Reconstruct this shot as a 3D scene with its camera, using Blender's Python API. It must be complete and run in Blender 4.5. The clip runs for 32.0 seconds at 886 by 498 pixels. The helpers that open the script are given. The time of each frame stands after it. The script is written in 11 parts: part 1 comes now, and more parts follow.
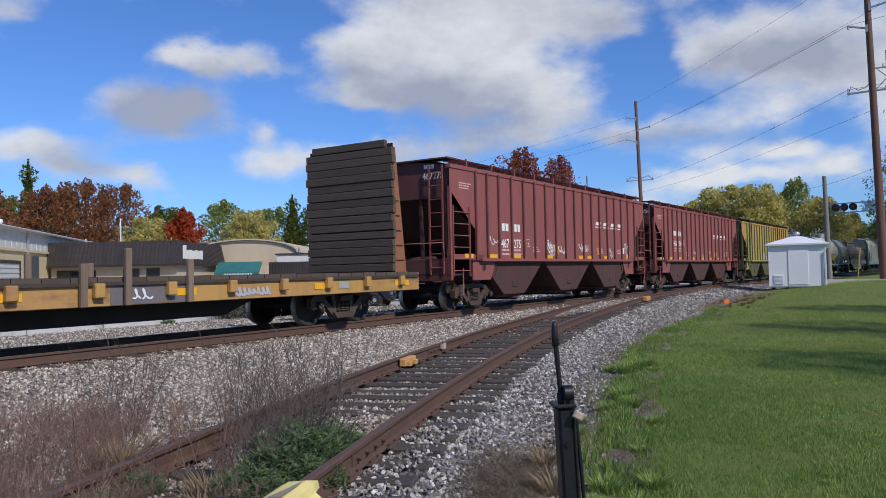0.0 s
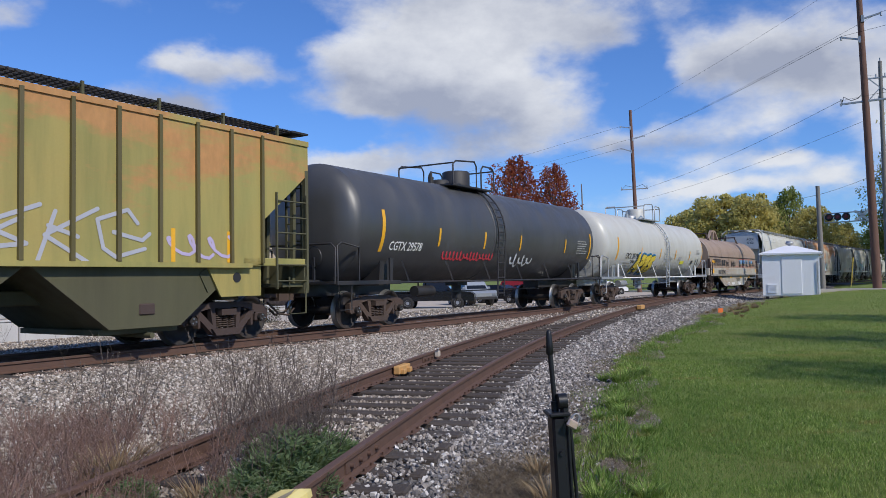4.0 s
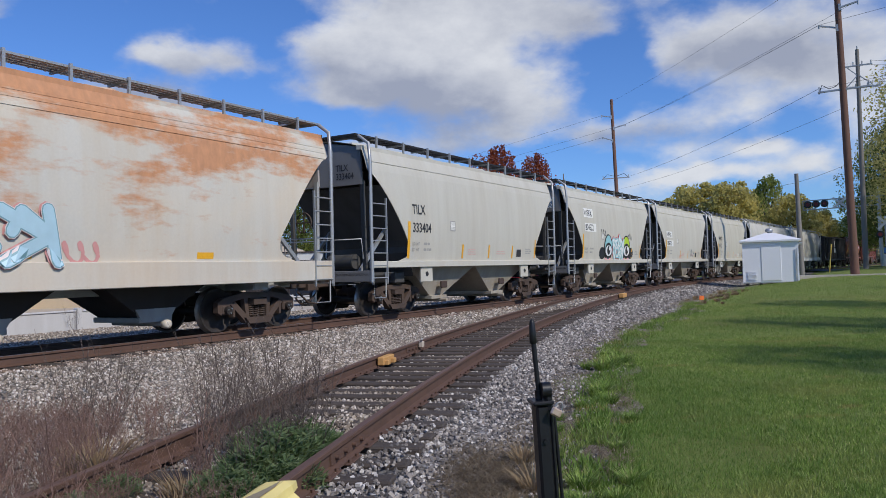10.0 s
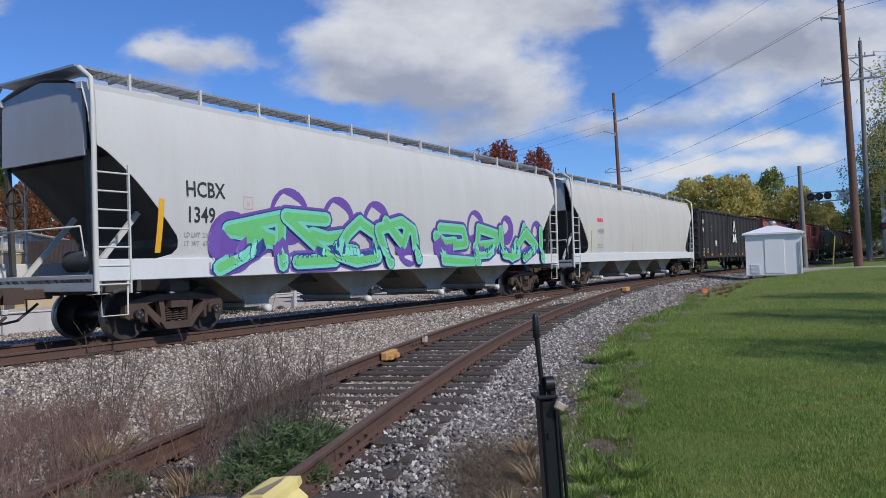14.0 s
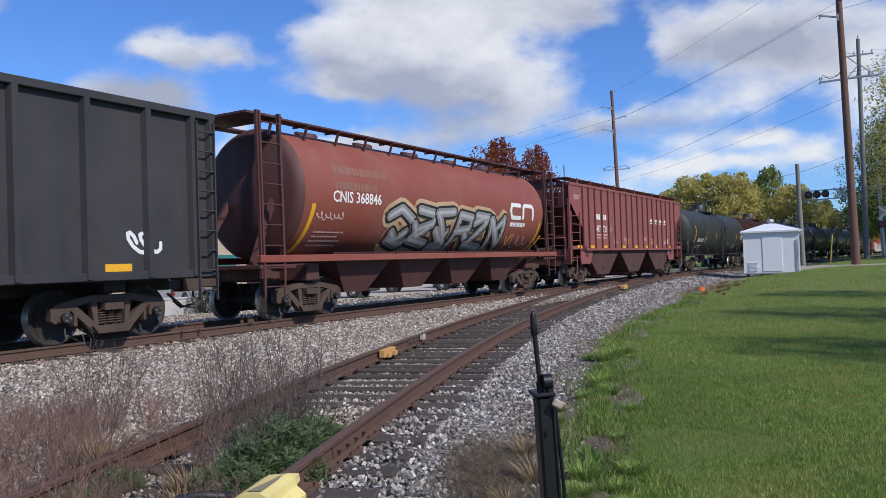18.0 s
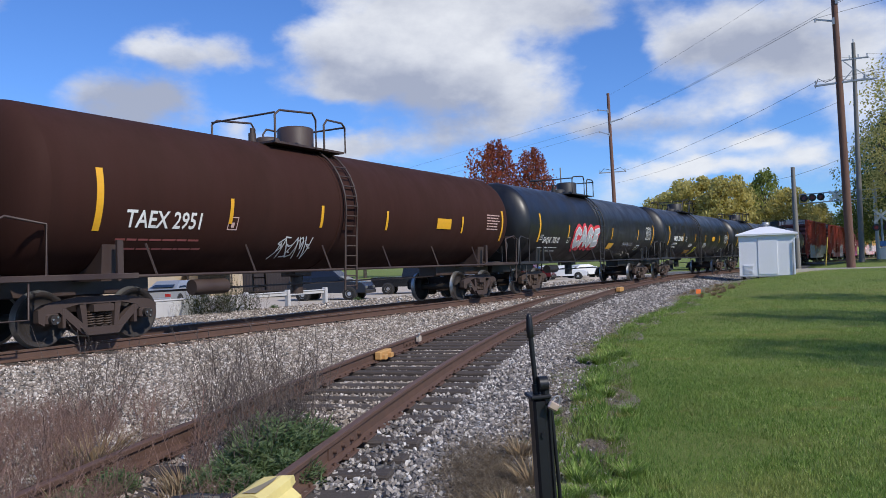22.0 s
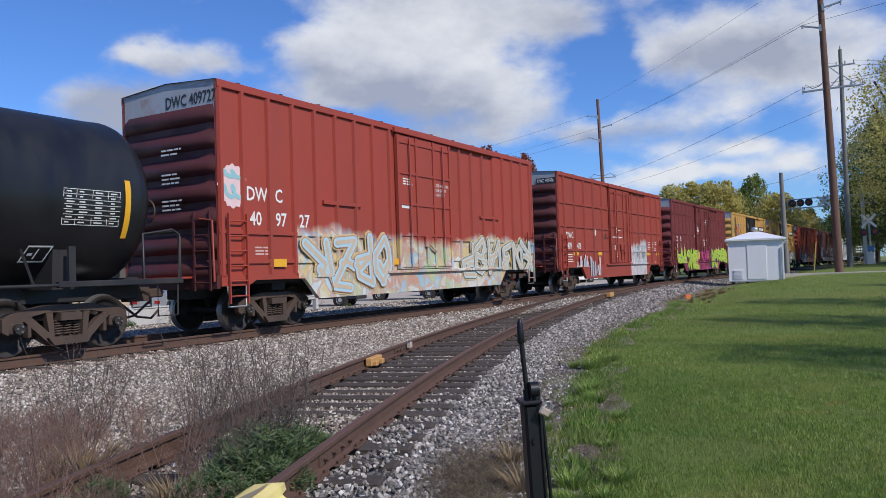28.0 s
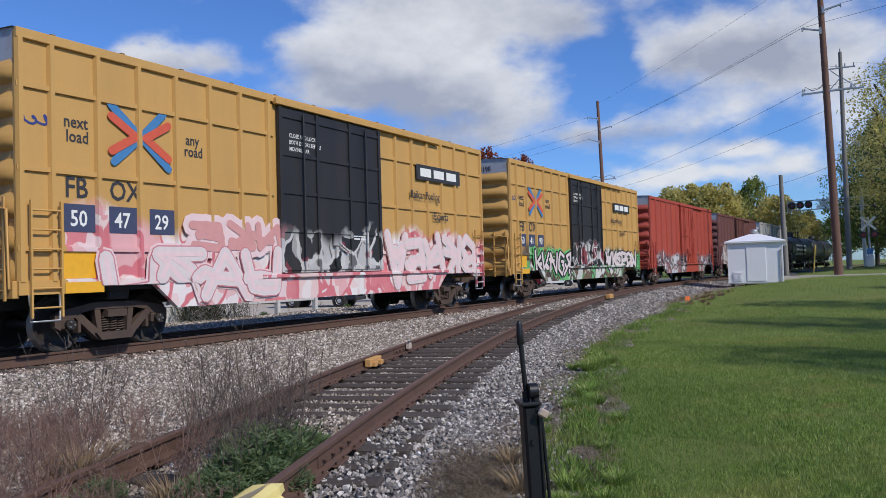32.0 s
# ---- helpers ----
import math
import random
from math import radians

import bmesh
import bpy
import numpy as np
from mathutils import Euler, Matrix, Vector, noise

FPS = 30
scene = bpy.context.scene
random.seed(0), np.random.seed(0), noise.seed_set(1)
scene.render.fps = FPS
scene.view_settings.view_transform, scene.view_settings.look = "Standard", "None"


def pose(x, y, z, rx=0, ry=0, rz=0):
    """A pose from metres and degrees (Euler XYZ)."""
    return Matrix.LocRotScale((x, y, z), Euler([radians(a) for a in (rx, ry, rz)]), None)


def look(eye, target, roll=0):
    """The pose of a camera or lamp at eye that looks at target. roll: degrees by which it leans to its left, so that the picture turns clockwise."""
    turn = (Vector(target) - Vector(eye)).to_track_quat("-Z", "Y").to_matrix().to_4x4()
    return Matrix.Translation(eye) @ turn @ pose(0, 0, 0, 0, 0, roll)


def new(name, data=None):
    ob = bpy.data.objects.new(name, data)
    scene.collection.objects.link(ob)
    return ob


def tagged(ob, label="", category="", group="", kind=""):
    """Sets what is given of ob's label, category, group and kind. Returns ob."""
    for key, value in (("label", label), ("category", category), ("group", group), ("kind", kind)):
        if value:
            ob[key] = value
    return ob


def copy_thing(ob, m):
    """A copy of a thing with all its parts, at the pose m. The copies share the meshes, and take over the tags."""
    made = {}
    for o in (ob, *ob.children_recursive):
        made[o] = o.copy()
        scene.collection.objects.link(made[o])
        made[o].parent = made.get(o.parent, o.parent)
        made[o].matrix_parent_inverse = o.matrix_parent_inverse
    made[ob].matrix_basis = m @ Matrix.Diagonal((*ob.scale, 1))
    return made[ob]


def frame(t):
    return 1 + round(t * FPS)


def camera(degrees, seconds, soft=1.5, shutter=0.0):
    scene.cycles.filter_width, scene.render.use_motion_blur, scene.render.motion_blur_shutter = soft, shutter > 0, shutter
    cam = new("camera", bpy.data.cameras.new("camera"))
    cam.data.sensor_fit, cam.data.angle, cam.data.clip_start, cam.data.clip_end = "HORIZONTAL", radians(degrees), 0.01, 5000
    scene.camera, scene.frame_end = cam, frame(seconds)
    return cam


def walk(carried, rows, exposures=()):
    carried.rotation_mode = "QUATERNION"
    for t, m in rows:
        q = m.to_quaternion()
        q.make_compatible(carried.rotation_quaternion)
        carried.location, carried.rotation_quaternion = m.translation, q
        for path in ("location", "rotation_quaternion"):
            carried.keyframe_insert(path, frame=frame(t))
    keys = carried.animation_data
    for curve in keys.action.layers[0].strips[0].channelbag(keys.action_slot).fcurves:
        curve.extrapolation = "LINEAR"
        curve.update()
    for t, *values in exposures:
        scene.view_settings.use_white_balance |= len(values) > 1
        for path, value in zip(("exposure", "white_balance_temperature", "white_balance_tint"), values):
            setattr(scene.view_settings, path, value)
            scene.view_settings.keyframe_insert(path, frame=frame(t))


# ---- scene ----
# One fixed standpoint beside a siding; the view only pans and tips a little.
# z = 0 is the main line's rail head, x right, y ahead, metres.
EYE_Z = 1.165
cam = camera(60.5, 32.0, soft=0.5)
TURNS = (
    (0, 91.75, 1.199, 0.037), (0.5, 91.75, 1.195, -0.054), (1, 91.798, 1.069, -0.116), (1.5, 91.969, 1.054, -0.187),
    (2, 92.119, 0.995, -0.267), (2.5, 92.228, 0.952, -0.302), (3, 92.313, 0.868, -0.382), (3.5, 92.379, 0.901, -0.375),
    (5.5, 91.906, 1.206, -0.522), (6, 91.839, 1.203, -0.787), (6.5, 91.84, 1.243, -1.041), (7, 91.812, 1.228, -1.296),
    (7.5, 91.847, 1.269, -1.454), (8, 91.851, 1.304, -1.535), (8.5, 91.787, 1.301, -1.64), (9, 91.743, 1.423, -1.851),
    (9.5, 91.67, 1.473, -1.886), (10, 91.577, 1.539, -1.643), (10.5, 91.466, 1.551, -1.216), (11, 91.456, 1.675, -0.69),
    (11.5, 91.492, 1.81, -0.429), (12, 91.515, 1.841, -0.443), (12.5, 91.62, 1.933, -0.659), (13, 91.509, 2.038, -0.96),
    (13.5, 91.392, 1.974, -1.261), (14, 91.198, 1.923, -1.43), (14.5, 91.026, 1.934, -1.468), (16.5, 90.827, 1.895, -1.676),
    (17, 90.809, 1.885, -1.723), (17.5, 90.917, 1.914, -1.726), (18, 91.016, 1.87, -1.578), (18.5, 91.137, 1.855, -1.544),
    (19, 91.181, 1.903, -1.641), (19.5, 91.143, 1.86, -1.721), (20, 91.147, 1.841, -1.788), (20.5, 91.237, 1.854, -1.791),
    (21, 91.267, 1.889, -1.771), (21.5, 91.233, 1.764, -1.836), (22, 91.158, 1.72, -1.866), (22.5, 91.044, 1.733, -1.885),
    (23, 91.014, 1.658, -1.839), (23.5, 91.124, 1.603, -1.738), (24, 91.351, 1.649, -1.656), (24.5, 91.526, 1.616, -1.614),
    (25, 91.616, 1.685, -1.704), (25.5, 91.626, 1.741, -1.898), (27.5, 91.719, 1.877, -2.325), (28, 91.578, 1.878, -2.567),
    (28.5, 91.572, 1.855, -2.694), (29, 91.57, 1.76, -2.779), (29.5, 91.586, 1.752, -2.796), (30, 91.633, 1.765, -2.803),
    (30.5, 91.697, 1.876, -2.762), (31, 91.643, 1.668, -2.735), (31.5, 91.664, 1.562, -2.633), (32, 91.659, 1.679, -2.606),
)
# the clip's camera closes down a little while the pale wagons pass
LIGHT = ((0, -0.31), (1, -0.20), (3, -0.20), (6, -0.41), (8, -0.36), (14, -0.38), (17, -0.16), (25, -0.14), (28, -0.24), (32, -0.30))
walk(cam, [(t, pose(0, 0, EYE_Z, rx, ry, rz)) for t, rx, ry, rz in TURNS], [(t, e, 6250, 10) for t, e in LIGHT])

# ---- sky, sun, exposure ----
SUN_AZ, SUN_EL = 138.0, 41.0   # degrees clockwise from +y, and above the horizon
sun = new("sun", bpy.data.lights.new("sun", "SUN"))
sun.data.energy, sun.data.angle, sun.data.color = 4.3, radians(1.2), (1.0, 0.92, 0.80)
sun_way = Vector((math.sin(radians(SUN_AZ)) * math.cos(radians(SUN_EL)), math.cos(radians(SUN_AZ)) * math.cos(radians(SUN_EL)), math.sin(radians(SUN_EL))))
sun.matrix_world = look(sun_way * 60, (0, 0, 0))


def build_sky():
    """Clear autumn sky with heaps of bright cloud, thicker low over the horizon."""
    world = bpy.data.worlds.new("sky")
    scene.world = world
    world.use_nodes = True
    nt = world.node_tree
    N, K = nt.nodes.new, nt.links.new
    sky = N("ShaderNodeTexSky")
    sky.sky_type, sky.sun_disc = "NISHITA", False
    sky.sun_elevation, sky.sun_rotation = radians(SUN_EL), radians(SUN_AZ)
    sky.air_density, sky.dust_density, sky.ozone_density = 1.0, 0.3, 2.0
    tint = N("ShaderNodeMix"); tint.data_type, tint.blend_type = "RGBA", "MULTIPLY"
    tint.inputs[0].default_value = 1.0
    tint.inputs[7].default_value = (0.69, 1.03, 1.64, 1)
    K(sky.outputs[0], tint.inputs[6])
    tc = N("ShaderNodeTexCoord")

    def math_node(op, a, b=None):
        n = N("ShaderNodeMath"); n.operation = op
        for i, v in enumerate((a, b)):
            if v is None:
                continue
            if isinstance(v, (int, float)):
                n.inputs[i].default_value = v
            else:
                K(v, n.inputs[i])
        return n.outputs[0]

    # ragged edges: the plane of bearings, stirred by two noises
    sep = N("ShaderNodeSeparateXYZ"); K(tc.outputs["Generated"], sep.inputs[0])
    deep = math_node("MAXIMUM", sep.outputs[1], 0.05)
    flat = N("ShaderNodeCombineXYZ")
    K(math_node("DIVIDE", sep.outputs[0], deep), flat.inputs[0]); K(math_node("DIVIDE", sep.outputs[2], deep), flat.inputs[1])
    comb = N("ShaderNodeVectorMath"); comb.operation = "MULTIPLY_ADD"
    comb.inputs[1].default_value, comb.inputs[2].default_value = (1.0, 1.0, 1.7), (CLOUD_SEED, 0.7, 1.3)
    K(tc.outputs["Generated"], comb.inputs[0])

    def cloud_noise(scale, detail, rough, shift=(0, 0, 0)):
        n = N("ShaderNodeTexNoise")
        n.inputs["Scale"].default_value, n.inputs["Detail"].default_value, n.inputs["Roughness"].default_value = scale, detail, rough
        moved = N("ShaderNodeVectorMath"); moved.operation = "ADD"; moved.inputs[1].default_value = shift
        K(comb.outputs[0], moved.inputs[0]); K(moved.outputs[0], n.inputs["Vector"])
        return n
    big, puff, fine = cloud_noise(4.2, 4.0, 0.5), cloud_noise(13.0, 8.0, 0.58), cloud_noise(9.0, 7.0, 0.6, (0.02, 0.01, -0.03))
    stir = N("ShaderNodeVectorMath"); stir.operation = "MULTIPLY_ADD"
    stir.inputs[1].default_value, stir.inputs[2].default_value = (0.08, 0.06, 0), (-0.04, -0.03, 0)
    K(cloud_noise(10.0, 5.0, 0.55, (3, 3, 3)).outputs["Color"], stir.inputs[0])
    torn = N("ShaderNodeVectorMath"); torn.operation = "ADD"
    K(flat.outputs[0], torn.inputs[0]); K(stir.outputs[0], torn.inputs[1])
    ahead = math_node("GREATER_THAN", sep.outputs[1], 0.05)

    def heaps(rows):
        """Sum of soft heaps: azimuth, elevation, half width, half height (degrees), strength."""
        out = None
        for az, el, wa, we, amp in rows:
            q = N("ShaderNodeVectorMath"); q.operation = "MULTIPLY_ADD"
            sx, sy = 0.88 / math.tan(radians(wa)), 0.88 / math.tan(radians(we))
            q.inputs[1].default_value, q.inputs[2].default_value = (sx, sy, 0), (-math.tan(radians(az)) * sx, -math.tan(radians(el)) * sy, 0)
            K(torn.outputs[0], q.inputs[0])
            r2 = N("ShaderNodeVectorMath"); r2.operation = "DOT_PRODUCT"
            K(q.outputs[0], r2.inputs[0]); K(q.outputs[0], r2.inputs[1])
            g = math_node("MULTIPLY", math_node("POWER", 0.36, r2.outputs["Value"]), amp)
            out = g if out is None else math_node("ADD", out, g)
        return math_node("MULTIPLY", out, ahead)
    total = math_node("ADD", math_node("MULTIPLY", big.outputs[0], 0.30), math_node("MULTIPLY", puff.outputs[0], 0.58))
    total = math_node("ADD", total, heaps(CLOUDS))
    mask = N("ShaderNodeMapRange"); mask.interpolation_type = "SMOOTHSTEP"
    mask.inputs["From Min"].default_value, mask.inputs["From Max"].default_value = 0.455, 0.84
    K(total, mask.inputs[0])
    # shaded undersides, bright crowns
    thick = math_node("ADD", math_node("MULTIPLY", heaps(SHADED), 0.85), math_node("MULTIPLY", math_node("SUBTRACT", fine.outputs[0], 0.42), 0.9))
    shade = N("ShaderNodeValToRGB")
    shade.color_ramp.elements[0].position, shade.color_ramp.elements[0].color = 0.0, (1.0, 1.0, 1.01, 1)
    shade.color_ramp.elements[1].position, shade.color_ramp.elements[1].color = 0.55, (0.47, 0.50, 0.60, 1)
    K(thick, shade.inputs[0])
    day = N("ShaderNodeMix"); day.data_type, day.blend_type = "RGBA", "MULTIPLY"
    day.inputs[0].default_value = 1.0
    day.inputs[7].default_value = (CLOUD_LIGHT, CLOUD_LIGHT, CLOUD_LIGHT, 1)
    K(shade.outputs[0], day.inputs[6])
    mix = N("ShaderNodeMix"); mix.data_type = "RGBA"
    K(math_node("MULTIPLY", mask.outputs[0], 0.93), mix.inputs[0]); K(tint.outputs[2], mix.inputs[6]); K(day.outputs[2], mix.inputs[7])
    bg = nt.nodes["Background"]
    K(mix.outputs[2], bg.inputs[0])
    bg.inputs[1].default_value = 0.1


CLOUD_SEED, CLOUD_LIGHT = 4.3, 9.5
# the heaps that stand over the place, and their shaded parts
MAIN_HEAP = (
    (-5.4, 15.9, 4.0, 1.5, 0.28), (-1.7, 17.4, 5.1, 2.3, 0.34), (5.1, 14.6, 4.7, 3.2, 0.40), (2.7, 18.7, 7.2, 2.1, 0.34), (11.6, 18.3, 3.2, 1.6, 0.28),
    (-1.8, 13.6, 4.7, 1.8, 0.34), (-4.2, 13.4, 3.4, 1.4, 0.26), (8.6, 12.4, 2.3, 1.4, 0.32), (5.4, 22.0, 9.8, 2.6, 0.30), (-19.3, 16.6, 2.2, 1.1, 0.40), (-15.7, 16.0, 3.0, 1.2, 0.40),
    (-12.9, 15.4, 1.6, 0.9, 0.16), (-10.6, 16.6, 1.2, 1.6, -0.16), (-21.8, 13.3, 3.8, 1.4, 0.34), (-18.1, 12.4, 2.6, 1.0, 0.22), (-7.4, 9.1, 3.6, 1.1, 0.36), (-3.4, 9.3, 2.3, 1.0, 0.25),
)
EAST_HEAPS = (
    (2.3, 9.6, 4.3, 1.8, 0.27), (7.1, 10.3, 2.1, 1.1, 0.20), (20.7, 15.7, 4.0, 1.8, 0.32), (25.2, 17.4, 5.5, 2.3, 0.36), (28.3, 14.4, 4.7, 1.7, 0.36),
    (23.6, 12.3, 4.7, 1.3, 0.28), (17.8, 10.5, 4.7, 1.4, 0.32), (13.1, 9.6, 2.1, 0.9, 0.24), (20.4, 8.3, 5.1, 0.9, 0.20), (24.7, 8.7, 2.3, 0.7, 0.36),
    (18.8, 6.8, 4.7, 0.6, 0.38), (28.1, 7.4, 2.3, 0.8, 0.34), (31.2, 11.0, 3.0, 2.6, 0.30), (15.6, 5.4, 4.3, 1.0, 0.22), (31.7, 16.4, 4.3, 3.4, 0.30),
)
GAPS_AND_WEST = (
    (24.8, 6.6, 3.8, 0.8, 0.20), (14.2, 14.4, 1.7, 1.9, -0.34), (16.2, 16.8, 1.1, 2.1, -0.20), (-7.4, 11.1, 3.2, 1.1, -0.30), (-25.2, 18.6, 5.0, 1.4, -0.25),
    (-11.7, 19.2, 3.2, 1.1, -0.25), (-24.3, 9.7, 8.5, 1.7, -0.20), (8.3, 8.7, 1.7, 0.7, -0.15), (-8.8, 18.5, 1.7, 0.9, -0.15), (15.0, 11.5, 1.3, 0.6, -0.15),
    (-26.4, 9.9, 4.0, 1.3, 0.30), (-21.4, 7.7, 2.1, 1.1, 0.42), (-25.2, 8.3, 3.0, 1.1, 0.34), (-29.3, 9.7, 3.0, 1.3, 0.30), (-19.3, 11.3, 4.0, 1.6, 0.26),
    (-13.4, 10.7, 1.0, 0.8, 0.26), (-12.7, 8.4, 2.6, 0.9, 0.26), (-28.9, 20.1, 3.0, 1.1, 0.24), (-28.9, 14.6, 5.1, 1.6, -0.25),
)
CLOUDS = MAIN_HEAP + EAST_HEAPS + GAPS_AND_WEST
SHADED = (
    (-0.5, 12.9, 5.1, 1.7, 0.50), (2.8, 11.2, 5.5, 1.1, 0.50), (-5.6, 14.5, 3.8, 1.3, 0.35), (12.0, 17.7, 3.4, 1.7, 0.35), (23.0, 15.4, 5.5, 1.5, 0.45),
    (28.4, 16.1, 4.7, 1.7, 0.32), (19.3, 9.9, 5.5, 0.9, 0.50), (-20.4, 13.0, 5.1, 1.7, 0.50), (-16.5, 15.5, 3.8, 0.9, 0.35), (2.8, 9.1, 4.3, 1.5, 0.50),
    (-4.1, 8.9, 2.6, 0.9, 0.20), (28.6, 13.6, 4.7, 1.3, 0.25), (14.5, 9.2, 2.6, 0.7, 0.40), (5.8, 20.9, 8.5, 2.1, 0.30), (-19.4, 10.9, 4.3, 1.7, 0.50),
    (-26.6, 8.5, 3.8, 1.3, 0.40), (-28.9, 20.1, 3.4, 1.3, 0.40),
)
build_sky()

# ---- materials ----
def nodes_of(name):
    m = bpy.data.materials.new(name)
    m.use_nodes = True
    nt = m.node_tree
    return m, nt, nt.nodes["Principled BSDF"]


def ramp(nt, src, stops, interp="LINEAR"):
    r = nt.nodes.new("ShaderNodeValToRGB")
    cr = r.color_ramp
    cr.interpolation = interp
    while len(cr.elements) < len(stops):
        cr.elements.new(0.5)
    for e, (p, c) in zip(cr.elements, stops):
        e.position = p
        e.color = (*c, 1) if len(c) == 3 else c
    nt.links.new(src, r.inputs[0])
    return r.outputs[0]


def noise_of(nt, scale, detail=4.0, stretch=(1, 1, 1), rough=0.55, coord="Object", offset=(0, 0, 0)):
    tc = nt.nodes.new("ShaderNodeTexCoord")
    mp = nt.nodes.new("ShaderNodeMapping")
    mp.inputs["Scale"].default_value, mp.inputs["Location"].default_value = stretch, offset
    n = nt.nodes.new("ShaderNodeTexNoise")
    n.inputs["Scale"].default_value, n.inputs["Detail"].default_value, n.inputs["Roughness"].default_value = scale, detail, rough
    nt.links.new(tc.outputs[coord], mp.inputs[0])
    nt.links.new(mp.outputs[0], n.inputs["Vector"])
    return n.outputs[0]


def mixed(nt, fac, a, b, blend="MIX"):
    n = nt.nodes.new("ShaderNodeMix")
    n.data_type, n.blend_type = "RGBA", blend
    for i, v in ((0, fac), (6, a), (7, b)):
        if isinstance(v, (int, float)):
            n.inputs[i].default_value = v
        elif isinstance(v, tuple):
            n.inputs[i].default_value = (*v, 1) if len(v) == 3 else v
        else:
            nt.links.new(v, n.inputs[i])
    return n.outputs[2]


def times(nt, a, b, op="MULTIPLY"):
    n = nt.nodes.new("ShaderNodeMath")
    n.operation = op
    for i, v in enumerate((a, b)):
        if isinstance(v, (int, float)):
            n.inputs[i].default_value = v
        else:
            nt.links.new(v, n.inputs[i])
    return n.outputs[0]


def bumped(nt, bsdf, src, strength, distance=0.02):
    b = nt.nodes.new("ShaderNodeBump")
    b.inputs["Strength"].default_value, b.inputs["Distance"].default_value = strength, distance
    nt.links.new(src, b.inputs["Height"])
    nt.links.new(b.outputs[0], bsdf.inputs["Normal"])


def shade(v, k):
    return tuple(min(1.0, x * k) for x in v)


def worn(name, col, grime=(0.09, 0.065, 0.05), amount=0.45, rough=0.5, metal=0.0, rust=0.0, rustcol=(0.30, 0.11, 0.035), high=None, wave=0.25, gloss=0.5):
    """Weathered paint on steel: run-off streaks, fine speckle, dust, and rust where asked."""
    m, nt, b = nodes_of(name)
    streak = noise_of(nt, 1.6, 6.0, (1.0, 1.0, 0.12), 0.6)
    blotch = noise_of(nt, 0.55, 5.0, (1, 1, 1), 0.6, offset=(3, 7, 1))
    fine = noise_of(nt, 22.0, 3.0)
    c = mixed(nt, times(nt, ramp(nt, fine, ((0.3, (0, 0, 0)), (0.75, (1, 1, 1)))), 0.22), shade(col, 0.88), shade(col, 1.12))
    dirt = times(nt, ramp(nt, streak, ((0.42, (0, 0, 0)), (0.78, (1, 1, 1)))), amount)
    c = mixed(nt, dirt, c, grime)
    c = mixed(nt, times(nt, ramp(nt, blotch, ((0.40, (0, 0, 0)), (0.72, (1, 1, 1)))), amount * 0.45), c, shade(grime, 2.1))
    if rust:
        rn = noise_of(nt, 1.1, 7.0, (1.0, 0.38, 1.2), 0.66, offset=(11, 2, 5))
        if high is not None:
            tc = nt.nodes.new("ShaderNodeTexCoord")
            sp = nt.nodes.new("ShaderNodeSeparateXYZ")
            nt.links.new(tc.outputs["Object"], sp.inputs[0])
            up = nt.nodes.new("ShaderNodeMapRange")
            up.inputs["From Min"].default_value, up.inputs["From Max"].default_value = high
            up.inputs["To Min"].default_value, up.inputs["To Max"].default_value = -0.08, 0.15
            nt.links.new(sp.outputs[2], up.inputs[0])
            rn = times(nt, rn, up.outputs[0], "ADD")
        patch = ramp(nt, rn, ((0.54, (0, 0, 0)), (0.66, (1, 1, 1))))
        grit = noise_of(nt, 9.0, 6.0, (1, 1, 0.5))
        rc = mixed(nt, grit, shade(rustcol, 0.7), shade(rustcol, 1.5))
        c = mixed(nt, times(nt, patch, rust), c, rc)
    nt.links.new(c, b.inputs["Base Color"])
    nt.links.new(ramp(nt, streak, ((0.3, (rough - 0.1,) * 3), (0.8, (min(1, rough + 0.25),) * 3))), b.inputs["Roughness"])
    b.inputs["Metallic"].default_value = metal
    b.inputs["Specular IOR Level"].default_value = gloss
    bumped(nt, b, noise_of(nt, 2.4, 3.0), wave * 0.5, 0.02)
    return m


def plain(name, col, rough=0.6, metal=0.0, vary=0.18, scale=12.0, bump=0.15):
    """A plain coat with fine mottle and relief."""
    m, nt, b = nodes_of(name)
    n = noise_of(nt, scale, 5.0)
    n2 = noise_of(nt, scale * 0.12, 3.0, offset=(4, 4, 4))
    c = mixed(nt, n, shade(col, 1 - vary), shade(col, 1 + vary))
    c = mixed(nt, times(nt, n2, vary), c, shade(col, 0.6))
    nt.links.new(c, b.inputs["Base Color"])
    b.inputs["Roughness"].default_value, b.inputs["Metallic"].default_value = rough, metal
    if bump:
        bumped(nt, b, n, bump, 0.006)
    return m


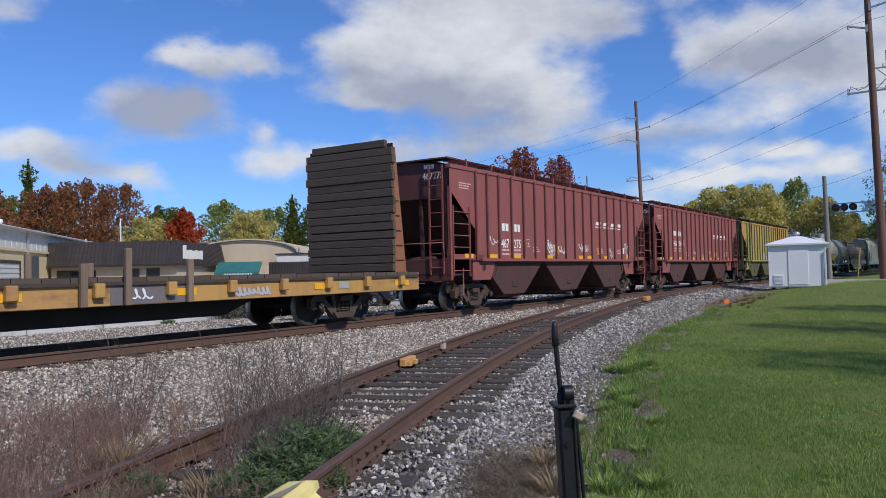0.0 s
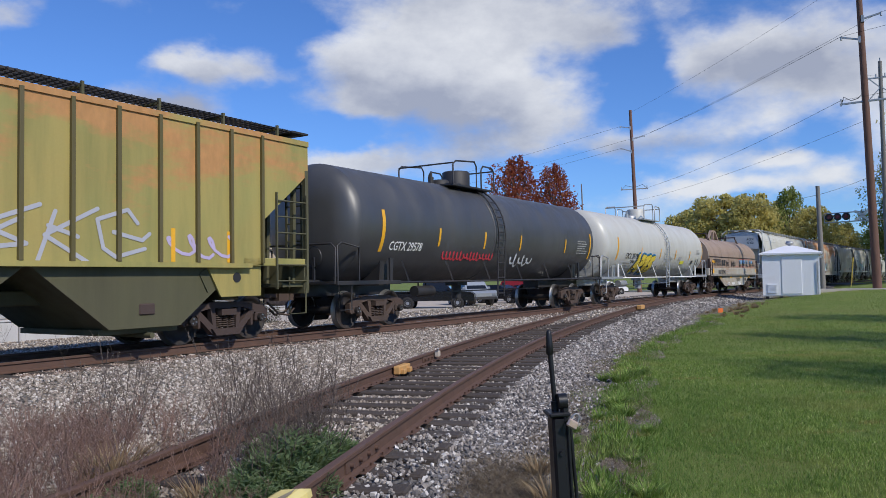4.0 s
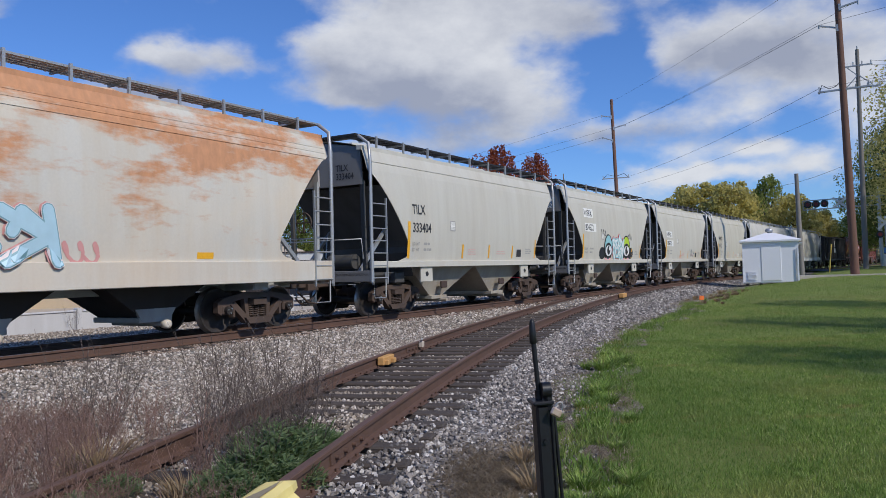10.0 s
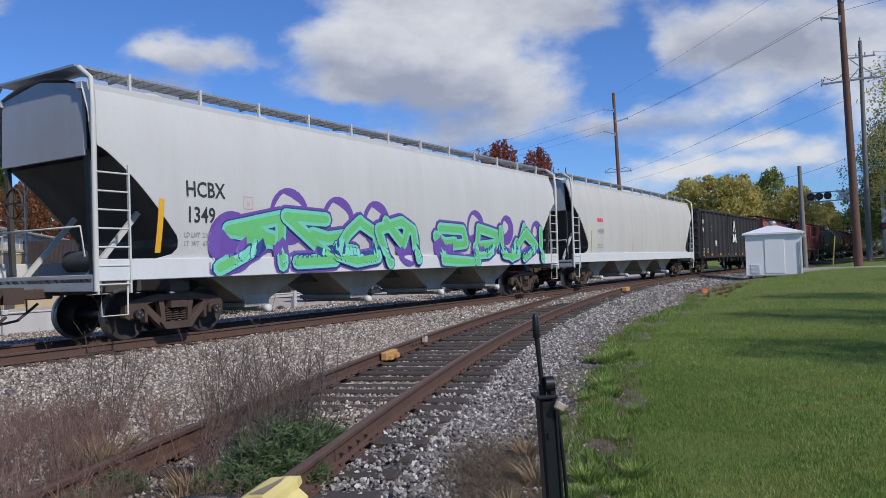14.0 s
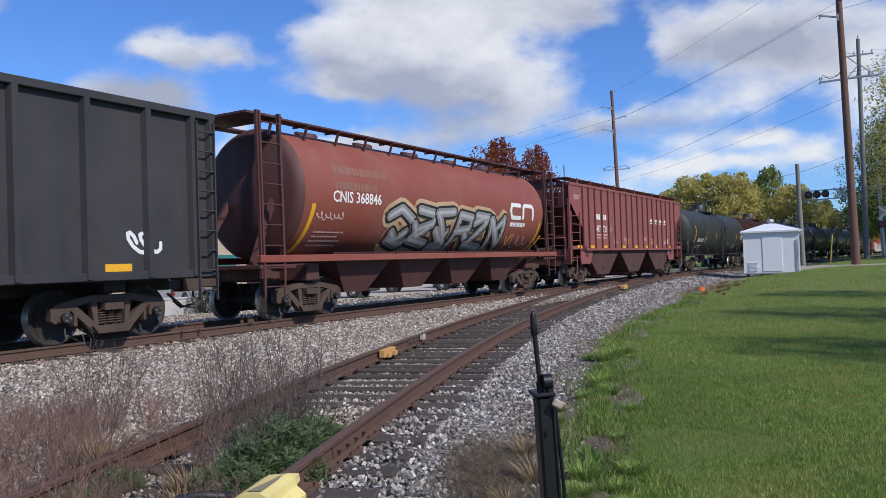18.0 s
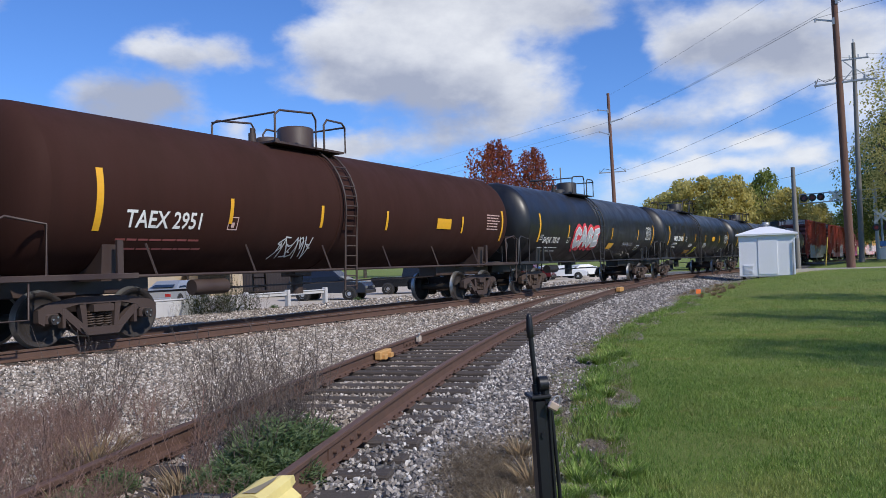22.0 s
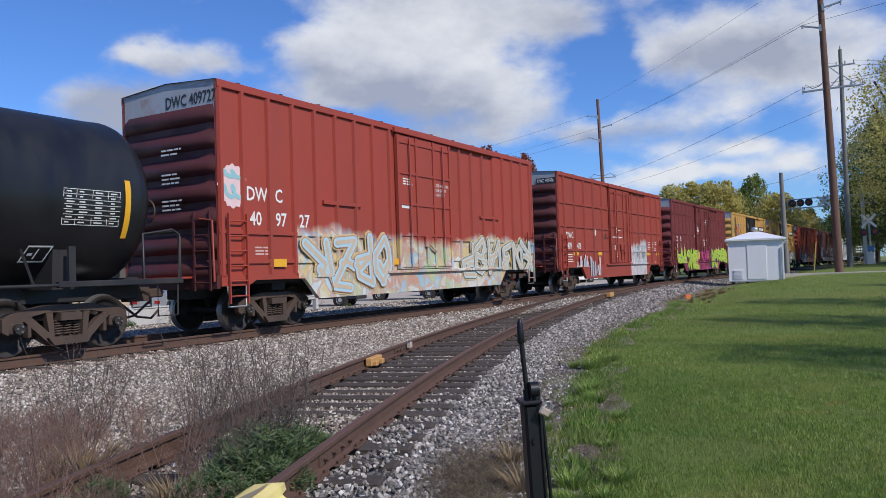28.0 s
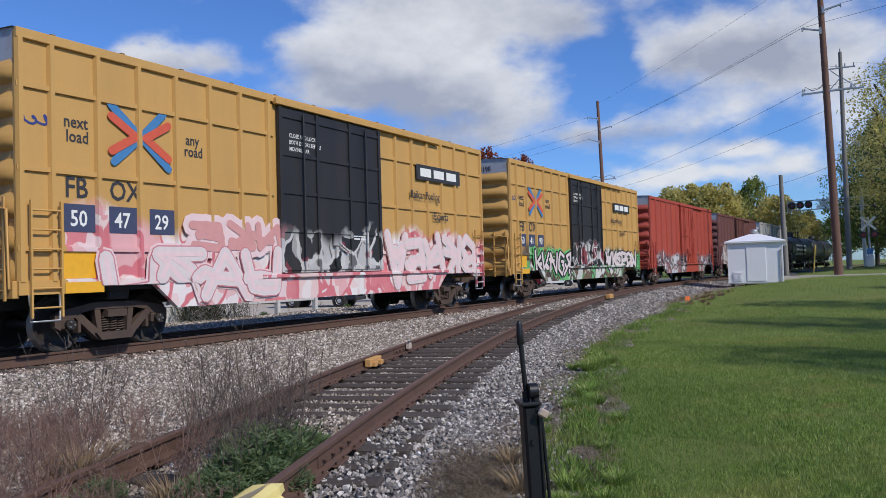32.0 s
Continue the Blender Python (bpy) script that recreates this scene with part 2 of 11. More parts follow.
def sprayed(name, col, top, spans, colours, seed, amount=0.45, line=(0.02, 0.02, 0.03), cell=0.9):
    """Boxcar paint with a sprayed band of many colours along its foot. top: its upper edge; spans: its stretches along the wagon."""
    m, nt, b = nodes_of(name)
    streak = noise_of(nt, 1.6, 6.0, (1.0, 1.0, 0.12), 0.6)
    fine = noise_of(nt, 22.0, 3.0)
    c = mixed(nt, times(nt, fine, 0.4), shade(col, 0.85), shade(col, 1.1))
    tc = nt.nodes.new("ShaderNodeTexCoord")
    sp = nt.nodes.new("ShaderNodeSeparateXYZ")
    nt.links.new(tc.outputs["Object"], sp.inputs[0])
    wob = noise_of(nt, 0.8, 3.0, (0, 1, 0.2), offset=(seed, seed, 0))
    edge = times(nt, times(nt, wob, 1.5), top - 0.75, "ADD")
    fall = nt.nodes.new("ShaderNodeMapRange")
    fall.inputs["From Min"].default_value, fall.inputs["From Max"].default_value = -0.05, 0.22
    nt.links.new(times(nt, edge, sp.outputs[2], "SUBTRACT"), fall.inputs[0])
    low = fall.outputs[0]
    inside = None
    for y0, y1 in spans:
        a = times(nt, times(nt, sp.outputs[1], y0, "GREATER_THAN"), times(nt, sp.outputs[1], y1, "LESS_THAN"))
        inside = a if inside is None else times(nt, inside, a, "MAXIMUM")
    near = times(nt, sp.outputs[0], 0.9, "GREATER_THAN")
    mask = times(nt, times(nt, low, inside), near)
    warp = nt.nodes.new("ShaderNodeTexNoise")
    warp.inputs["Scale"].default_value = 1.3
    flat = nt.nodes.new("ShaderNodeMapping")
    flat.inputs["Scale"].default_value, flat.inputs["Location"].default_value = (0, 1.0, 0.8), (0, seed * 3.1, seed)
    nt.links.new(tc.outputs["Object"], flat.inputs[0])
    nt.links.new(flat.outputs[0], warp.inputs["Vector"])
    add = nt.nodes.new("ShaderNodeMix")
    add.data_type = "RGBA"; add.blend_type = "ADD"
    add.inputs[0].default_value = 0.75
    nt.links.new(flat.outputs[0], add.inputs[6]); nt.links.new(warp.outputs["Color"], add.inputs[7])
    vor = nt.nodes.new("ShaderNodeTexVoronoi")
    vor.inputs["Scale"].default_value = 1.0 / cell
    nt.links.new(add.outputs[2], vor.inputs["Vector"])
    rim = nt.nodes.new("ShaderNodeTexVoronoi"); rim.feature = "DISTANCE_TO_EDGE"
    rim.inputs["Scale"].default_value = 1.0 / cell
    nt.links.new(add.outputs[2], rim.inputs["Vector"])
    sc = nt.nodes.new("ShaderNodeSeparateColor"); nt.links.new(vor.outputs["Color"], sc.inputs[0])
    k = len(colours)
    pal = ramp(nt, sc.outputs[0], [(i / k, q) for i, q in enumerate(colours)], "CONSTANT")
    small = nt.nodes.new("ShaderNodeTexVoronoi")
    small.inputs["Scale"].default_value = 2.6 / cell
    nt.links.new(add.outputs[2], small.inputs["Vector"])
    sc2 = nt.nodes.new("ShaderNodeSeparateColor"); nt.links.new(small.outputs["Color"], sc2.inputs[0])
    pal = mixed(nt, times(nt, times(nt, sc2.outputs[1], 0.62, "GREATER_THAN"), 0.75), pal, ramp(nt, sc2.outputs[0], [(i / k, q) for i, q in enumerate(colours)], "CONSTANT"))
    pal = mixed(nt, times(nt, noise_of(nt, 3.0, 3.0), 0.3), pal, shade(colours[0], 0.8))
    pal = mixed(nt, ramp(nt, rim.outputs["Distance"], ((0.05, (1, 1, 1)), (0.075, (0, 0, 0)))), pal, line)
    c = mixed(nt, times(nt, mask, 0.93), c, pal)
    c = mixed(nt, times(nt, ramp(nt, streak, ((0.42, (0, 0, 0)), (0.8, (1, 1, 1)))), amount), c, (0.10, 0.06, 0.045))
    nt.links.new(c, b.inputs["Base Color"])
    b.inputs["Roughness"].default_value = 0.55
    bumped(nt, b, noise_of(nt, 2.4, 3.0), 0.12, 0.02)
    return m


def pole_wood(name, col, stretch=(9, 9, 0.5)):
    m, nt, b = nodes_of(name)
    grain = noise_of(nt, 3.0, 6.0, stretch, 0.65)
    info = nt.nodes.new("ShaderNodeObjectInfo")
    c = mixed(nt, grain, shade(col, 0.45), shade(col, 1.45))
    nt.links.new(mixed(nt, times(nt, info.outputs["Random"], 0.55), c, shade(col, 0.5)), b.inputs["Base Color"])
    b.inputs["Roughness"].default_value = 0.9
    bumped(nt, b, grain, 0.6, 0.02)
    return m


M = {}
M["iron"] = worn("worn_cast_iron", (0.050, 0.034, 0.027), (0.095, 0.061, 0.043), 0.6, 0.7, 0.0, 0.15, (0.14, 0.06, 0.03))
M["brown_iron"] = worn("rusty_cast_iron", (0.058, 0.036, 0.029), (0.05, 0.035, 0.03), 0.6, 0.75)
M["wheel"] = worn("wheel_steel", (0.030, 0.025, 0.023), (0.03, 0.022, 0.018), 0.6, 0.6, 0.1, 0.2, (0.10, 0.05, 0.03))
M["bright"] = plain("polished_tread", (0.42, 0.41, 0.40), 0.38, 0.85, 0.2)
M["dark"] = worn("grimy_underframe", (0.024, 0.021, 0.020), (0.04, 0.031, 0.025), 0.5, 0.75)
M["yellow_mark"] = plain("yellow_reflector", (0.80, 0.41, 0.025), 0.35, 0, 0.12)
M["white_mark"] = plain("white_stencil", (0.78, 0.77, 0.73), 0.6, 0, 0.12, 20, 0)
M["faint_mark"] = plain("faded_stencil", (0.62, 0.42, 0.38), 0.7, 0, 0.2, 20, 0)
M["grey_mark"] = plain("grey_stencil", (0.35, 0.34, 0.32), 0.7, 0, 0.2, 20, 0)
M["black_mark"] = plain("black_stencil", (0.035, 0.035, 0.04), 0.6, 0, 0.2, 20, 0)
M["galv"] = worn("galvanised_steel", (0.46, 0.47, 0.48), (0.2, 0.18, 0.15), 0.3, 0.42, 0.5)
M["black_steel"] = worn("black_painted_steel", (0.02, 0.02, 0.022), (0.06, 0.05, 0.045), 0.4, 0.5)


# ---- mesh kit ----
class G:
    """Verts and faces gathered piece by piece, then made one mesh."""

    def __init__(self):
        self.v, self.f, self.s, self.k = [], [], [], []

    def add(self, verts, faces, smooth=False, slot=0):
        o = len(self.v)
        self.v += [tuple(p) for p in verts]
        self.f += [tuple(i + o for i in q) for q in faces]
        self.s += [smooth] * len(faces)
        self.k += [slot] * len(faces)
        return self

    def box(self, x0, x1, y0, y1, z0, z1, c=0.0, slot=0):
        if c <= 0:
            return self.add([(x, y, z) for z in (z0, z1) for y in (y0, y1) for x in (x0, x1)],
                            [(0, 2, 3, 1), (4, 5, 7, 6), (0, 1, 5, 4), (2, 6, 7, 3), (0, 4, 6, 2), (1, 3, 7, 5)], False, slot)
        c = min(c, (x1 - x0) * 0.45, (y1 - y0) * 0.45, (z1 - z0) * 0.45)
        vs, ids = [], {}
        for ix, x in enumerate((x0, x1)):
            for iy, y in enumerate((y0, y1)):
                for iz, z in enumerate((z0, z1)):
                    sx, sy, sz = (1 - 2 * ix) * c, (1 - 2 * iy) * c, (1 - 2 * iz) * c
                    for a, p in enumerate(((x, y + sy, z + sz), (x + sx, y, z + sz), (x + sx, y + sy, z))):
                        ids[ix, iy, iz, a] = len(vs)
                        vs.append(p)
        fs = []
        R = (0, 1)
        for i in R:
            fs.append([ids[i, j, k, 0] for j, k in ((0, 0), (1, 0), (1, 1), (0, 1))])
            fs.append([ids[j, i, k, 1] for j, k in ((0, 0), (1, 0), (1, 1), (0, 1))])
            fs.append([ids[j, k, i, 2] for j, k in ((0, 0), (1, 0), (1, 1), (0, 1))])
            for j in R:
                fs.append([ids[i, j, 0, 0], ids[i, j, 1, 0], ids[i, j, 1, 1], ids[i, j, 0, 1]])
                fs.append([ids[i, 0, j, 0], ids[i, 1, j, 0], ids[i, 1, j, 2], ids[i, 0, j, 2]])
                fs.append([ids[0, i, j, 1], ids[1, i, j, 1], ids[1, i, j, 2], ids[0, i, j, 2]])
                for k in R:
                    fs.append([ids[i, j, k, a] for a in (0, 1, 2)])
        return self.add(vs, fs, False, slot)

    def ring(self, c, t, r, n, phase=0.0):
        t = Vector(t).normalized()
        a = t.orthogonal().normalized() if abs(t.z) > 0.999 else t.cross(Vector((0, 0, 1))).normalized()
        b = t.cross(a)
        return [tuple(Vector(c) + r * (math.cos(q) * a + math.sin(q) * b)) for q in (phase + 2 * math.pi * i / n for i in range(n))]

    def cyl(self, p, q, r, n=12, r2=None, caps=True, slot=0):
        d = Vector(q) - Vector(p)
        A, B = self.ring(p, d, r, n), self.ring(q, d, r if r2 is None else r2, n)
        self.add(A + B, [(i, (i + 1) % n, n + (i + 1) % n, n + i) for i in range(n)], True, slot)
        if caps:
            self.add(A, [tuple(range(n))[::-1]], False, slot)
            self.add(B, [tuple(range(n))], False, slot)
        return self

    def tube(self, pts, r, n=6, slot=0):
        pts = [Vector(p) for p in pts]
        rings = []
        for i, p in enumerate(pts):
            d = (pts[min(i + 1, len(pts) - 1)] - pts[max(i - 1, 0)])
            rings += self.ring(p, d, r, n)
        k = len(pts)
        fs = [(j * n + i, j * n + (i + 1) % n, (j + 1) * n + (i + 1) % n, (j + 1) * n + i) for j in range(k - 1) for i in range(n)]
        self.add(rings, fs, True, slot)
        self.add(rings[:n], [tuple(range(n))[::-1]], False, slot)
        return self.add(rings[-n:], [tuple(range(n))], False, slot)

    def bar(self, p, q, w, h, slot=0):
        """A square bar from p to q."""
        p, q = Vector(p), Vector(q)
        d = (q - p).normalized()
        a = d.cross(Vector((0, 0, 1)))
        a = a.normalized() if a.length > 1e-3 else Vector((1, 0, 0))
        b = a.cross(d)
        vs = [e + sx * a * w / 2 + sz * b * h / 2 for e in (p, q) for sx, sz in ((-1, -1), (1, -1), (1, 1), (-1, 1))]
        return self.add(vs, [(3, 2, 1, 0), (4, 5, 6, 7)] + [(i, (i + 1) % 4, 4 + (i + 1) % 4, 4 + i) for i in range(4)], False, slot)

    def prism(self, poly, axis, a, b, slot=0):
        """A polygon pushed from a to b along an axis. poly: pairs in the other two axes, in order xyz."""
        n = len(poly)
        at = {"x": lambda u, v, w: (w, u, v), "y": lambda u, v, w: (u, w, v), "z": lambda u, v, w: (u, v, w)}[axis]
        vs = [at(u, v, a) for u, v in poly] + [at(u, v, b) for u, v in poly]
        return self.add(vs, [tuple(range(n))[::-1], tuple(range(n, 2 * n))] + [(i, (i + 1) % n, n + (i + 1) % n, n + i) for i in range(n)], False, slot)

    def lathe(self, prof, axis, centre, n=24, slot=0):
        """prof: pairs (along, radius), turned round an axis through centre."""
        c = Vector(centre)
        vs = []
        for along, r in prof:
            for i in range(n):
                q = 2 * math.pi * i / n
                u, w = r * math.cos(q), r * math.sin(q)
                vs.append(tuple(c + Vector({"x": (along, u, w), "y": (u, along, w), "z": (u, w, along)}[axis])))
        k = len(prof)
        return self.add(vs, [(j * n + i, j * n + (i + 1) % n, (j + 1) * n + (i + 1) % n, (j + 1) * n + i) for j in range(k - 1) for i in range(n)], True, slot)

    def grid(self, rows, smooth=True, slot=0, closed=False):
        """Rows of equal length, joined into a sheet."""
        n = len(rows[0])
        vs = [p for r in rows for p in r]
        m = n if closed else n - 1
        return self.add(vs, [(j * n + i, j * n + (i + 1) % n, (j + 1) * n + (i + 1) % n, (j + 1) * n + i) for j in range(len(rows) - 1) for i in range(m)], smooth, slot)

    def mesh(self, name, *mats):
        me = bpy.data.meshes.new(name)
        me.from_pydata(self.v, [], self.f)
        me.polygons.foreach_set("use_smooth", self.s)
        for m in mats:
            me.materials.append(m)
        if any(self.k):
            me.polygons.foreach_set("material_index", self.k)
        me.update()
        return me


def part(name, shape, material, parent, label="", at=None):
    """One mesh object under a thing or a part."""
    me = shape.mesh(name, material) if isinstance(shape, G) else shape
    ob = new(name, me)
    ob.parent = parent
    if at is not None:
        ob.location = at
    if label:
        ob["label"] = label
    return ob


def thing(name, label, category, group="", kind="", shape=None, material=None, at=None):
    ob = new(name, shape.mesh(name, material) if isinstance(shape, G) else shape)
    if at is not None:
        ob.matrix_basis = at if isinstance(at, Matrix) else Matrix.Translation(at)
    return tagged(ob, label, category, group, kind)


# ---- lettering and sprayed paint, laid on a surface ----
def glyphs(text, tall):
    cu = bpy.data.curves.new("type", "FONT")
    cu.body, cu.size, cu.resolution_u, cu.offset = text, tall / 0.70, 2, tall * 0.022
    ob = bpy.data.objects.new("type", cu)
    me = bpy.data.meshes.new_from_object(ob)
    out = [(v.co.x, v.co.y) for v in me.vertices], [tuple(p.vertices) for p in me.polygons]
    bpy.data.objects.remove(ob); bpy.data.curves.remove(cu); bpy.data.meshes.remove(me)
    return out


def lettering(car, text, tall, y, z, at, material, wide=0.85, name="lettering", lift=0.009):
    """Letters of that height from y, z on; at(y, z, d) lies d above the surface."""
    vs, fs = glyphs(text, tall)
    if not fs:
        return None
    return part(name, G().add([at(y + a * wide, z + b, lift) for a, b in vs], fs), material, car)


def bars(car, y, z, w, rows, at, material, step=0.07, rnd=None, name="stencil_writing", lift=0.004, h=0.035):
    """Lines of writing too small to read."""
    rnd = rnd or random.Random(int(y * 37 + z * 91))
    g = G()
    for i in range(rows):
        zz, yy = z - i * step, y
        end = y + w * rnd.uniform(0.75, 1.0)
        while yy < end - 0.03:
            e = min(end, yy + rnd.uniform(0.08, 0.3))
            g.add([at(yy, zz, lift), at(e, zz, lift), at(e, zz + h, lift), at(yy, zz + h, lift)], [(0, 1, 2, 3)])
            yy = e + 0.03
    ob = part(name, g, material, car)
    ob["kind"] = "stuff"
    return ob


def patch(car, y0, y1, z0, z1, at, material, name="reflector", lift=0.007, slant=0.0):
    n = 10
    rows = [[at(y0 + (y1 - y0) * a + slant * b / n, z0 + (z1 - z0) * b / n, lift) for a in (0, 1)] for b in range(n + 1)]
    return part(name, G().grid(rows, False), material, car)


def strokes(lines, width, at, lift, g=None):
    """Fat rounded strokes along polylines (y, z)."""
    g = g or G()
    for j, pts in enumerate(lines):
        d = lift + j * 0.0004
        pts = [Vector(p) for p in pts]
        pts = [p.lerp(q, k / n) for p, q in zip(pts, pts[1:]) for n in [max(1, math.ceil((q - p).length / 0.18))] for k in range(n)] + pts[-1:]
        for i, (p, q) in enumerate(zip(pts, pts[1:])):
            t = q - p
            if t.length < 1e-4:
                continue
            t.normalize()
            nrm = Vector((-t.y, t.x)) * width / 2
            dd = d + i * 0.00012
            a = math.atan2(t.y, t.x)
            ring = [p + width / 2 * Vector((math.cos(a + math.pi / 2 + k * math.pi / 4), math.sin(a + math.pi / 2 + k * math.pi / 4))) for k in range(5)]
            ring += [q + width / 2 * Vector((math.cos(a - math.pi / 2 + k * math.pi / 4), math.sin(a - math.pi / 2 + k * math.pi / 4))) for k in range(5)]
            g.add([at(v.x, v.y, dd) for v in ring], [tuple(range(10))])
    return g


# angular letter-like strokes in a unit box: no words, only the manner of sprayed pieces
ROUGH = (
    (((0.95, 0.95), (0.2, 0.88), (0.08, 0.62), (0.82, 0.42), (0.88, 0.12), (0.05, 0.04)),),
    (((0.12, 0.0), (0.2, 0.95), (0.86, 0.88), (0.82, 0.5), (0.25, 0.42)),),
    (((0.95, 1.0), (0.15, 0.88), (0.2, 0.05), (1.0, 0.1)), ((0.2, 0.5), (0.78, 0.54))),
    (((0.15, 0.0), (0.22, 1.0)), ((0.95, 1.0), (0.28, 0.5), (1.0, 0.0))),
    (((0.0, 0.0), (0.5, 1.0), (0.98, 0.02)), ((0.2, 0.38), (0.8, 0.38))),
)
ROUND = (
    (((0.08, 1.0), (0.12, 0.14), (0.5, 0.02), (0.88, 0.14), (0.92, 1.0)),),
    (((0.1, 0.0), (0.18, 1.0), (0.82, 0.05), (0.92, 1.0)),),
    (((0.12, 0.0), (0.15, 0.95), (0.85, 0.8), (0.3, 0.5), (1.0, 0.0)),),
    (((0.85, 0.75), (0.5, 1.0), (0.1, 0.7), (0.1, 0.25), (0.5, 0.0), (0.92, 0.3), (0.55, 0.42)),),
    (((0.92, 0.8), (0.5, 1.0), (0.1, 0.72), (0.1, 0.28), (0.5, 0.0), (0.92, 0.18)),),
    (((0.5, 1.0), (0.1, 0.7), (0.15, 0.2), (0.55, 0.0), (0.92, 0.3), (0.88, 0.8), (0.5, 1.0)),),
    (((0.08, 0.95), (0.92, 1.0), (0.1, 0.05), (0.98, 0.0)),),
)
WILD = ROUGH + ROUND


def graffiti(car, y0, y1, z0, z1, at, count, layers, seed, thick=0.3, cloud=None, drop=0.0, kinds=None, floor=-9.0):
    """A sprayed piece: count letter-like shapes from y0 to y1, in layers of (width factor, material), widest first; drop: how far the widest one is cast aside."""
    rnd = random.Random(seed)
    w, h = (y1 - y0) / count, z1 - z0
    lines, spans, last, skin = [], [], None, at
    at = lambda y, z, d: skin(y, max(z, floor), d)
    for i in range(count):
        kind = kinds[i] if kinds else rnd.choice([q for q in range(len(WILD)) if q != last])
        last = kind
        wild = 0.03 if kinds else 0.13
        flip, turn = (False, False) if kinds else (rnd.random() < 0.5, rnd.random() < 0.5)
        lean, up, wide = rnd.uniform(-0.05, 0.25), rnd.uniform(-0.05, 0.07) * h, rnd.uniform(0.86, 1.08) * w * (1.0 if kinds else 1.18)
        c = y0 + i * w + (w - wide) / 2
        put = lambda a, b: (c + wide * (0.06 + 0.88 * (1 - a if flip else a)) + lean * h * (b - 0.5) + rnd.uniform(-wild, wild) * w, z0 + up + h * ((1 - b if turn else b) + rnd.uniform(-wild, wild) * 0.6))
        first = len(lines)
        for stroke in WILD[kind]:
            lines.append([put(a, b) for a, b in stroke])
        spans.append((first, len(lines)))
        if not kinds:
            # a spur and a barb across it
            a, b = rnd.uniform(0.1, 0.6), rnd.uniform(0.2, 0.7)
            lines.append([put(a, b), put(a + 0.35, b + rnd.uniform(-0.3, 0.35)), put(a + 0.55, b + rnd.uniform(-0.2, 0.2))])
            spans[-1] = (first, len(lines))
    n = 0
    if cloud:
        g = []
        for i in range(count * 2):
            c = y0 + (y1 - y0) * (i + 0.5) / (count * 2)
            g.append([(c, z0 + 0.2 * h), (c + rnd.uniform(-0.1, 0.1), z1 - rnd.uniform(0.0, 0.22))])
        part("sprayed_cloud", strokes(g, w * 0.62, at, 0.008), cloud, car)
        n = 1
    wide, under = layers[0]
    part("sprayed_lettering", strokes([[(a + drop, b - drop) for a, b in q] for q in lines], thick * wide, at, 0.008 + 0.009 * n), under, car)["kind"] = "stuff"
    shapes = [G() for _ in layers[1:]]
    for i, (first, end) in enumerate(spans):
        for k, (fac, mat) in enumerate(layers[1:]):
            strokes(lines[first:end], thick * fac, at, 0.019 + 0.009 * n + 0.0034 * (i * len(shapes) + k), shapes[k])
    for g, (fac, mat) in zip(shapes, layers[1:]):
        part("sprayed_lettering", g, mat, car)["kind"] = "stuff"


def tag(car, y, z, w, h, at, material, seed, thick=0.03):
    """A quick handwritten scrawl."""
    rnd = random.Random(seed)
    loops = max(2.0, w / h * 1.3)
    tall = [rnd.uniform(0.35, 1.0) for _ in range(int(loops) + 2)]
    line = []
    for i in range(int(loops * 9) + 1):
        q = i / 9
        line.append((y + w * q / loops + 0.28 * h * math.cos(2 * math.pi * q + 0.6), z + h * (0.42 + 0.5 * tall[int(q)] * math.sin(2 * math.pi * q))))
    cut = len(line) * 3 // 5
    part("scrawl", strokes([line[:cut], line[cut:]], thick, at, 0.006), material, car)["kind"] = "stuff"

# ---- the main line's curve ----
C0, TH, KAPPA, SPEED = Vector((-5.0, 16.0)), radians(32.48), 0.0007, 14.65


def line(s):
    """Centre of the main line s metres along it, and its heading."""
    a, b = Vector((math.sin(TH), math.cos(TH))), Vector((math.cos(TH), -math.sin(TH)))
    return C0 + a * (math.sin(KAPPA * s) / KAPPA) + b * ((1 - math.cos(KAPPA * s)) / KAPPA), TH + KAPPA * s


def on_line(s, off=0.0, z=0.0):
    p, th = line(s)
    return Vector((p.x + off * math.cos(th), p.y - off * math.sin(th), z))


# ---- bogies ----
WHEEL_R, BASE = 0.457, 0.889
_shared = {}


def shared(name, make):
    if name not in _shared:
        _shared[name] = make()
    return _shared[name]


def wheelset_mesh():
    g = G()
    for s in (-1, 1):
        prof = [(0.64, 0.10), (0.66, 0.17), (0.685, 0.20), (0.70, 0.36), (0.66, 0.385), (0.66, 0.43), (0.672, 0.482), (0.685, 0.484), (0.70, 0.462), (0.80, 0.452), (0.80, 0.385), (0.745, 0.37),
                (0.735, 0.20), (0.76, 0.17), (0.77, 0.10)]
        g.lathe([(s * a, r) for a, r in prof[:6]], "x", (0, 0, 0), 28)
        g.lathe([(s * a, r) for a, r in prof[5:10]], "x", (0, 0, 0), 28, 1)
        g.lathe([(s * a, r) for a, r in prof[9:]], "x", (0, 0, 0), 28)
        g.cyl((s * 0.77, 0, 0), (s * 1.17, 0, 0), 0.085, 14)
        for i in range(3):
            q = 2 * math.pi * i / 3
            g.cyl((s * 1.17, 0.05 * math.cos(q), 0.05 * math.sin(q)), (s * 1.19, 0.05 * math.cos(q), 0.05 * math.sin(q)), 0.018, 6, slot=1)
    g.cyl((-0.70, 0, 0), (0.70, 0, 0), 0.085, 14)
    return g.mesh("wheelset", M["wheel"], M["bright"])


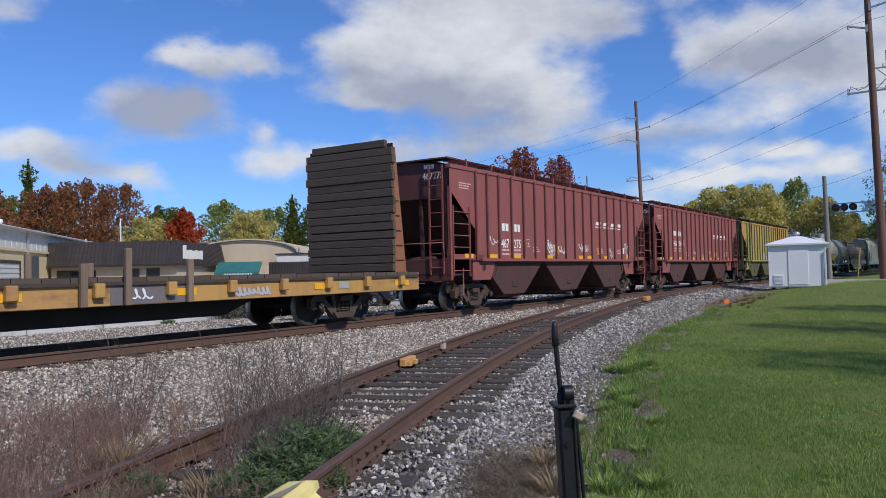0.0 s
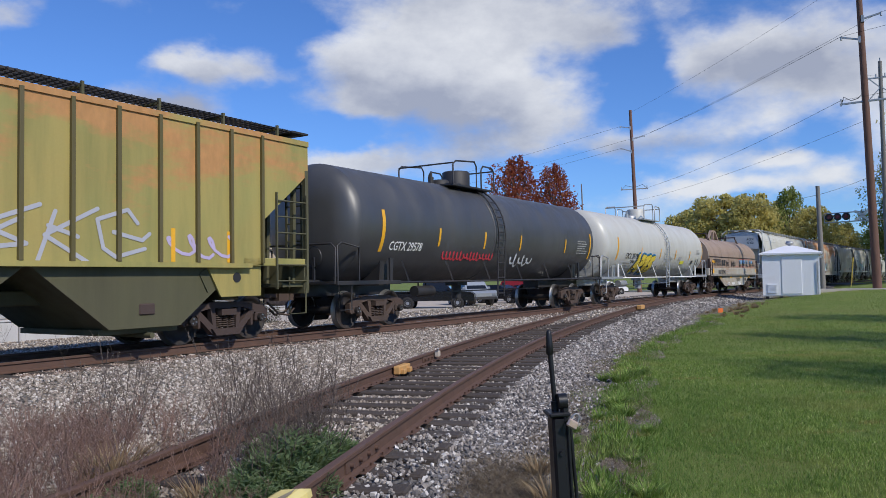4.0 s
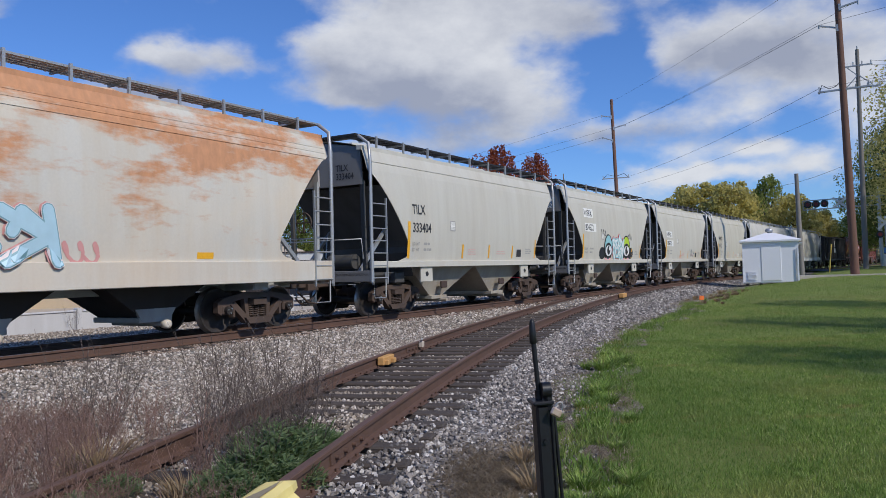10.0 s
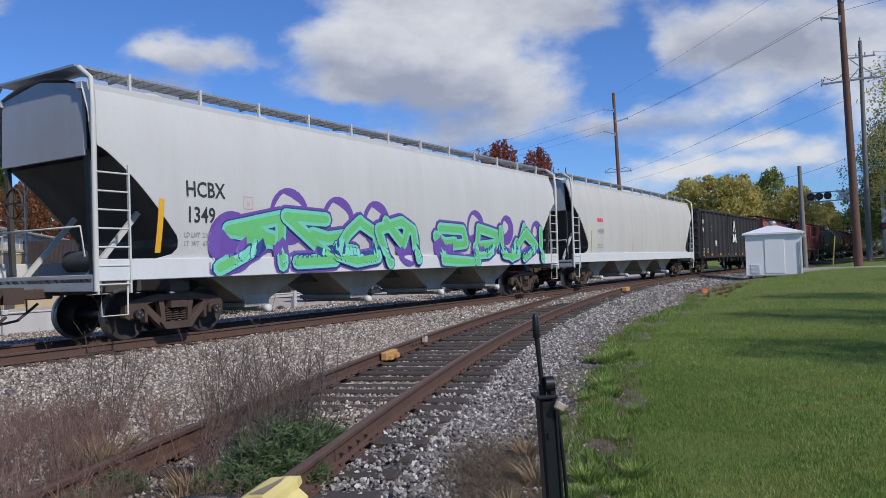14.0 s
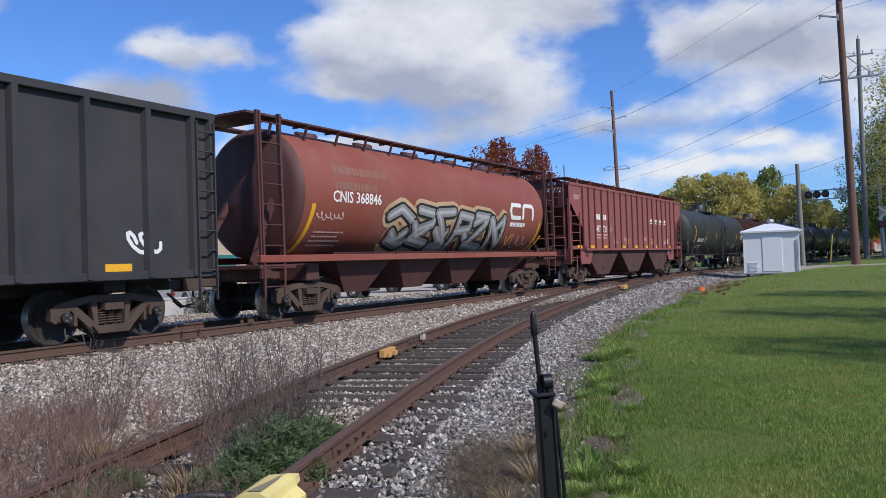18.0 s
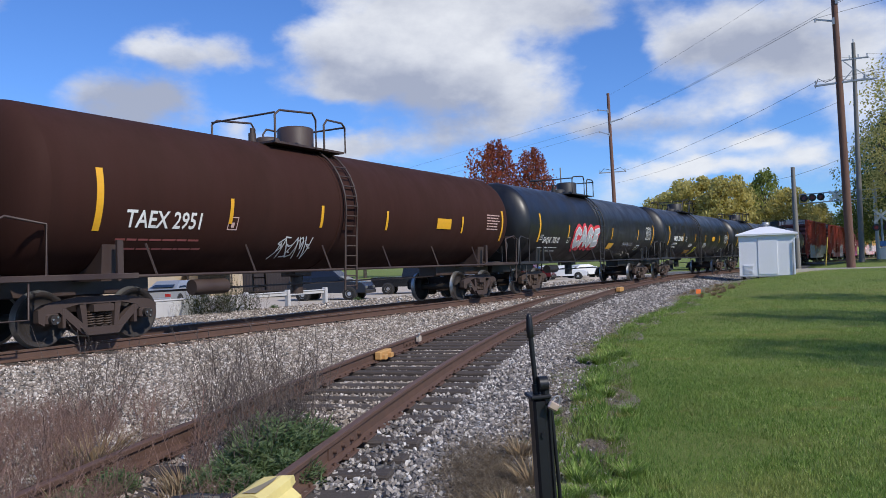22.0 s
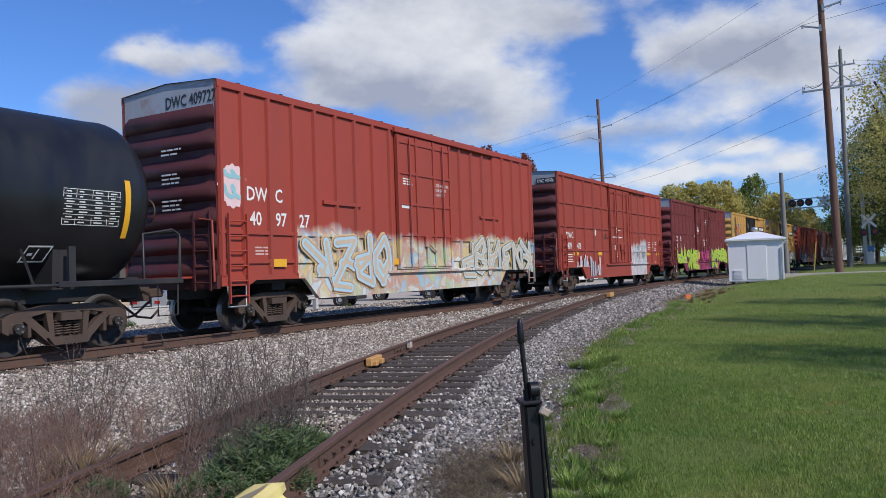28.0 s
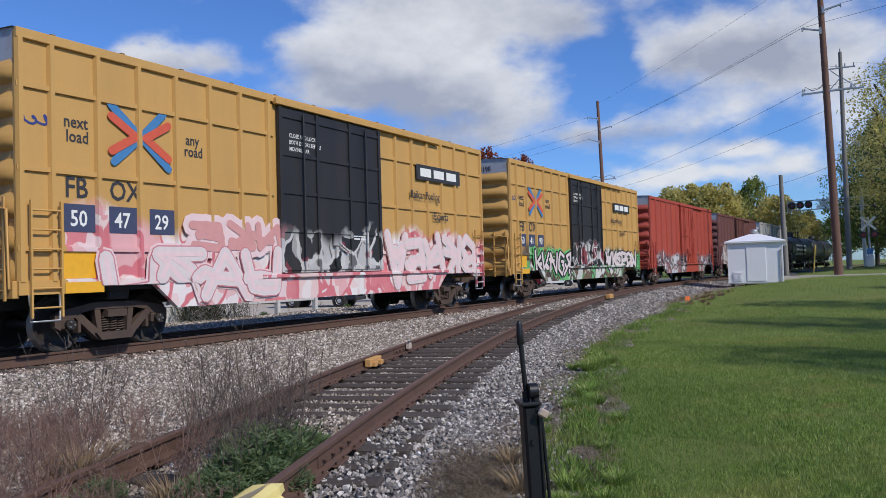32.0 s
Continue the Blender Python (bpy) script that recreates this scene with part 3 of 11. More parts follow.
def side_frame_mesh(mat):
    g = G()
    # the casting: pedestals, arched top member, two struts, spring seat
    top = [(-1.12, 0.42), (-1.12, 0.62), (-0.98, 0.70), (-0.70, 0.75), (-0.4, 0.80), (0.4, 0.80), (0.70, 0.75), (0.98, 0.70), (1.12, 0.62), (1.12, 0.42), (1.02, 0.36), (1.0, 0.54), (0.76, 0.56),
           (0.72, 0.62), (0.42, 0.68), (-0.42, 0.68), (-0.72, 0.62), (-0.76, 0.56), (-1.0, 0.54), (-1.02, 0.36)]
    g.prism(top, "x", -0.07, 0.07)
    for s in (-1, 1):
        g.prism([(s * 0.80, 0.60), (s * 0.66, 0.64), (s * 0.24, 0.26), (s * 0.34, 0.17)], "x", -0.065, 0.065)
        g.prism([(s * 0.40, 0.70), (s * 0.28, 0.70), (s * 0.25, 0.28), (s * 0.33, 0.28)], "x", -0.06, 0.06)
        g.box(-0.09, 0.09, s * 0.889 - 0.12, s * 0.889 + 0.12, 0.37, 0.56, 0.03)
        g.box(-0.075, 0.075, s * 0.68 - 0.03, s * 0.68 + 0.03, 0.30, 0.62, 0.01)
    g.prism([(-0.40, 0.28), (0.40, 0.28), (0.30, 0.15), (-0.30, 0.15)], "x", -0.13, 0.13)
    return g.mesh("side_frame", mat)


def spring_mesh():
    g = G()
    g.tube([(0.07 * math.cos(k * math.pi / 4), 0.07 * math.sin(k * math.pi / 4), 0.285 + 0.0053 * k) for k in range(48)], 0.015, 4)
    return g.mesh("spring", M["iron"])


def bolster_mesh(mat):
    g = G()
    g.prism([(-1.15, 0.54), (1.15, 0.54), (1.15, 0.66), (0.5, 0.74), (-0.5, 0.74), (-1.15, 0.66)], "y", -0.19, 0.19)
    g.cyl((0, 0, 0.72), (0, 0, 0.82), 0.2, 16)
    for s in (-1, 1):
        g.box(s * 0.63 - 0.09, s * 0.63 + 0.09, -0.12, 0.12, 0.70, 0.80)
        g.box(-0.95, 0.95, s * 0.42 - 0.05, s * 0.42 + 0.05, 0.30, 0.40)
        for e in (-1, 1):
            g.box(e * 0.75 - 0.05, e * 0.75 + 0.05, s * 0.44 - 0.04, s * 0.44 + 0.04, 0.25, 0.58)
    return g.mesh("bogie", mat)


WHEELS = []   # wheelset, along the train, its phase


def bogie(car, y, u, brown=False):
    key = "brown_iron" if brown else "iron"
    b = part("bogie", shared("bolster" + key, lambda: bolster_mesh(M[key])), None, car, "cast steel four-wheel bogie", (0, y, 0))
    for s in (-1, 1):
        part("side_frame", shared("frame" + key, lambda: side_frame_mesh(M[key])), None, b, "", (s * 1.0, 0, 0))
        for dy in (-0.16, 0.0, 0.16):
            part("spring", shared("spring", spring_mesh), None, b, "", (s * 1.0, dy, 0))
        w = part("wheelset", shared("wheels", wheelset_mesh), None, b, "steel wheels with bright worn treads", (0, s * BASE, WHEEL_R))
        WHEELS.append((w, u + y + s * BASE, s * BASE))
    return b


def coupler_mesh():
    g = G()
    g.box(-0.09, 0.09, 0.0, 0.62, 0.80, 0.98, 0.02)
    g.prism([(-0.16, 0.55), (0.16, 0.55), (0.18, 0.80), (0.06, 0.88), (-0.02, 0.76), (-0.16, 0.90)], "z", 0.74, 1.02)
    g.tube([(0.22, 0.1, 0.72), (0.24, 0.45, 0.45), (0.22, 0.8, 0.40), (0.2, 1.0, 0.55)], 0.025, 6)
    return g.mesh("coupler", M["iron"])


def underframe(car, L, reach, z0=0.72, z1=1.08, material=None, truck=None, u=0.0, brown=False):
    """Centre sill, couplers and the two bogies. reach: from the middle to the coupling line."""
    part("centre_sill", G().box(-0.34, 0.34, -L / 2 + 0.15, L / 2 - 0.15, z0 + 0.1, z1, 0.02), material or M["dark"], car)
    c = shared("coupler", coupler_mesh)
    for s in (-1, 1):
        o = part("coupler", c, None, car, "", (0, s * (reach - 0.82), 0))
        if s < 0:
            o.rotation_euler = (0, 0, math.pi)
        part("bolster_beam", G().box(-1.2, 1.2, s * truck - 0.22, s * truck + 0.22, 0.84, z1 + 0.05, 0.03), material or M["dark"], car)
        bogie(car, s * truck, u, brown)


def ladder(car, pts, width, axis, rungs, material, name="ladder", r=0.017):
    """Two stiles and rungs from the lower to the upper point; axis: the way across."""
    a, b = Vector(pts[0]), Vector(pts[1])
    d = Vector((1, 0, 0)) if axis == "x" else Vector((0, 1, 0))
    g = G()
    for s in (-0.5, 0.5):
        g.bar(a + d * width * s, b + d * width * s, 0.05, 0.03)
    for i in range(rungs):
        p = a.lerp(b, (i + 0.5) / rungs)
        g.tube([p - d * width / 2, p + d * width / 2], r, 6)
    return part(name, g, material, car)


def roof_walk(car, L, z, material, posts, width=0.55, edge=1.02, deck=None, grid=True, pitch=0.28):
    """Gratings along both roof edges on stanchions, with cross pieces at the ends."""
    for s in (-1, 1):
        g = G()
        x0, x1 = s * (edge - width / 2), s * (edge + width / 2)
        for k in range(4 if not grid or pitch < 0.2 else 9):
            x = min(x0, x1) + width * (k + 0.5) / (4 if not grid or pitch < 0.2 else 9)
            w = 0.022 if grid else 0.10
            g.box(x - w / 2, x + w / 2, -L / 2, L / 2, z - 0.02, z + 0.02)
        n = int(L / pitch)
        for k in range(n + 1):
            y = -L / 2 + L * k / n
            g.box(min(x0, x1), max(x0, x1), y - 0.012, y + 0.012, z - 0.025, z + 0.01)
        part("running_board", g, deck or material, car, "open steel grating walkway along the roof")
        for k in range(posts):
            y = -L / 2 + L * (k + 0.5) / posts
            q = G()
            q.bar((s * (edge + width / 2 + 0.02), y, z + 0.04), (s * (edge + width / 2 + 0.02), y, z - 0.30), 0.05, 0.05)
            q.bar((s * (edge - width / 2), y, z - 0.04), (s * (edge + width / 2 + 0.04), y, z - 0.04), 0.05, 0.04)
            part("walk_bracket", q, material, car)
    for e in (-1, 1):
        part("end_walk", G().box(-edge - width / 2, edge + width / 2, e * L / 2 - 0.25, e * L / 2 + 0.25, z - 0.025, z + 0.015), deck or material, car)


def hatches(car, L, z, n, material):
    for i in range(n):
        y = -L / 2 + L * (i + 0.5) / n
        g = G()
        g.lathe([(0, 0.30), (0.10, 0.30), (0.14, 0.27), (0.16, 0.0)], "z", (0, y, z), 16)
        g.box(-0.05, 0.05, y - 0.36, y + 0.36, z + 0.12, z + 0.18)
        part("hatch", g, material, car)


# ---- covered hoppers ----
def hopper(u0, u1, reach, label, look_, group):
    """A covered hopper. look_: its make, paints, rows of writing."""
    L, u = u1 - u0, (u0 + u1) / 2
    car = tagged(new("covered_hopper_wagon"), label, "freight wagon", group)
    k = look_
    paint, low = k["paint"], k.get("low", k["paint"])
    trim = k.get("trim", paint)
    eave, sill, ribbed = k["eave"], k["sill"], k["ribbed"]
    cut = k["cut"]
    if ribbed:
        def xs(z):
            return 1.50
        def ye(z):
            return L / 2 - (0.0 if z > 3.52 else 1.37 if z < 2.42 else 1.37 * (3.52 - z) / 1.10)
        zs = [sill, 2.0, 2.42, 2.7, 3.0, 3.3, 3.52, 3.53, eave]
    else:
        def xs(z):
            t = (z - 2.55) / 1.9
            return 1.545 - 0.20 * t * t - (0.10 * max(0, z - 3.9) / 0.5) ** 1.0
        top, foot = k.get("cut_top", 3.75), sill + 0.02
        def ye(z):
            if z > top:
                return L / 2
            t = (z - foot) / (top - foot)
            return L / 2 - cut * min(1.0, (1 - t) * 1.25) ** 0.75 * (1.0 if t > 0.12 else math.sqrt(max(0.0, 1 - ((0.12 - t) / 0.12) ** 2)) * 0.35 + 0.65)
        zs = [sill + (top - sill) * i / 18 for i in range(19)] + [top + 0.01, (top + eave) / 2, eave - 0.12, eave]
    at = lambda y, z, d: (xs(z) + d, y, z)
    for s in (-1, 1):
        rows = []
        for z in zs:
            e = ye(z)
            rows.append([(s * xs(z), -e + 2 * e * i / 12, z) for i in range(13)])
        g = G().grid(rows, not ribbed)
        part("side_sheet", g, paint, car)
        # the plate's folded upper edge and the sill along its foot
        part("roof_rail", G().prism([(s * (xs(eave) + 0.03), eave - 0.09), (s * (xs(eave) + 0.03), eave + 0.02), (s * (xs(eave) - 0.12), eave + 0.02), (s * (xs(eave) - 0.12), eave - 0.09)], "y", -L / 2, L / 2), k.get("rail", paint), car)
        if ribbed:
            part("side_sill", G().box(s * 1.50 - 0.06, s * 1.50 + 0.05, -L / 2 + 1.7, L / 2 - 1.7, sill - 0.06, sill + 0.03), paint, car)
            for e in (-1, 1):
                y0, y1 = sorted((e * L / 2, e * (L / 2 - 1.9)))
                part("sill_end", G().box(s * 1.44 - 0.06, s * 1.44 + 0.06, y0, y1, sill - 0.02, sill + 0.14, 0.01), paint, car)
                y0, y1 = sorted((e * (L / 2 - 1.35), e * (L / 2 - 2.75)))
                g = G().prism([(y0, sill), (y1, sill), (y1 - (0.35 if e < 0 else 0), sill - 0.62), (y0 + (0.35 if e > 0 else 0), sill - 0.62)], "x", s * 1.40 - 0.02, s * 1.40 + 0.02)
                part("jacking_plate", g, paint, car)
                part("jacking_hole", G().cyl((s * 1.38, e * (L / 2 - 2.0), sill - 0.25), (s * 1.43, e * (L / 2 - 2.0), sill - 0.25), 0.10, 14), M["black_steel"], car)
        else:
            for dz in k.get("beads", (0.36,)):
                xb = xs(eave - dz)
                part("side_bead", G().prism([(s * (xb - 0.02), eave - dz - 0.03), (s * (xb + 0.016), eave - dz - 0.022), (s * (xb + 0.004), eave - dz + 0.03), (s * (xb - 0.02), eave - dz + 0.03)], "y", -L / 2 + 0.1, L / 2 - 0.1), paint, car)
            part("side_sill", G().box(s * 1.50 - 0.07, s * 1.50 + 0.05, -L / 2 + 0.05, L / 2 - 0.05, sill - k.get("sill_h", 0.30), sill + 0.03, 0.012), k.get("sillpaint", paint), car)
            if k.get("sill_h", 0.3) < 0.25:
                for e in (-1, 1):
                    y0, y1 = sorted((e * (L / 2 - 2.35), e * (L / 2 - 2.95)))
                    part("jacking_plate", G().box(s * 1.46 - 0.03, s * 1.46 + 0.03, y0, y1, sill - 0.55, sill - 0.1, 0.01), k.get("sillpaint", paint), car)
                    part("jacking_hole", G().cyl((s * 1.45, e * (L / 2 - 2.65), sill - 0.33), (s * 1.5, e * (L / 2 - 2.65), sill - 0.33), 0.07, 12), M["black_steel"], car)
    if ribbed:
        n = k.get("ribs", 16)
        for i in range(n + 1):
            y = -L / 2 + (1.40, 2.07)[i] if i < 2 else -L / 2 + 2.80 + (L - 4.20) * (i - 2) / (n - 2)
            for s in (-1, 1):
                part("rib", G().box(s * 1.53 - 0.03, s * 1.53 + 0.03, y - 0.035, y + 0.035, sill + 0.03, eave - 0.05), k.get("ribpaint", paint), car)
    # roof: gently arched
    rows = []
    for i in range(9):
        a = -1 + 2 * i / 8
        rows.append([(a * (xs(eave) - 0.05), -L / 2 + L * j / 6, eave + 0.22 * (1 - a * a)) for j in range(7)])
    part("roof", G().grid(rows, True), k.get("roofpaint", paint), car)
    # ends: upper wall, then the sheet sloping in under it
    for e in (-1, 1):
        g = G()
        zb = k.get("end_foot", 3.3)
        xw = min(1.42, xs(eave) - 0.02)
        g.prism([(-xw, zb), (xw, zb), (xs(eave) - 0.06, eave), (0, eave + 0.2), (-xs(eave) + 0.06, eave)], "y", e * (L / 2 - 0.12), e * (L / 2 - 0.06))
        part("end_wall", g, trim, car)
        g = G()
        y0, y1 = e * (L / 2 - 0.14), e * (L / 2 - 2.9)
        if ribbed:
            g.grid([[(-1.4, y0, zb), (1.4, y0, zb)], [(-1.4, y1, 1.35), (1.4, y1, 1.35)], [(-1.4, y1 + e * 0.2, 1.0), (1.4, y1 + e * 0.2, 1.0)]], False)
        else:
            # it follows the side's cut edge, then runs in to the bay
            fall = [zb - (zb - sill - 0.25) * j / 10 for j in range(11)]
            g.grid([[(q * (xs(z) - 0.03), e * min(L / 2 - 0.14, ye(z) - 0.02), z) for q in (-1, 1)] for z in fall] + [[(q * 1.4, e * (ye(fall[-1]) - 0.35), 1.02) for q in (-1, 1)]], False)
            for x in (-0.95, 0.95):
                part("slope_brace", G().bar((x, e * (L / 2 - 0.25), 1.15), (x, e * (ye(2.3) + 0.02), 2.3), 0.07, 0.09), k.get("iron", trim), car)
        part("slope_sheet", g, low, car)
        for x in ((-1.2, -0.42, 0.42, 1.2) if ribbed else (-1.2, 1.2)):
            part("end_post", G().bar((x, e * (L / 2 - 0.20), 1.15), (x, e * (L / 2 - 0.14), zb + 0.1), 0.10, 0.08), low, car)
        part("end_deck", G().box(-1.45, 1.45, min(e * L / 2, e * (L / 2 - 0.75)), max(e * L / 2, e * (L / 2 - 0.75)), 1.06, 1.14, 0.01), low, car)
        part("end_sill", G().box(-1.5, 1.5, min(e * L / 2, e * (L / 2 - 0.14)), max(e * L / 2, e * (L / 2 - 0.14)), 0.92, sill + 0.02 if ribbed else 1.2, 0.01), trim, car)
        part("grab_rail", G().tube([(-1.3, e * (L / 2 + 0.02), 1.5), (-1.3, e * (L / 2 + 0.08), 2.0), (1.3, e * (L / 2 + 0.08), 2.0), (1.3, e * (L / 2 + 0.02), 1.5)], 0.018, 6), k.get("iron", trim), car)
        for s in (-1, 1):
            if ribbed:
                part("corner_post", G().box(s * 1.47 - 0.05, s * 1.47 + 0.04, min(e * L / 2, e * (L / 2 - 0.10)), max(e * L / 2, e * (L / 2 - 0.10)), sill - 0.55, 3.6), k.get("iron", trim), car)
                ladder(car, ((s * 1.53, e * (L / 2 - 0.55), sill - 0.5), (s * 1.53, e * (L / 2 - 0.55), 3.05)), 0.9, "y", 6, k.get("iron", trim))
                ladder(car, ((s * 1.05, e * (L / 2 + 0.03), 1.1), (s * 1.05, e * (L / 2 + 0.03), eave)), 0.45, "x", 8, k.get("iron", trim), "end_ladder")
            else:
                part("corner_post", G().tube([(s * 1.53, e * (L / 2 - 0.03), sill - 0.5), (s * 1.55, e * (L / 2 - 0.03), eave - 0.4), (s * 1.5, e * (L / 2 - 0.03), eave + 0.05), (s * 1.2, e * (L / 2 - 0.03), eave + 0.27)], 0.045, 8), k.get("iron", trim), car)
                ladder(car, ((s * 1.55, e * (L / 2 - 0.35), sill - 0.55), (s * 1.55, e * (L / 2 - 0.35), k.get("ladder_top", 3.05))), 0.62, "y", 7, k.get("iron", trim))
            part("sill_step", G().tube([(s * 1.52, e * (L / 2 - 0.12), sill - 0.25), (s * 1.52, e * (L / 2 - 0.12), 0.5), (s * 1.52, e * (L / 2 - 0.62), 0.5), (s * 1.52, e * (L / 2 - 0.62), sill - 0.25)], 0.02, 6), k.get("iron", trim), car)
    part("brake_wheel", G().lathe([(-0.02, 0.26), (0.0, 0.28), (0.02, 0.26)], "y", (-0.55, -L / 2 - 0.12, 2.5), 20).bar((-0.81, -L / 2 - 0.12, 2.5), (-0.29, -L / 2 - 0.12, 2.5), 0.03, 0.03).bar((-0.55, -L / 2 - 0.12, 2.24), (-0.55, -L / 2 - 0.12, 2.76), 0.03, 0.03), M["iron"], car)
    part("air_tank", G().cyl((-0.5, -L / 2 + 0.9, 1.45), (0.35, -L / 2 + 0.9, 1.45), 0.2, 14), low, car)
    # hopper bays under the floor
    nb = k["bays"]
    y0, y1 = -L / 2 + k["bay_in"], L / 2 - k["bay_in"]
    w = (y1 - y0) / nb
    for i in range(nb):
        a, b = y0 + i * w, y0 + (i + 1) * w
        c = (a + b) / 2
        zo, xw = k["outlet"], k["bay_x"]
        g = G()
        foot = k.get("foot", 0.42)
        t, q = [(-xw, a), (xw, a), (xw, b), (-xw, b)], [(-xw * k.get("taper", 0.8), c - foot), (xw * k.get("taper", 0.8), c - foot), (xw * k.get("taper", 0.8), c + foot), (-xw * k.get("taper", 0.8), c + foot)]
        z1 = sill - 0.02 if ribbed else sill - 0.12
        g.add([(x, y, z1) for x, y in t] + [(x, y, zo) for x, y in q], [(0, 1, 5, 4), (1, 2, 6, 5), (2, 3, 7, 6), (3, 0, 4, 7), (4, 5, 6, 7), (3, 2, 1, 0)])
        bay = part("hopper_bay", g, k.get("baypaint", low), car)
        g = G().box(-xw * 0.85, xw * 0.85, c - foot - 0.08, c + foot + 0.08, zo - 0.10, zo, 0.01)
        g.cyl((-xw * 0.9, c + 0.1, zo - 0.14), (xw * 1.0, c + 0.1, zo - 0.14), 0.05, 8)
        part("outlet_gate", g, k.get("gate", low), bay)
        if not k.get("vibrator", True):
            part("outlet_cap", G().lathe([(0.0, 0.05), (0.02, 0.085), (0.16, 0.085), (0.18, 0.05), (0.18, 0.0)], "x", (xw - 0.05, c + 0.1, zo - 0.14), 12), k.get("sillpaint", paint), bay, "pale valve cap")
            part("outlet_trough", G().prism([(c - foot - 0.16, zo + 0.16), (c + foot + 0.16, zo + 0.16), (c + foot + 0.02, zo - 0.06), (c - foot - 0.02, zo - 0.06)], "x", xw * k.get("taper", 0.8) - 0.02, xw * k.get("taper", 0.8) + 0.05), k.get("gate", low), bay)
        else:
            part("vibrator_bracket", G().box(xw * 0.95, xw * 0.97 + 0.05, c - 0.16, c + 0.16, zo + 0.22, zo + 0.42, 0.02), M["brown_iron"], bay)
    roof_walk(car, L - 0.4, eave + k.get("walk", 0.30), k.get("iron", trim), k.get("posts", 10), deck=k.get("deck"), edge=k.get("edge", 0.92), grid=k.get("fine", True), pitch=k.get("pitch", 0.28))
    hatches(car, L - 1.5, eave + 0.20, 6, k.get("roofpaint", paint))
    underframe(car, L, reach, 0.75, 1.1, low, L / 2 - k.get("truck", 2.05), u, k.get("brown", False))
    return car, u, at


def bright_marks(car, ys, z, h, at, w=0.11, slant=0.0):
    for y in ys:
        patch(car, y, y + w, z, z + h, at, M["yellow_mark"], slant=slant)


TRAIN = []   # thing, middle along the train, half its bogie spread


def couple(car, u, L):
    TRAIN.append((car, u, max(3.0, L / 2 - 2.05)))


def letters_block(car, y, z, at, mat, rows, gap=0.42):
    """Rows of (text, height)."""
    for text, tall in rows:
        lettering(car, text, tall, y, z, at, mat)
        z -= gap


OXIDE = (0.30, 0.088, 0.079)
ox_paint = worn("oxide_red_paint", OXIDE, (0.10, 0.045, 0.04), 0.35, 0.6, wave=0.3)
# ends and ribs: the oxide red darkened to carry their shade, with grime
ox_dark = worn("shaded_grimy_oxide_red", (0.15, 0.046, 0.038), (0.05, 0.032, 0.028), 0.55, 0.7)
# slope sheets, bays, underside: shade put into the colour, with brake dust
ox_under = worn("shaded_dusty_oxide_red", (0.085, 0.034, 0.029), (0.05, 0.03, 0.026), 0.5, 0.8)
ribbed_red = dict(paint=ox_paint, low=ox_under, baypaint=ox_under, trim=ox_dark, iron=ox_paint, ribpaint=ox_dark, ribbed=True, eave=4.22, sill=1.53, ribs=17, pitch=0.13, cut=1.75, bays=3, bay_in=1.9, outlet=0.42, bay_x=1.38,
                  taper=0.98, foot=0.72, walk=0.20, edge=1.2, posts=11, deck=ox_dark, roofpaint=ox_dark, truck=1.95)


def stencil_box(car, y, z, at):
    """A thin square frame with a sign in it."""
    g = G()
    for a, b, c, d in ((0, 0.26, 0, 0.02), (0, 0.26, 0.24, 0.26), (0, 0.02, 0.02, 0.24), (0.24, 0.26, 0.02, 0.24), (0.09, 0.17, 0.05, 0.15)):
        g.add([at(y + a, z + c, 0.004), at(y + b, z + c, 0.004), at(y + b, z + d, 0.004), at(y + a, z + d, 0.004)], [(0, 1, 2, 3)])
    part("stencil_frame", g, M["faint_mark"], car)["kind"] = "stuff"


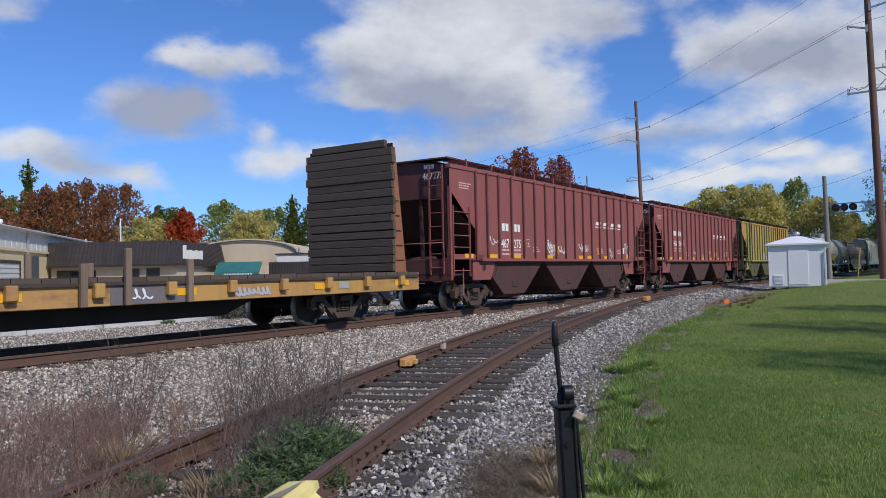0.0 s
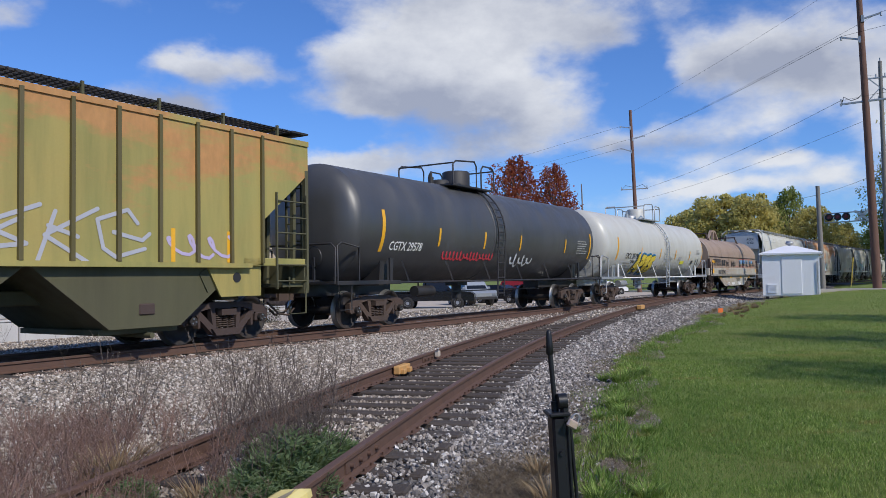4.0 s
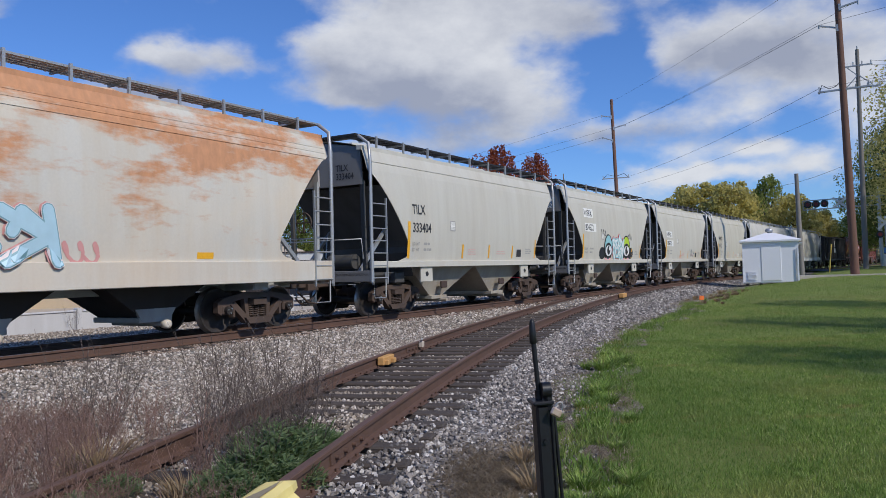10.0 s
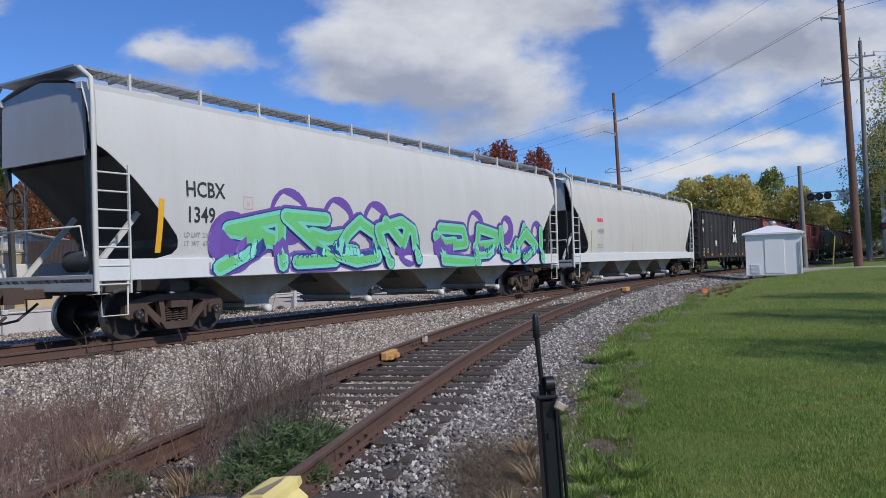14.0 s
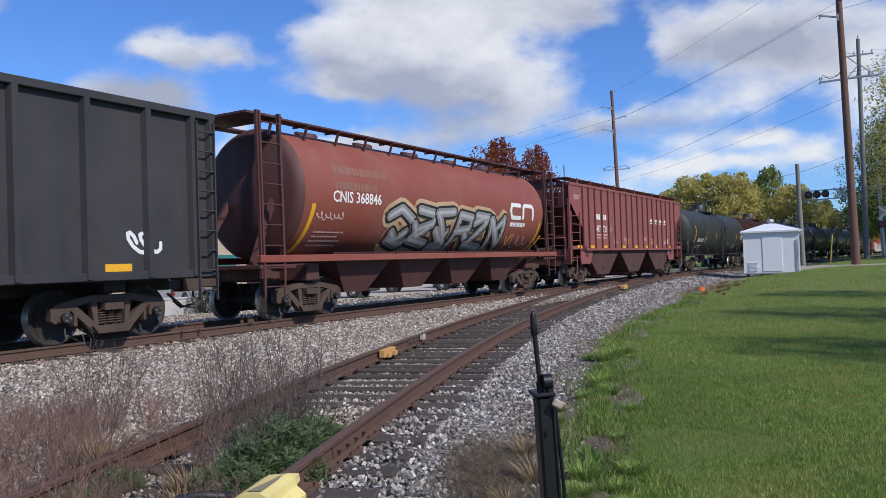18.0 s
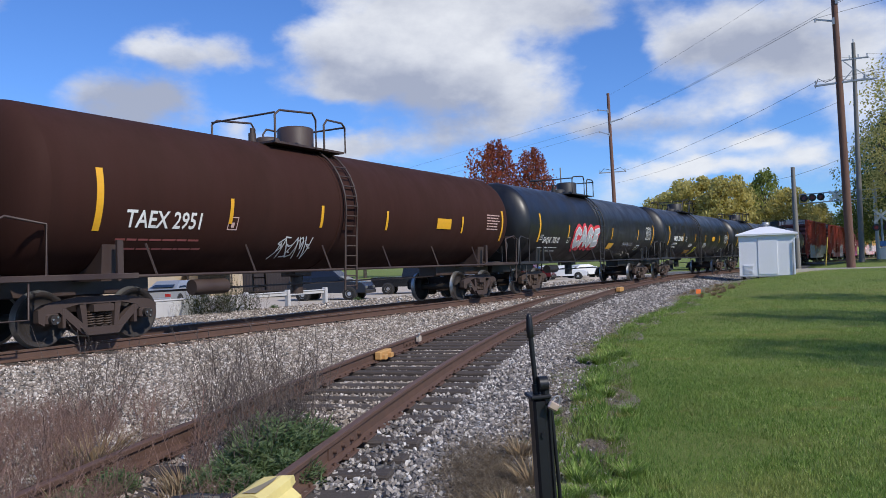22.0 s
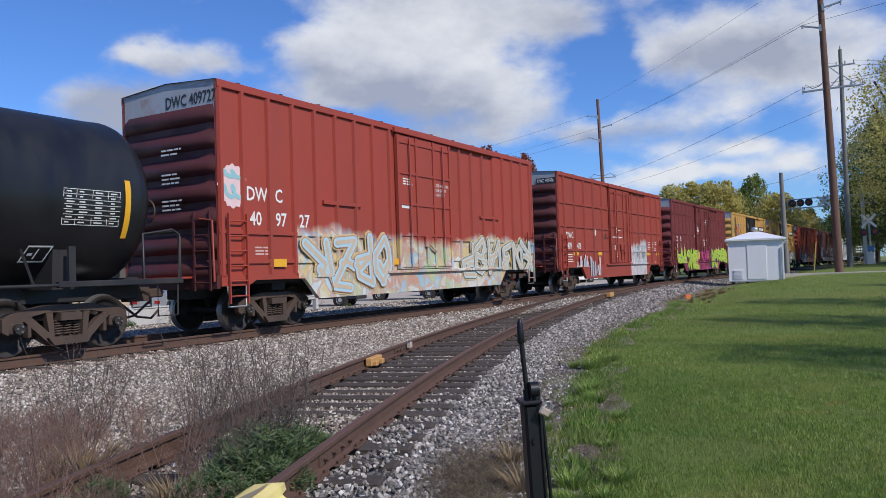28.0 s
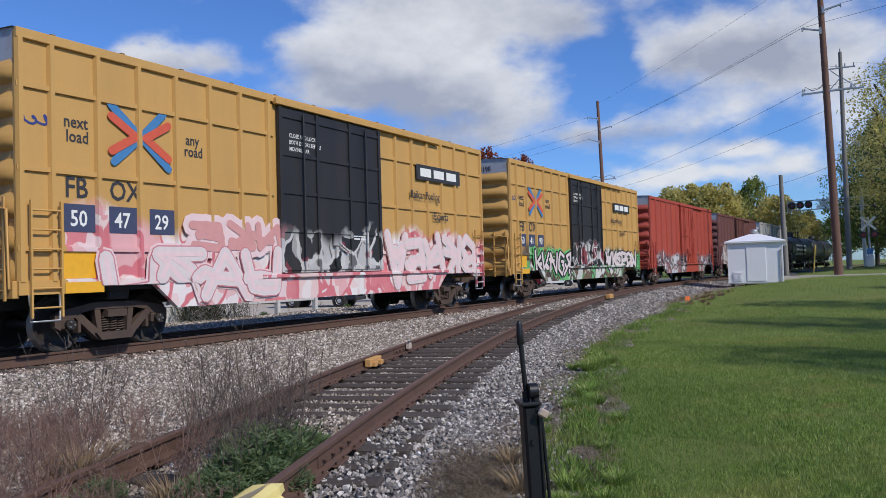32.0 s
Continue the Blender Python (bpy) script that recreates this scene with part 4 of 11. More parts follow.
def oxide_hopper(u0, u1, number, group, label, smudge, low=0.0):
    car, u, at = hopper(u0, u1, (u1 - u0) / 2 + 0.75, label, ribbed_red, group)
    L = u1 - u0
    y = -L / 2 + 3.02
    # owner's mark as bars, its number below
    for i in range(4):
        patch(car, y + (0, 0.24, 0.83, 1.06)[i], y + (0.19, 0.43, 1.0, 1.22)[i], 2.81 - low, 3.05 - low, at, M["white_mark"], "mark_bar")
    lettering(car, number[:3], 0.28, y - 0.06, 2.28 - low, at, M["white_mark"])
    lettering(car, number[3:], 0.28, y + 0.77, 2.28 - low, at, M["white_mark"])
    bars(car, y, 2.12 - 0.85 * low, 0.5, 2, at, M["faint_mark"], 0.13, h=0.06); bars(car, y + 0.8, 2.12 - 0.85 * low, 0.5, 2, at, M["faint_mark"], 0.13, h=0.06)
    stencil_box(car, y + 1.7, 2.33 - low, at)
    for i in range(4):
        patch(car, L / 2 - 5.96 + i * 0.83, L / 2 - 5.45 + i * 0.83, 2.93, 3.06, at, M["white_mark"], "mark_bar", slant=0.06)
        patch(car, L / 2 - 5.98 + i * 0.83, L / 2 - 5.38 + i * 0.83, 2.83, 2.87, at, M["white_mark"], "mark_bar")
    bars(car, -L / 2 + 0.5, 3.72, 0.7, 3, at, M["faint_mark"])
    for y in (5.2, 6.6, 9.7, 11.2, 13.2):
        bars(car, -L / 2 + y, 1.88 + (y % 1) * 0.25, 0.5, 3, at, M["faint_mark"])
    for y in (6.9, 10.9):
        bars(car, -L / 2 + y, 1.98, 0.5, 4, at, M["yellow_mark"], 0.075)
    patch(car, L / 2 - 3.0, L / 2 - 2.72, 1.8, 2.05, at, M["white_mark"], "label_plate")
    for y in (0.76, 2.22, 3.8, 6.27, 9.08 if low else 8.19, 9.91, 11.7, 14.3):
        if y < L - 0.8:
            bright_marks(car, [-L / 2 + y], 1.57, 0.12, at, 0.48)
    e = lambda x, z, d: (x, -L / 2 + 0.06 - d, z)
    lettering(car, number, 0.2, 0.55, 3.85, e, M["white_mark"])
    bars(car, 0.6, 4.15, 0.5, 1, e, M["white_mark"], h=0.12)
    for s in smudge:
        tag(car, -L / 2 + s[0], s[1], s[2], s[3], at, M[s[4]], int(s[0] * 10), 0.028)
    couple(car, u, L)


SPRAY = {k: plain("sprayed_" + k, c, 0.5, 0, 0.12, 6, 0) for k, c in dict(
    white=(0.75, 0.75, 0.74), black=(0.02, 0.02, 0.025), yellow=(0.80, 0.60, 0.06), blue=(0.03, 0.20, 0.42), navy=(0.03, 0.05, 0.22), green=(0.16, 0.55, 0.18), mint=(0.20, 0.62, 0.45), violet=(0.16, 0.08, 0.36),
    pink=(0.75, 0.36, 0.42), red=(0.70, 0.06, 0.08), aqua=(0.30, 0.55, 0.58), grey=(0.28, 0.27, 0.26), sand=(0.55, 0.38, 0.22), lime=(0.45, 0.62, 0.04), silver=(0.45, 0.46, 0.48), lilac=(0.48, 0.40, 0.58), mist=(0.42, 0.42, 0.46), sky=(0.42, 0.60, 0.68), gold=(0.70, 0.42, 0.12), blush=(0.78, 0.58, 0.57), pear=(0.52, 0.66, 0.10), magenta=(0.60, 0.07, 0.28), rosewood=(0.34, 0.10, 0.09), rose=(0.55, 0.20, 0.23), dune=(0.58, 0.46, 0.33), rust=(0.46, 0.19, 0.10), haze=(0.55, 0.60, 0.58), slate=(0.13, 0.17, 0.19), coral=(0.62, 0.30, 0.28), teal=(0.20, 0.36, 0.40), amber=(0.62, 0.47, 0.24), petal=(0.70, 0.60, 0.58)).items()}
M.update({"s_" + k: v for k, v in SPRAY.items()})


def run_of_hoppers():
    g = "covered hoppers in the train"
    oxide_hopper(7.02, 23.82, "467275", g, "oxide-red ribbed covered hopper wagon with white stencils and scrawls", ((6.3, 1.72, 0.4, 0.72, "s_white"), (6.4, 1.66, 0.4, 0.5, "s_white"), (6.35, 1.9, 0.35, 0.3, "s_white"), (7.2, 1.76, 0.5, 0.36, "s_white"), (7.25, 1.74, 0.45, 0.3, "s_white"), (9.1, 1.85, 0.5, 0.45, "s_white"), (9.25, 1.84, 0.7, 0.22, "s_white"), (2.25, 2.0, 0.4, 0.26, "s_white"), (12.4, 1.65, 0.2, 0.4, "s_white"), (14.25, 1.65, 0.3, 0.75, "s_white")), 0.38)
    oxide_hopper(25.4, 42.2, "468956", g, "oxide-red ribbed covered hopper wagon with yellow marks along its sill", ((8.3, 1.7, 0.3, 0.2, "faint_mark"),))
    oxide_hopper(281.6, 298.4, "467721", g, "oxide-red ribbed covered hopper wagon with clean white numbers", ())
    # faded yellow-green one
    olive = worn("faded_yellow_green_paint", (0.42, 0.33, 0.10), (0.13, 0.155, 0.05), 0.8, 0.6, rust=0.8, rustcol=(0.44, 0.20, 0.075), high=(2.2, 4.4))
    # darker olives: shade of ends, underside and ribs put into the colour
    olive_dark = worn("shaded_grimy_olive", (0.10, 0.095, 0.045), (0.05, 0.045, 0.03), 0.55, 0.7)
    k = dict(ribbed_red, paint=olive, low=olive_dark, baypaint=olive_dark, trim=olive_dark, iron=olive_dark, ribpaint=worn("dark_olive_rib", (0.12, 0.10, 0.03)), roofpaint=olive_dark, deck=M["black_steel"], brown=True)
    car, u, at = hopper(43.78, 60.3, 9.0, "faded yellow-green covered hopper wagon with silver sprayed letters", k, g)
    L = 16.52
    graffiti(car, -L / 2 + 6.2, -L / 2 + 8.8, 1.58, 2.15, at, 4, ((1.0, M["s_mist"]),), 4, 0.12)
    graffiti(car, -L / 2 + 9.4, -L / 2 + 12.4, 1.6, 2.4, at, 3, ((1.0, M["s_mist"]),), 9, 0.07)
    tag(car, L / 2 - 3.7, 1.6, 1.5, 0.6, at, M["s_lilac"], 3, 0.06)
    bright_marks(car, [-L / 2 + q for q in (2.2, 4.4, 5.8, 9.3, 12.9, 14.2)], 1.57, 0.6, at, 0.09)
    couple(car, u, L)

    white = worn("white_wagon_paint", (0.66, 0.655, 0.61), (0.36, 0.33, 0.28), 0.22, 0.42, wave=0.2)
    # the same white, greyed: shade under the end walls put into the colour
    white_low = worn("shaded_white_paint", (0.44, 0.455, 0.46), (0.12, 0.11, 0.10), 0.45, 0.55)
    clean = worn("fresh_white_paint", (0.74, 0.75, 0.74), (0.4, 0.38, 0.35), 0.2, 0.45)
    cream = worn("cream_grey_paint", (0.60, 0.575, 0.50), (0.30, 0.25, 0.19), 0.30, 0.48, wave=0.2)
    # cream darkened for bays and outlets: underside shade put into the colour
    cream_low = worn("shaded_cream_underside", (0.42, 0.38, 0.31), (0.16, 0.12, 0.09), 0.5, 0.6)
    # slope sheets in dark grey: the recess's shade put into the colour
    shadow = worn("shaded_slope_paint", (0.075, 0.072, 0.068), (0.05, 0.045, 0.04), 0.4, 0.6)
    end_white = worn("pale_end_paint", (0.52, 0.545, 0.575), (0.26, 0.25, 0.24), 0.3, 0.5)
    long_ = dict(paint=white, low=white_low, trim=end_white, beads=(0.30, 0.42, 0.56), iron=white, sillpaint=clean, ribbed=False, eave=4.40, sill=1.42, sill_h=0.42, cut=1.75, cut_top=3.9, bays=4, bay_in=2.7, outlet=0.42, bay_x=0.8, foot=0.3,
                 baypaint=M["dark"], gate=worn("outlet_grey", (0.4, 0.4, 0.38)), posts=16, walk=0.30, edge=0.9, fine=False, deck=M["galv"], vibrator=False, end_foot=3.2, truck=2.0)
    car, u, at = hopper(111.3, 129.9, 10.25, "clean white smooth-sided covered hopper wagon with grey writing", long_, g)
    L = 18.6
    letters_block(car, -L / 2 + 2.2, 2.40, at, M["black_mark"], (("ACFX", 0.25), ("37323", 0.25)), 0.47)
    stencil_box(car, -L / 2 + 4.0, 2.35, at); lettering(car, "ACF CENTER FLOW", 0.09, -L / 2 + 4.9, 1.23, lambda y, z, d: (1.55 + d, y, z), M["grey_mark"])
    letters_block(car, -L / 2 + 2.2, 1.70, at, M["grey_mark"], (("LD  LMT  199500", 0.1), ("LT   WT   68500", 0.1)), 0.17)
    bright_marks(car, [-L / 2 + 1.58], 1.5, 0.75, at, 0.12, 0.05)
    bright_marks(car, [-L / 2 + q for q in (3.95, 6.7, 9.2, 11.8, 14.4)], 1.5, 0.40, at, 0.10, 0.04)
    bars(car, -L / 2 + 5.9, 1.26, 1.3, 1, at, M["grey_mark"], h=0.07)
    patch(car, L / 2 - 3.2, L / 2 - 2.9, 1.65, 1.95, at, M["black_mark"], "label_plate")
    bars(car, L / 2 - 2.4, 1.8, 0.5, 3, at, M["grey_mark"])
    e = lambda x, z, d: (x, -L / 2 + 0.06 - d, z)
    lettering(car, "37323", 0.17, 0.35, 3.6, e, M["black_mark"]); lettering(car, "ACFX", 0.17, 0.35, 3.88, e, M["black_mark"])
    couple(car, u, L)

    rusty = worn("peeling_white_paint", (0.62, 0.59, 0.52), (0.46, 0.33, 0.19), 0.40, 0.6, rust=0.9, rustcol=(0.46, 0.20, 0.08), high=(1.3, 4.4))
    k = dict(long_, paint=rusty, sillpaint=worn("dusty_white_sill", (0.62, 0.58, 0.5), (0.4, 0.25, 0.12), 0.4), iron=M["galv"], trim=worn("grey_end_with_rust", (0.46, 0.475, 0.49), (0.22, 0.13, 0.08), 0.45, rust=0.9))
    car, u, at = hopper(131.4, 149.6, 10.05, "white covered hopper wagon with broad orange rust and faded tags", k, g)
    L = 18.2
    letters_block(car, -L / 2 + 2.15, 2.58, at, M["black_mark"], (("NAHX", 0.24), ("581279", 0.24)), 0.52)
    graffiti(car, -L / 2 + 7.6, -L / 2 + 11.4, 1.36, 2.2, lambda y, z, d: (max(at(y, z, 0)[0], 1.556 if z < 1.46 else 0) + d, y, z), 4, ((1.35, M["s_coral"]), (1.2, M["s_petal"]), (1.08, M["s_teal"]), (0.9, M["s_sky"])), 21, 0.2)
    tag(car, -L / 2 + 6.9, 1.5, 0.8, 0.35, at, M["s_coral"], 22, 0.06); tag(car, -L / 2 + 11.5, 1.45, 0.7, 0.35, at, M["s_coral"], 23, 0.06)
    patch(car, -L / 2 + 0.75, -L / 2 + 1.35, 1.12, 1.36, at, M["yellow_mark"])
    bars(car, -L / 2 + 4.4, 1.28, 1.4, 1, at, M["grey_mark"]); bars(car, -L / 2 + 4.2, 2.2, 0.6, 4, at, M["grey_mark"])
    for q in (6.8, 10.6, 14.2):
        patch(car, -L / 2 + q, -L / 2 + q + 0.4, 1.5, 1.62, at, M["yellow_mark"])
    e = lambda x, z, d: (x, -L / 2 + 0.06 - d, z)
    lettering(car, "581279", 0.15, 0.3, 3.75, e, M["black_mark"])
    couple(car, u, L)

    # trim: grey end walls, their unlit tone put into the colour
    short = dict(paint=cream, low=shadow, trim=worn("unlit_end_grey", (0.22, 0.22, 0.22), (0.12, 0.1, 0.09), 0.4), iron=M["galv"], sillpaint=cream, ribbed=False, eave=4.36, sill=1.40, sill_h=0.14, cut=1.75, cut_top=3.75,
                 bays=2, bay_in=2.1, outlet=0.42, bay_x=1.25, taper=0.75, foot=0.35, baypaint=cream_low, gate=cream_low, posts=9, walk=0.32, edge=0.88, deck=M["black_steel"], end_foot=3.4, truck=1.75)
    fleet = (("TILX", "333404", 151.1, 162.8, "cream two-bay covered hopper wagon with black grating walkway"), ("WFRX", "804522", 164.1, 175.3, "cream covered hopper wagon with two sprayed cartoonish eyes"),
             ("WFRX", "806731", 176.5, 187.8, "cream two-bay covered hopper wagon with a faint round tag"), ("HWCX", "11172", 189.2, 200.4, "cream two-bay covered hopper wagon with black numbers"))
    for mark, number, a, b, label in fleet:
        L = b - a
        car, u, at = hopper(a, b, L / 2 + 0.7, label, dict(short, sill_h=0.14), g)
        y = -L / 2 + 1.85
        big = 0.26
        if number == "806731":
            patch(car, y, y + 1.13, 2.64, 2.98, at, M["white_mark"], "white_panel"); patch(car, y, y + 1.3, 2.15, 2.49, at, M["white_mark"], "white_panel")
            lettering(car, mark, 0.24, y + 0.09, 2.70, at, M["black_mark"], lift=0.012); lettering(car, number, 0.24, y + 0.11, 2.21, at, M["black_mark"], lift=0.012)
            bars(car, -L / 2 + 4.5, 1.62, 0.5, 4, at, M["s_coral"])
        elif mark == "WFRX":
            patch(car, y + 0.05, y + 1.15, 3.22, 3.6, at, M["white_mark"], "white_panel"); patch(car, y + 0.1, y + 1.4, 2.62, 2.98, at, M["white_mark"], "white_panel")
            lettering(car, mark, big, y + 0.1, 3.28, at, M["black_mark"], lift=0.008); lettering(car, number, big, y + 0.15, 2.68, at, M["black_mark"], lift=0.008)
        else:
            letters_block(car, y + 0.05, 2.72, at, M["black_mark"], ((mark, big), (number, big)), 0.5)
        lettering(car, "LD LMT", 0.085, y + 0.05, 1.86, at, M["grey_mark"]); lettering(car, "LT  WT", 0.085, y + 0.05, 1.70, at, M["grey_mark"])
        bars(car, y + 0.62, 1.87, 0.45, 1, at, M["grey_mark"], h=0.07); bars(car, y + 0.62, 1.71, 0.45, 1, at, M["grey_mark"], h=0.07)
        bright_marks(car, [y - 0.2], 1.5, 1.0, at, 0.12, 0.03)
        bright_marks(car, [-L / 2 + q for q in (4.6, 6.3, 8.0)], 1.5, 0.42, at, 0.09, 0.03)
        bright_marks(car, [L / 2 - 1.85], 1.5, 0.65, at, 0.08, 0.03)
        bars(car, -L / 2 + 5.0, 1.75, 0.6, 3, at, M["faint_mark"]); bars(car, -L / 2 + 6.9, 1.7, 0.7, 2, at, M["faint_mark"]); bars(car, L / 2 - 2.6, 1.8, 0.5, 3, at, M["grey_mark"])
        patch(car, -L / 2 + 3.9, -L / 2 + 4.2, 2.3, 2.6, at, M["grey_mark"], "stencil_box"); patch(car, -L / 2 + 3.925, -L / 2 + 4.175, 2.325, 2.575, at, M["white_mark"], "stencil_box", 0.007)
        patch(car, L / 2 - 3.3, L / 2 - 2.95, 1.55, 1.8, at, M["black_mark"] if mark != "HWCX" else M["white_mark"], "label_plate")
        e = lambda x, z, d: (x, -L / 2 + 0.06 - d, z)
        if mark == "WFRX":
            patch(car, 0.35, 1.05, 3.55, 3.95, lambda a_, b_, d: (a_, -L / 2 + 0.06 - d, b_), plain("blue_panel" + number, (0.12, 0.2, 0.3)), "blue_panel")
        lettering(car, mark, 0.16, 0.42, 3.78, e, M["white_mark"] if mark == "WFRX" else M["black_mark"], lift=0.008); lettering(car, number, 0.16, 0.42, 3.56, e, M["white_mark"] if mark == "WFRX" else M["black_mark"], lift=0.008)
        if number == "804522":
            disc = lambda c, r, rz, m, d, nm: part(nm, G().add([at(c[0] + r * math.cos(q * math.pi / 14), c[1] + rz * math.sin(q * math.pi / 14), d) for q in range(28)], [tuple(range(28))]), m, car)
            for c, lid in (((-L / 2 + 4.75, 1.95), "s_aqua"), ((-L / 2 + 7.25, 1.95), "s_lime")):
                disc((c[0] + (-0.75 if lid == "s_aqua" else 0.65), 1.72), 0.38, 0.27, M["s_black"], 0.006, "sprayed_ring")
                disc(c, 0.55, 0.62, M["s_black"], 0.012, "sprayed_ring")
                disc((c[0], c[1] + 0.03), 0.46, 0.53, M[lid], 0.018, "sprayed_lid")
                disc((c[0], c[1] - 0.12), 0.44, 0.36, M["s_black"], 0.024, "sprayed_ring")
                disc((c[0], c[1] - 0.12), 0.41, 0.24, M["s_white"], 0.030, "sprayed_white")
                disc((c[0], c[1] - 0.1), 0.19, 0.2, M["s_black"], 0.036, "sprayed_pupil")
                disc((c[0] + 0.08, c[1] - 0.02), 0.07, 0.09, M["s_white"], 0.042, "sprayed_glint")
                disc((c[0], 1.47), 0.4, 0.06, M["s_pink"], 0.018, "sprayed_cheek")
            graffiti(car, -L / 2 + 5.35, -L / 2 + 6.75, 1.5, 2.35, at, 4, ((1.5, M["s_red"]), (1.2, M["s_aqua"]), (0.5, M["s_white"])), 5, 0.2)
            tag(car, -L / 2 + 3.9, 2.5, 0.6, 0.3, at, M["s_black"], 6, 0.03); tag(car, -L / 2 + 7.6, 2.4, 0.4, 0.32, at, M["s_black"], 8, 0.03)
        if number == "806731":
            tag(car, L / 2 - 4.5, 1.62, 0.95, 0.45, at, M["s_slate"], 2, 0.035)
        if mark == "HWCX":
            bars(car, y + 0.05, 2.0, 0.7, 1, at, M["grey_mark"])
        couple(car, u, L)

    cool = worn("cool_white_paint", (0.63, 0.62, 0.59), (0.34, 0.31, 0.28), 0.22, 0.45, wave=0.2)
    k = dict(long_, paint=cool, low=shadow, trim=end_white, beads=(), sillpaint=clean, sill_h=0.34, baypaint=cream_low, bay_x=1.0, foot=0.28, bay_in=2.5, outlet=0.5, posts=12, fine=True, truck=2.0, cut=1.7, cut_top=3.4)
    car, u, at = hopper(202.0, 221.4, 10.35, "white covered hopper wagon with purple and green sprayed lettering shapes", k, g)
    L = 19.4
    letters_block(car, -L / 2 + 1.87, 2.60, at, M["black_mark"], (("HCBX", 0.29), ("1349", 0.29)), 0.48)
    stencil_box(car, -L / 2 + 3.3, 2.42, at)
    letters_block(car, -L / 2 + 1.83, 1.84, at, M["grey_mark"], (("LD LMT  218500", 0.09), ("LT  WT   67500", 0.09)), 0.16)
    bright_marks(car, [-L / 2 + 1.2], 1.55, 0.97, at, 0.12, 0.08)
    over = lambda y, z, d: (max(at(y, z, 0)[0], 1.556 if z < 1.48 else 0) + d, y, z)
    for a, b, sd in ((2.7, 9.7, 12), (10.7, 18.1, 31)):
        for i, (c, zc, r) in enumerate(((3.0, 1.75, 0.62), (4.65, 2.32, 0.62), (6.3, 2.25, 0.6), (7.8, 2.25, 0.58), (9.2, 1.75, 0.6)) if sd == 12 else ((11.1, 1.8, 0.62), (12.95, 2.28, 0.55), (15.1, 2.25, 0.5), (17.5, 2.15, 0.5))):
            c -= L / 2
            part("sprayed_bubble", G().add([over(c + r * math.cos(q * math.pi / 12), zc + r * math.sin(q * math.pi / 12), 0.005 + i * 0.0005) for q in range(24)], [tuple(range(24))]), M["s_violet"], car)
        graffiti(car, -L / 2 + a + 0.1, -L / 2 + b, 1.28, 2.28, over, 4, ((1.5, M["s_violet"]), (1.15, M["s_navy"]), (1.0, M["s_mint"]), (0.5, M["s_green"])), sd, 0.33, floor=1.10)
    couple(car, u, L)
    k = dict(k, paint=worn("pale_cream_paint", (0.62, 0.60, 0.55), (0.32, 0.27, 0.22), 0.28, 0.48), sillpaint=clean, cut_top=3.5)
    car, u, at = hopper(223.0, 242.0, 10.2, "pale cream long covered hopper wagon with a few marks", k, g)
    L = 19.0
    bars(car, -L / 2 + 2.8, 2.8, 0.7, 1, at, M["s_red"], h=0.16); lettering(car, "465968", 0.2, -L / 2 + 2.8, 2.3, at, M["grey_mark"])
    bars(car, -L / 2 + 2.8, 1.8, 0.7, 3, at, M["grey_mark"])
    bright_marks(car, [-L / 2 + 2.0], 1.5, 0.9, at, 0.1); bright_marks(car, [L / 2 - 2.6, -L / 2 + 7.5, -L / 2 + 12.0], 1.5, 0.45, at, 0.09)
    couple(car, u, L)


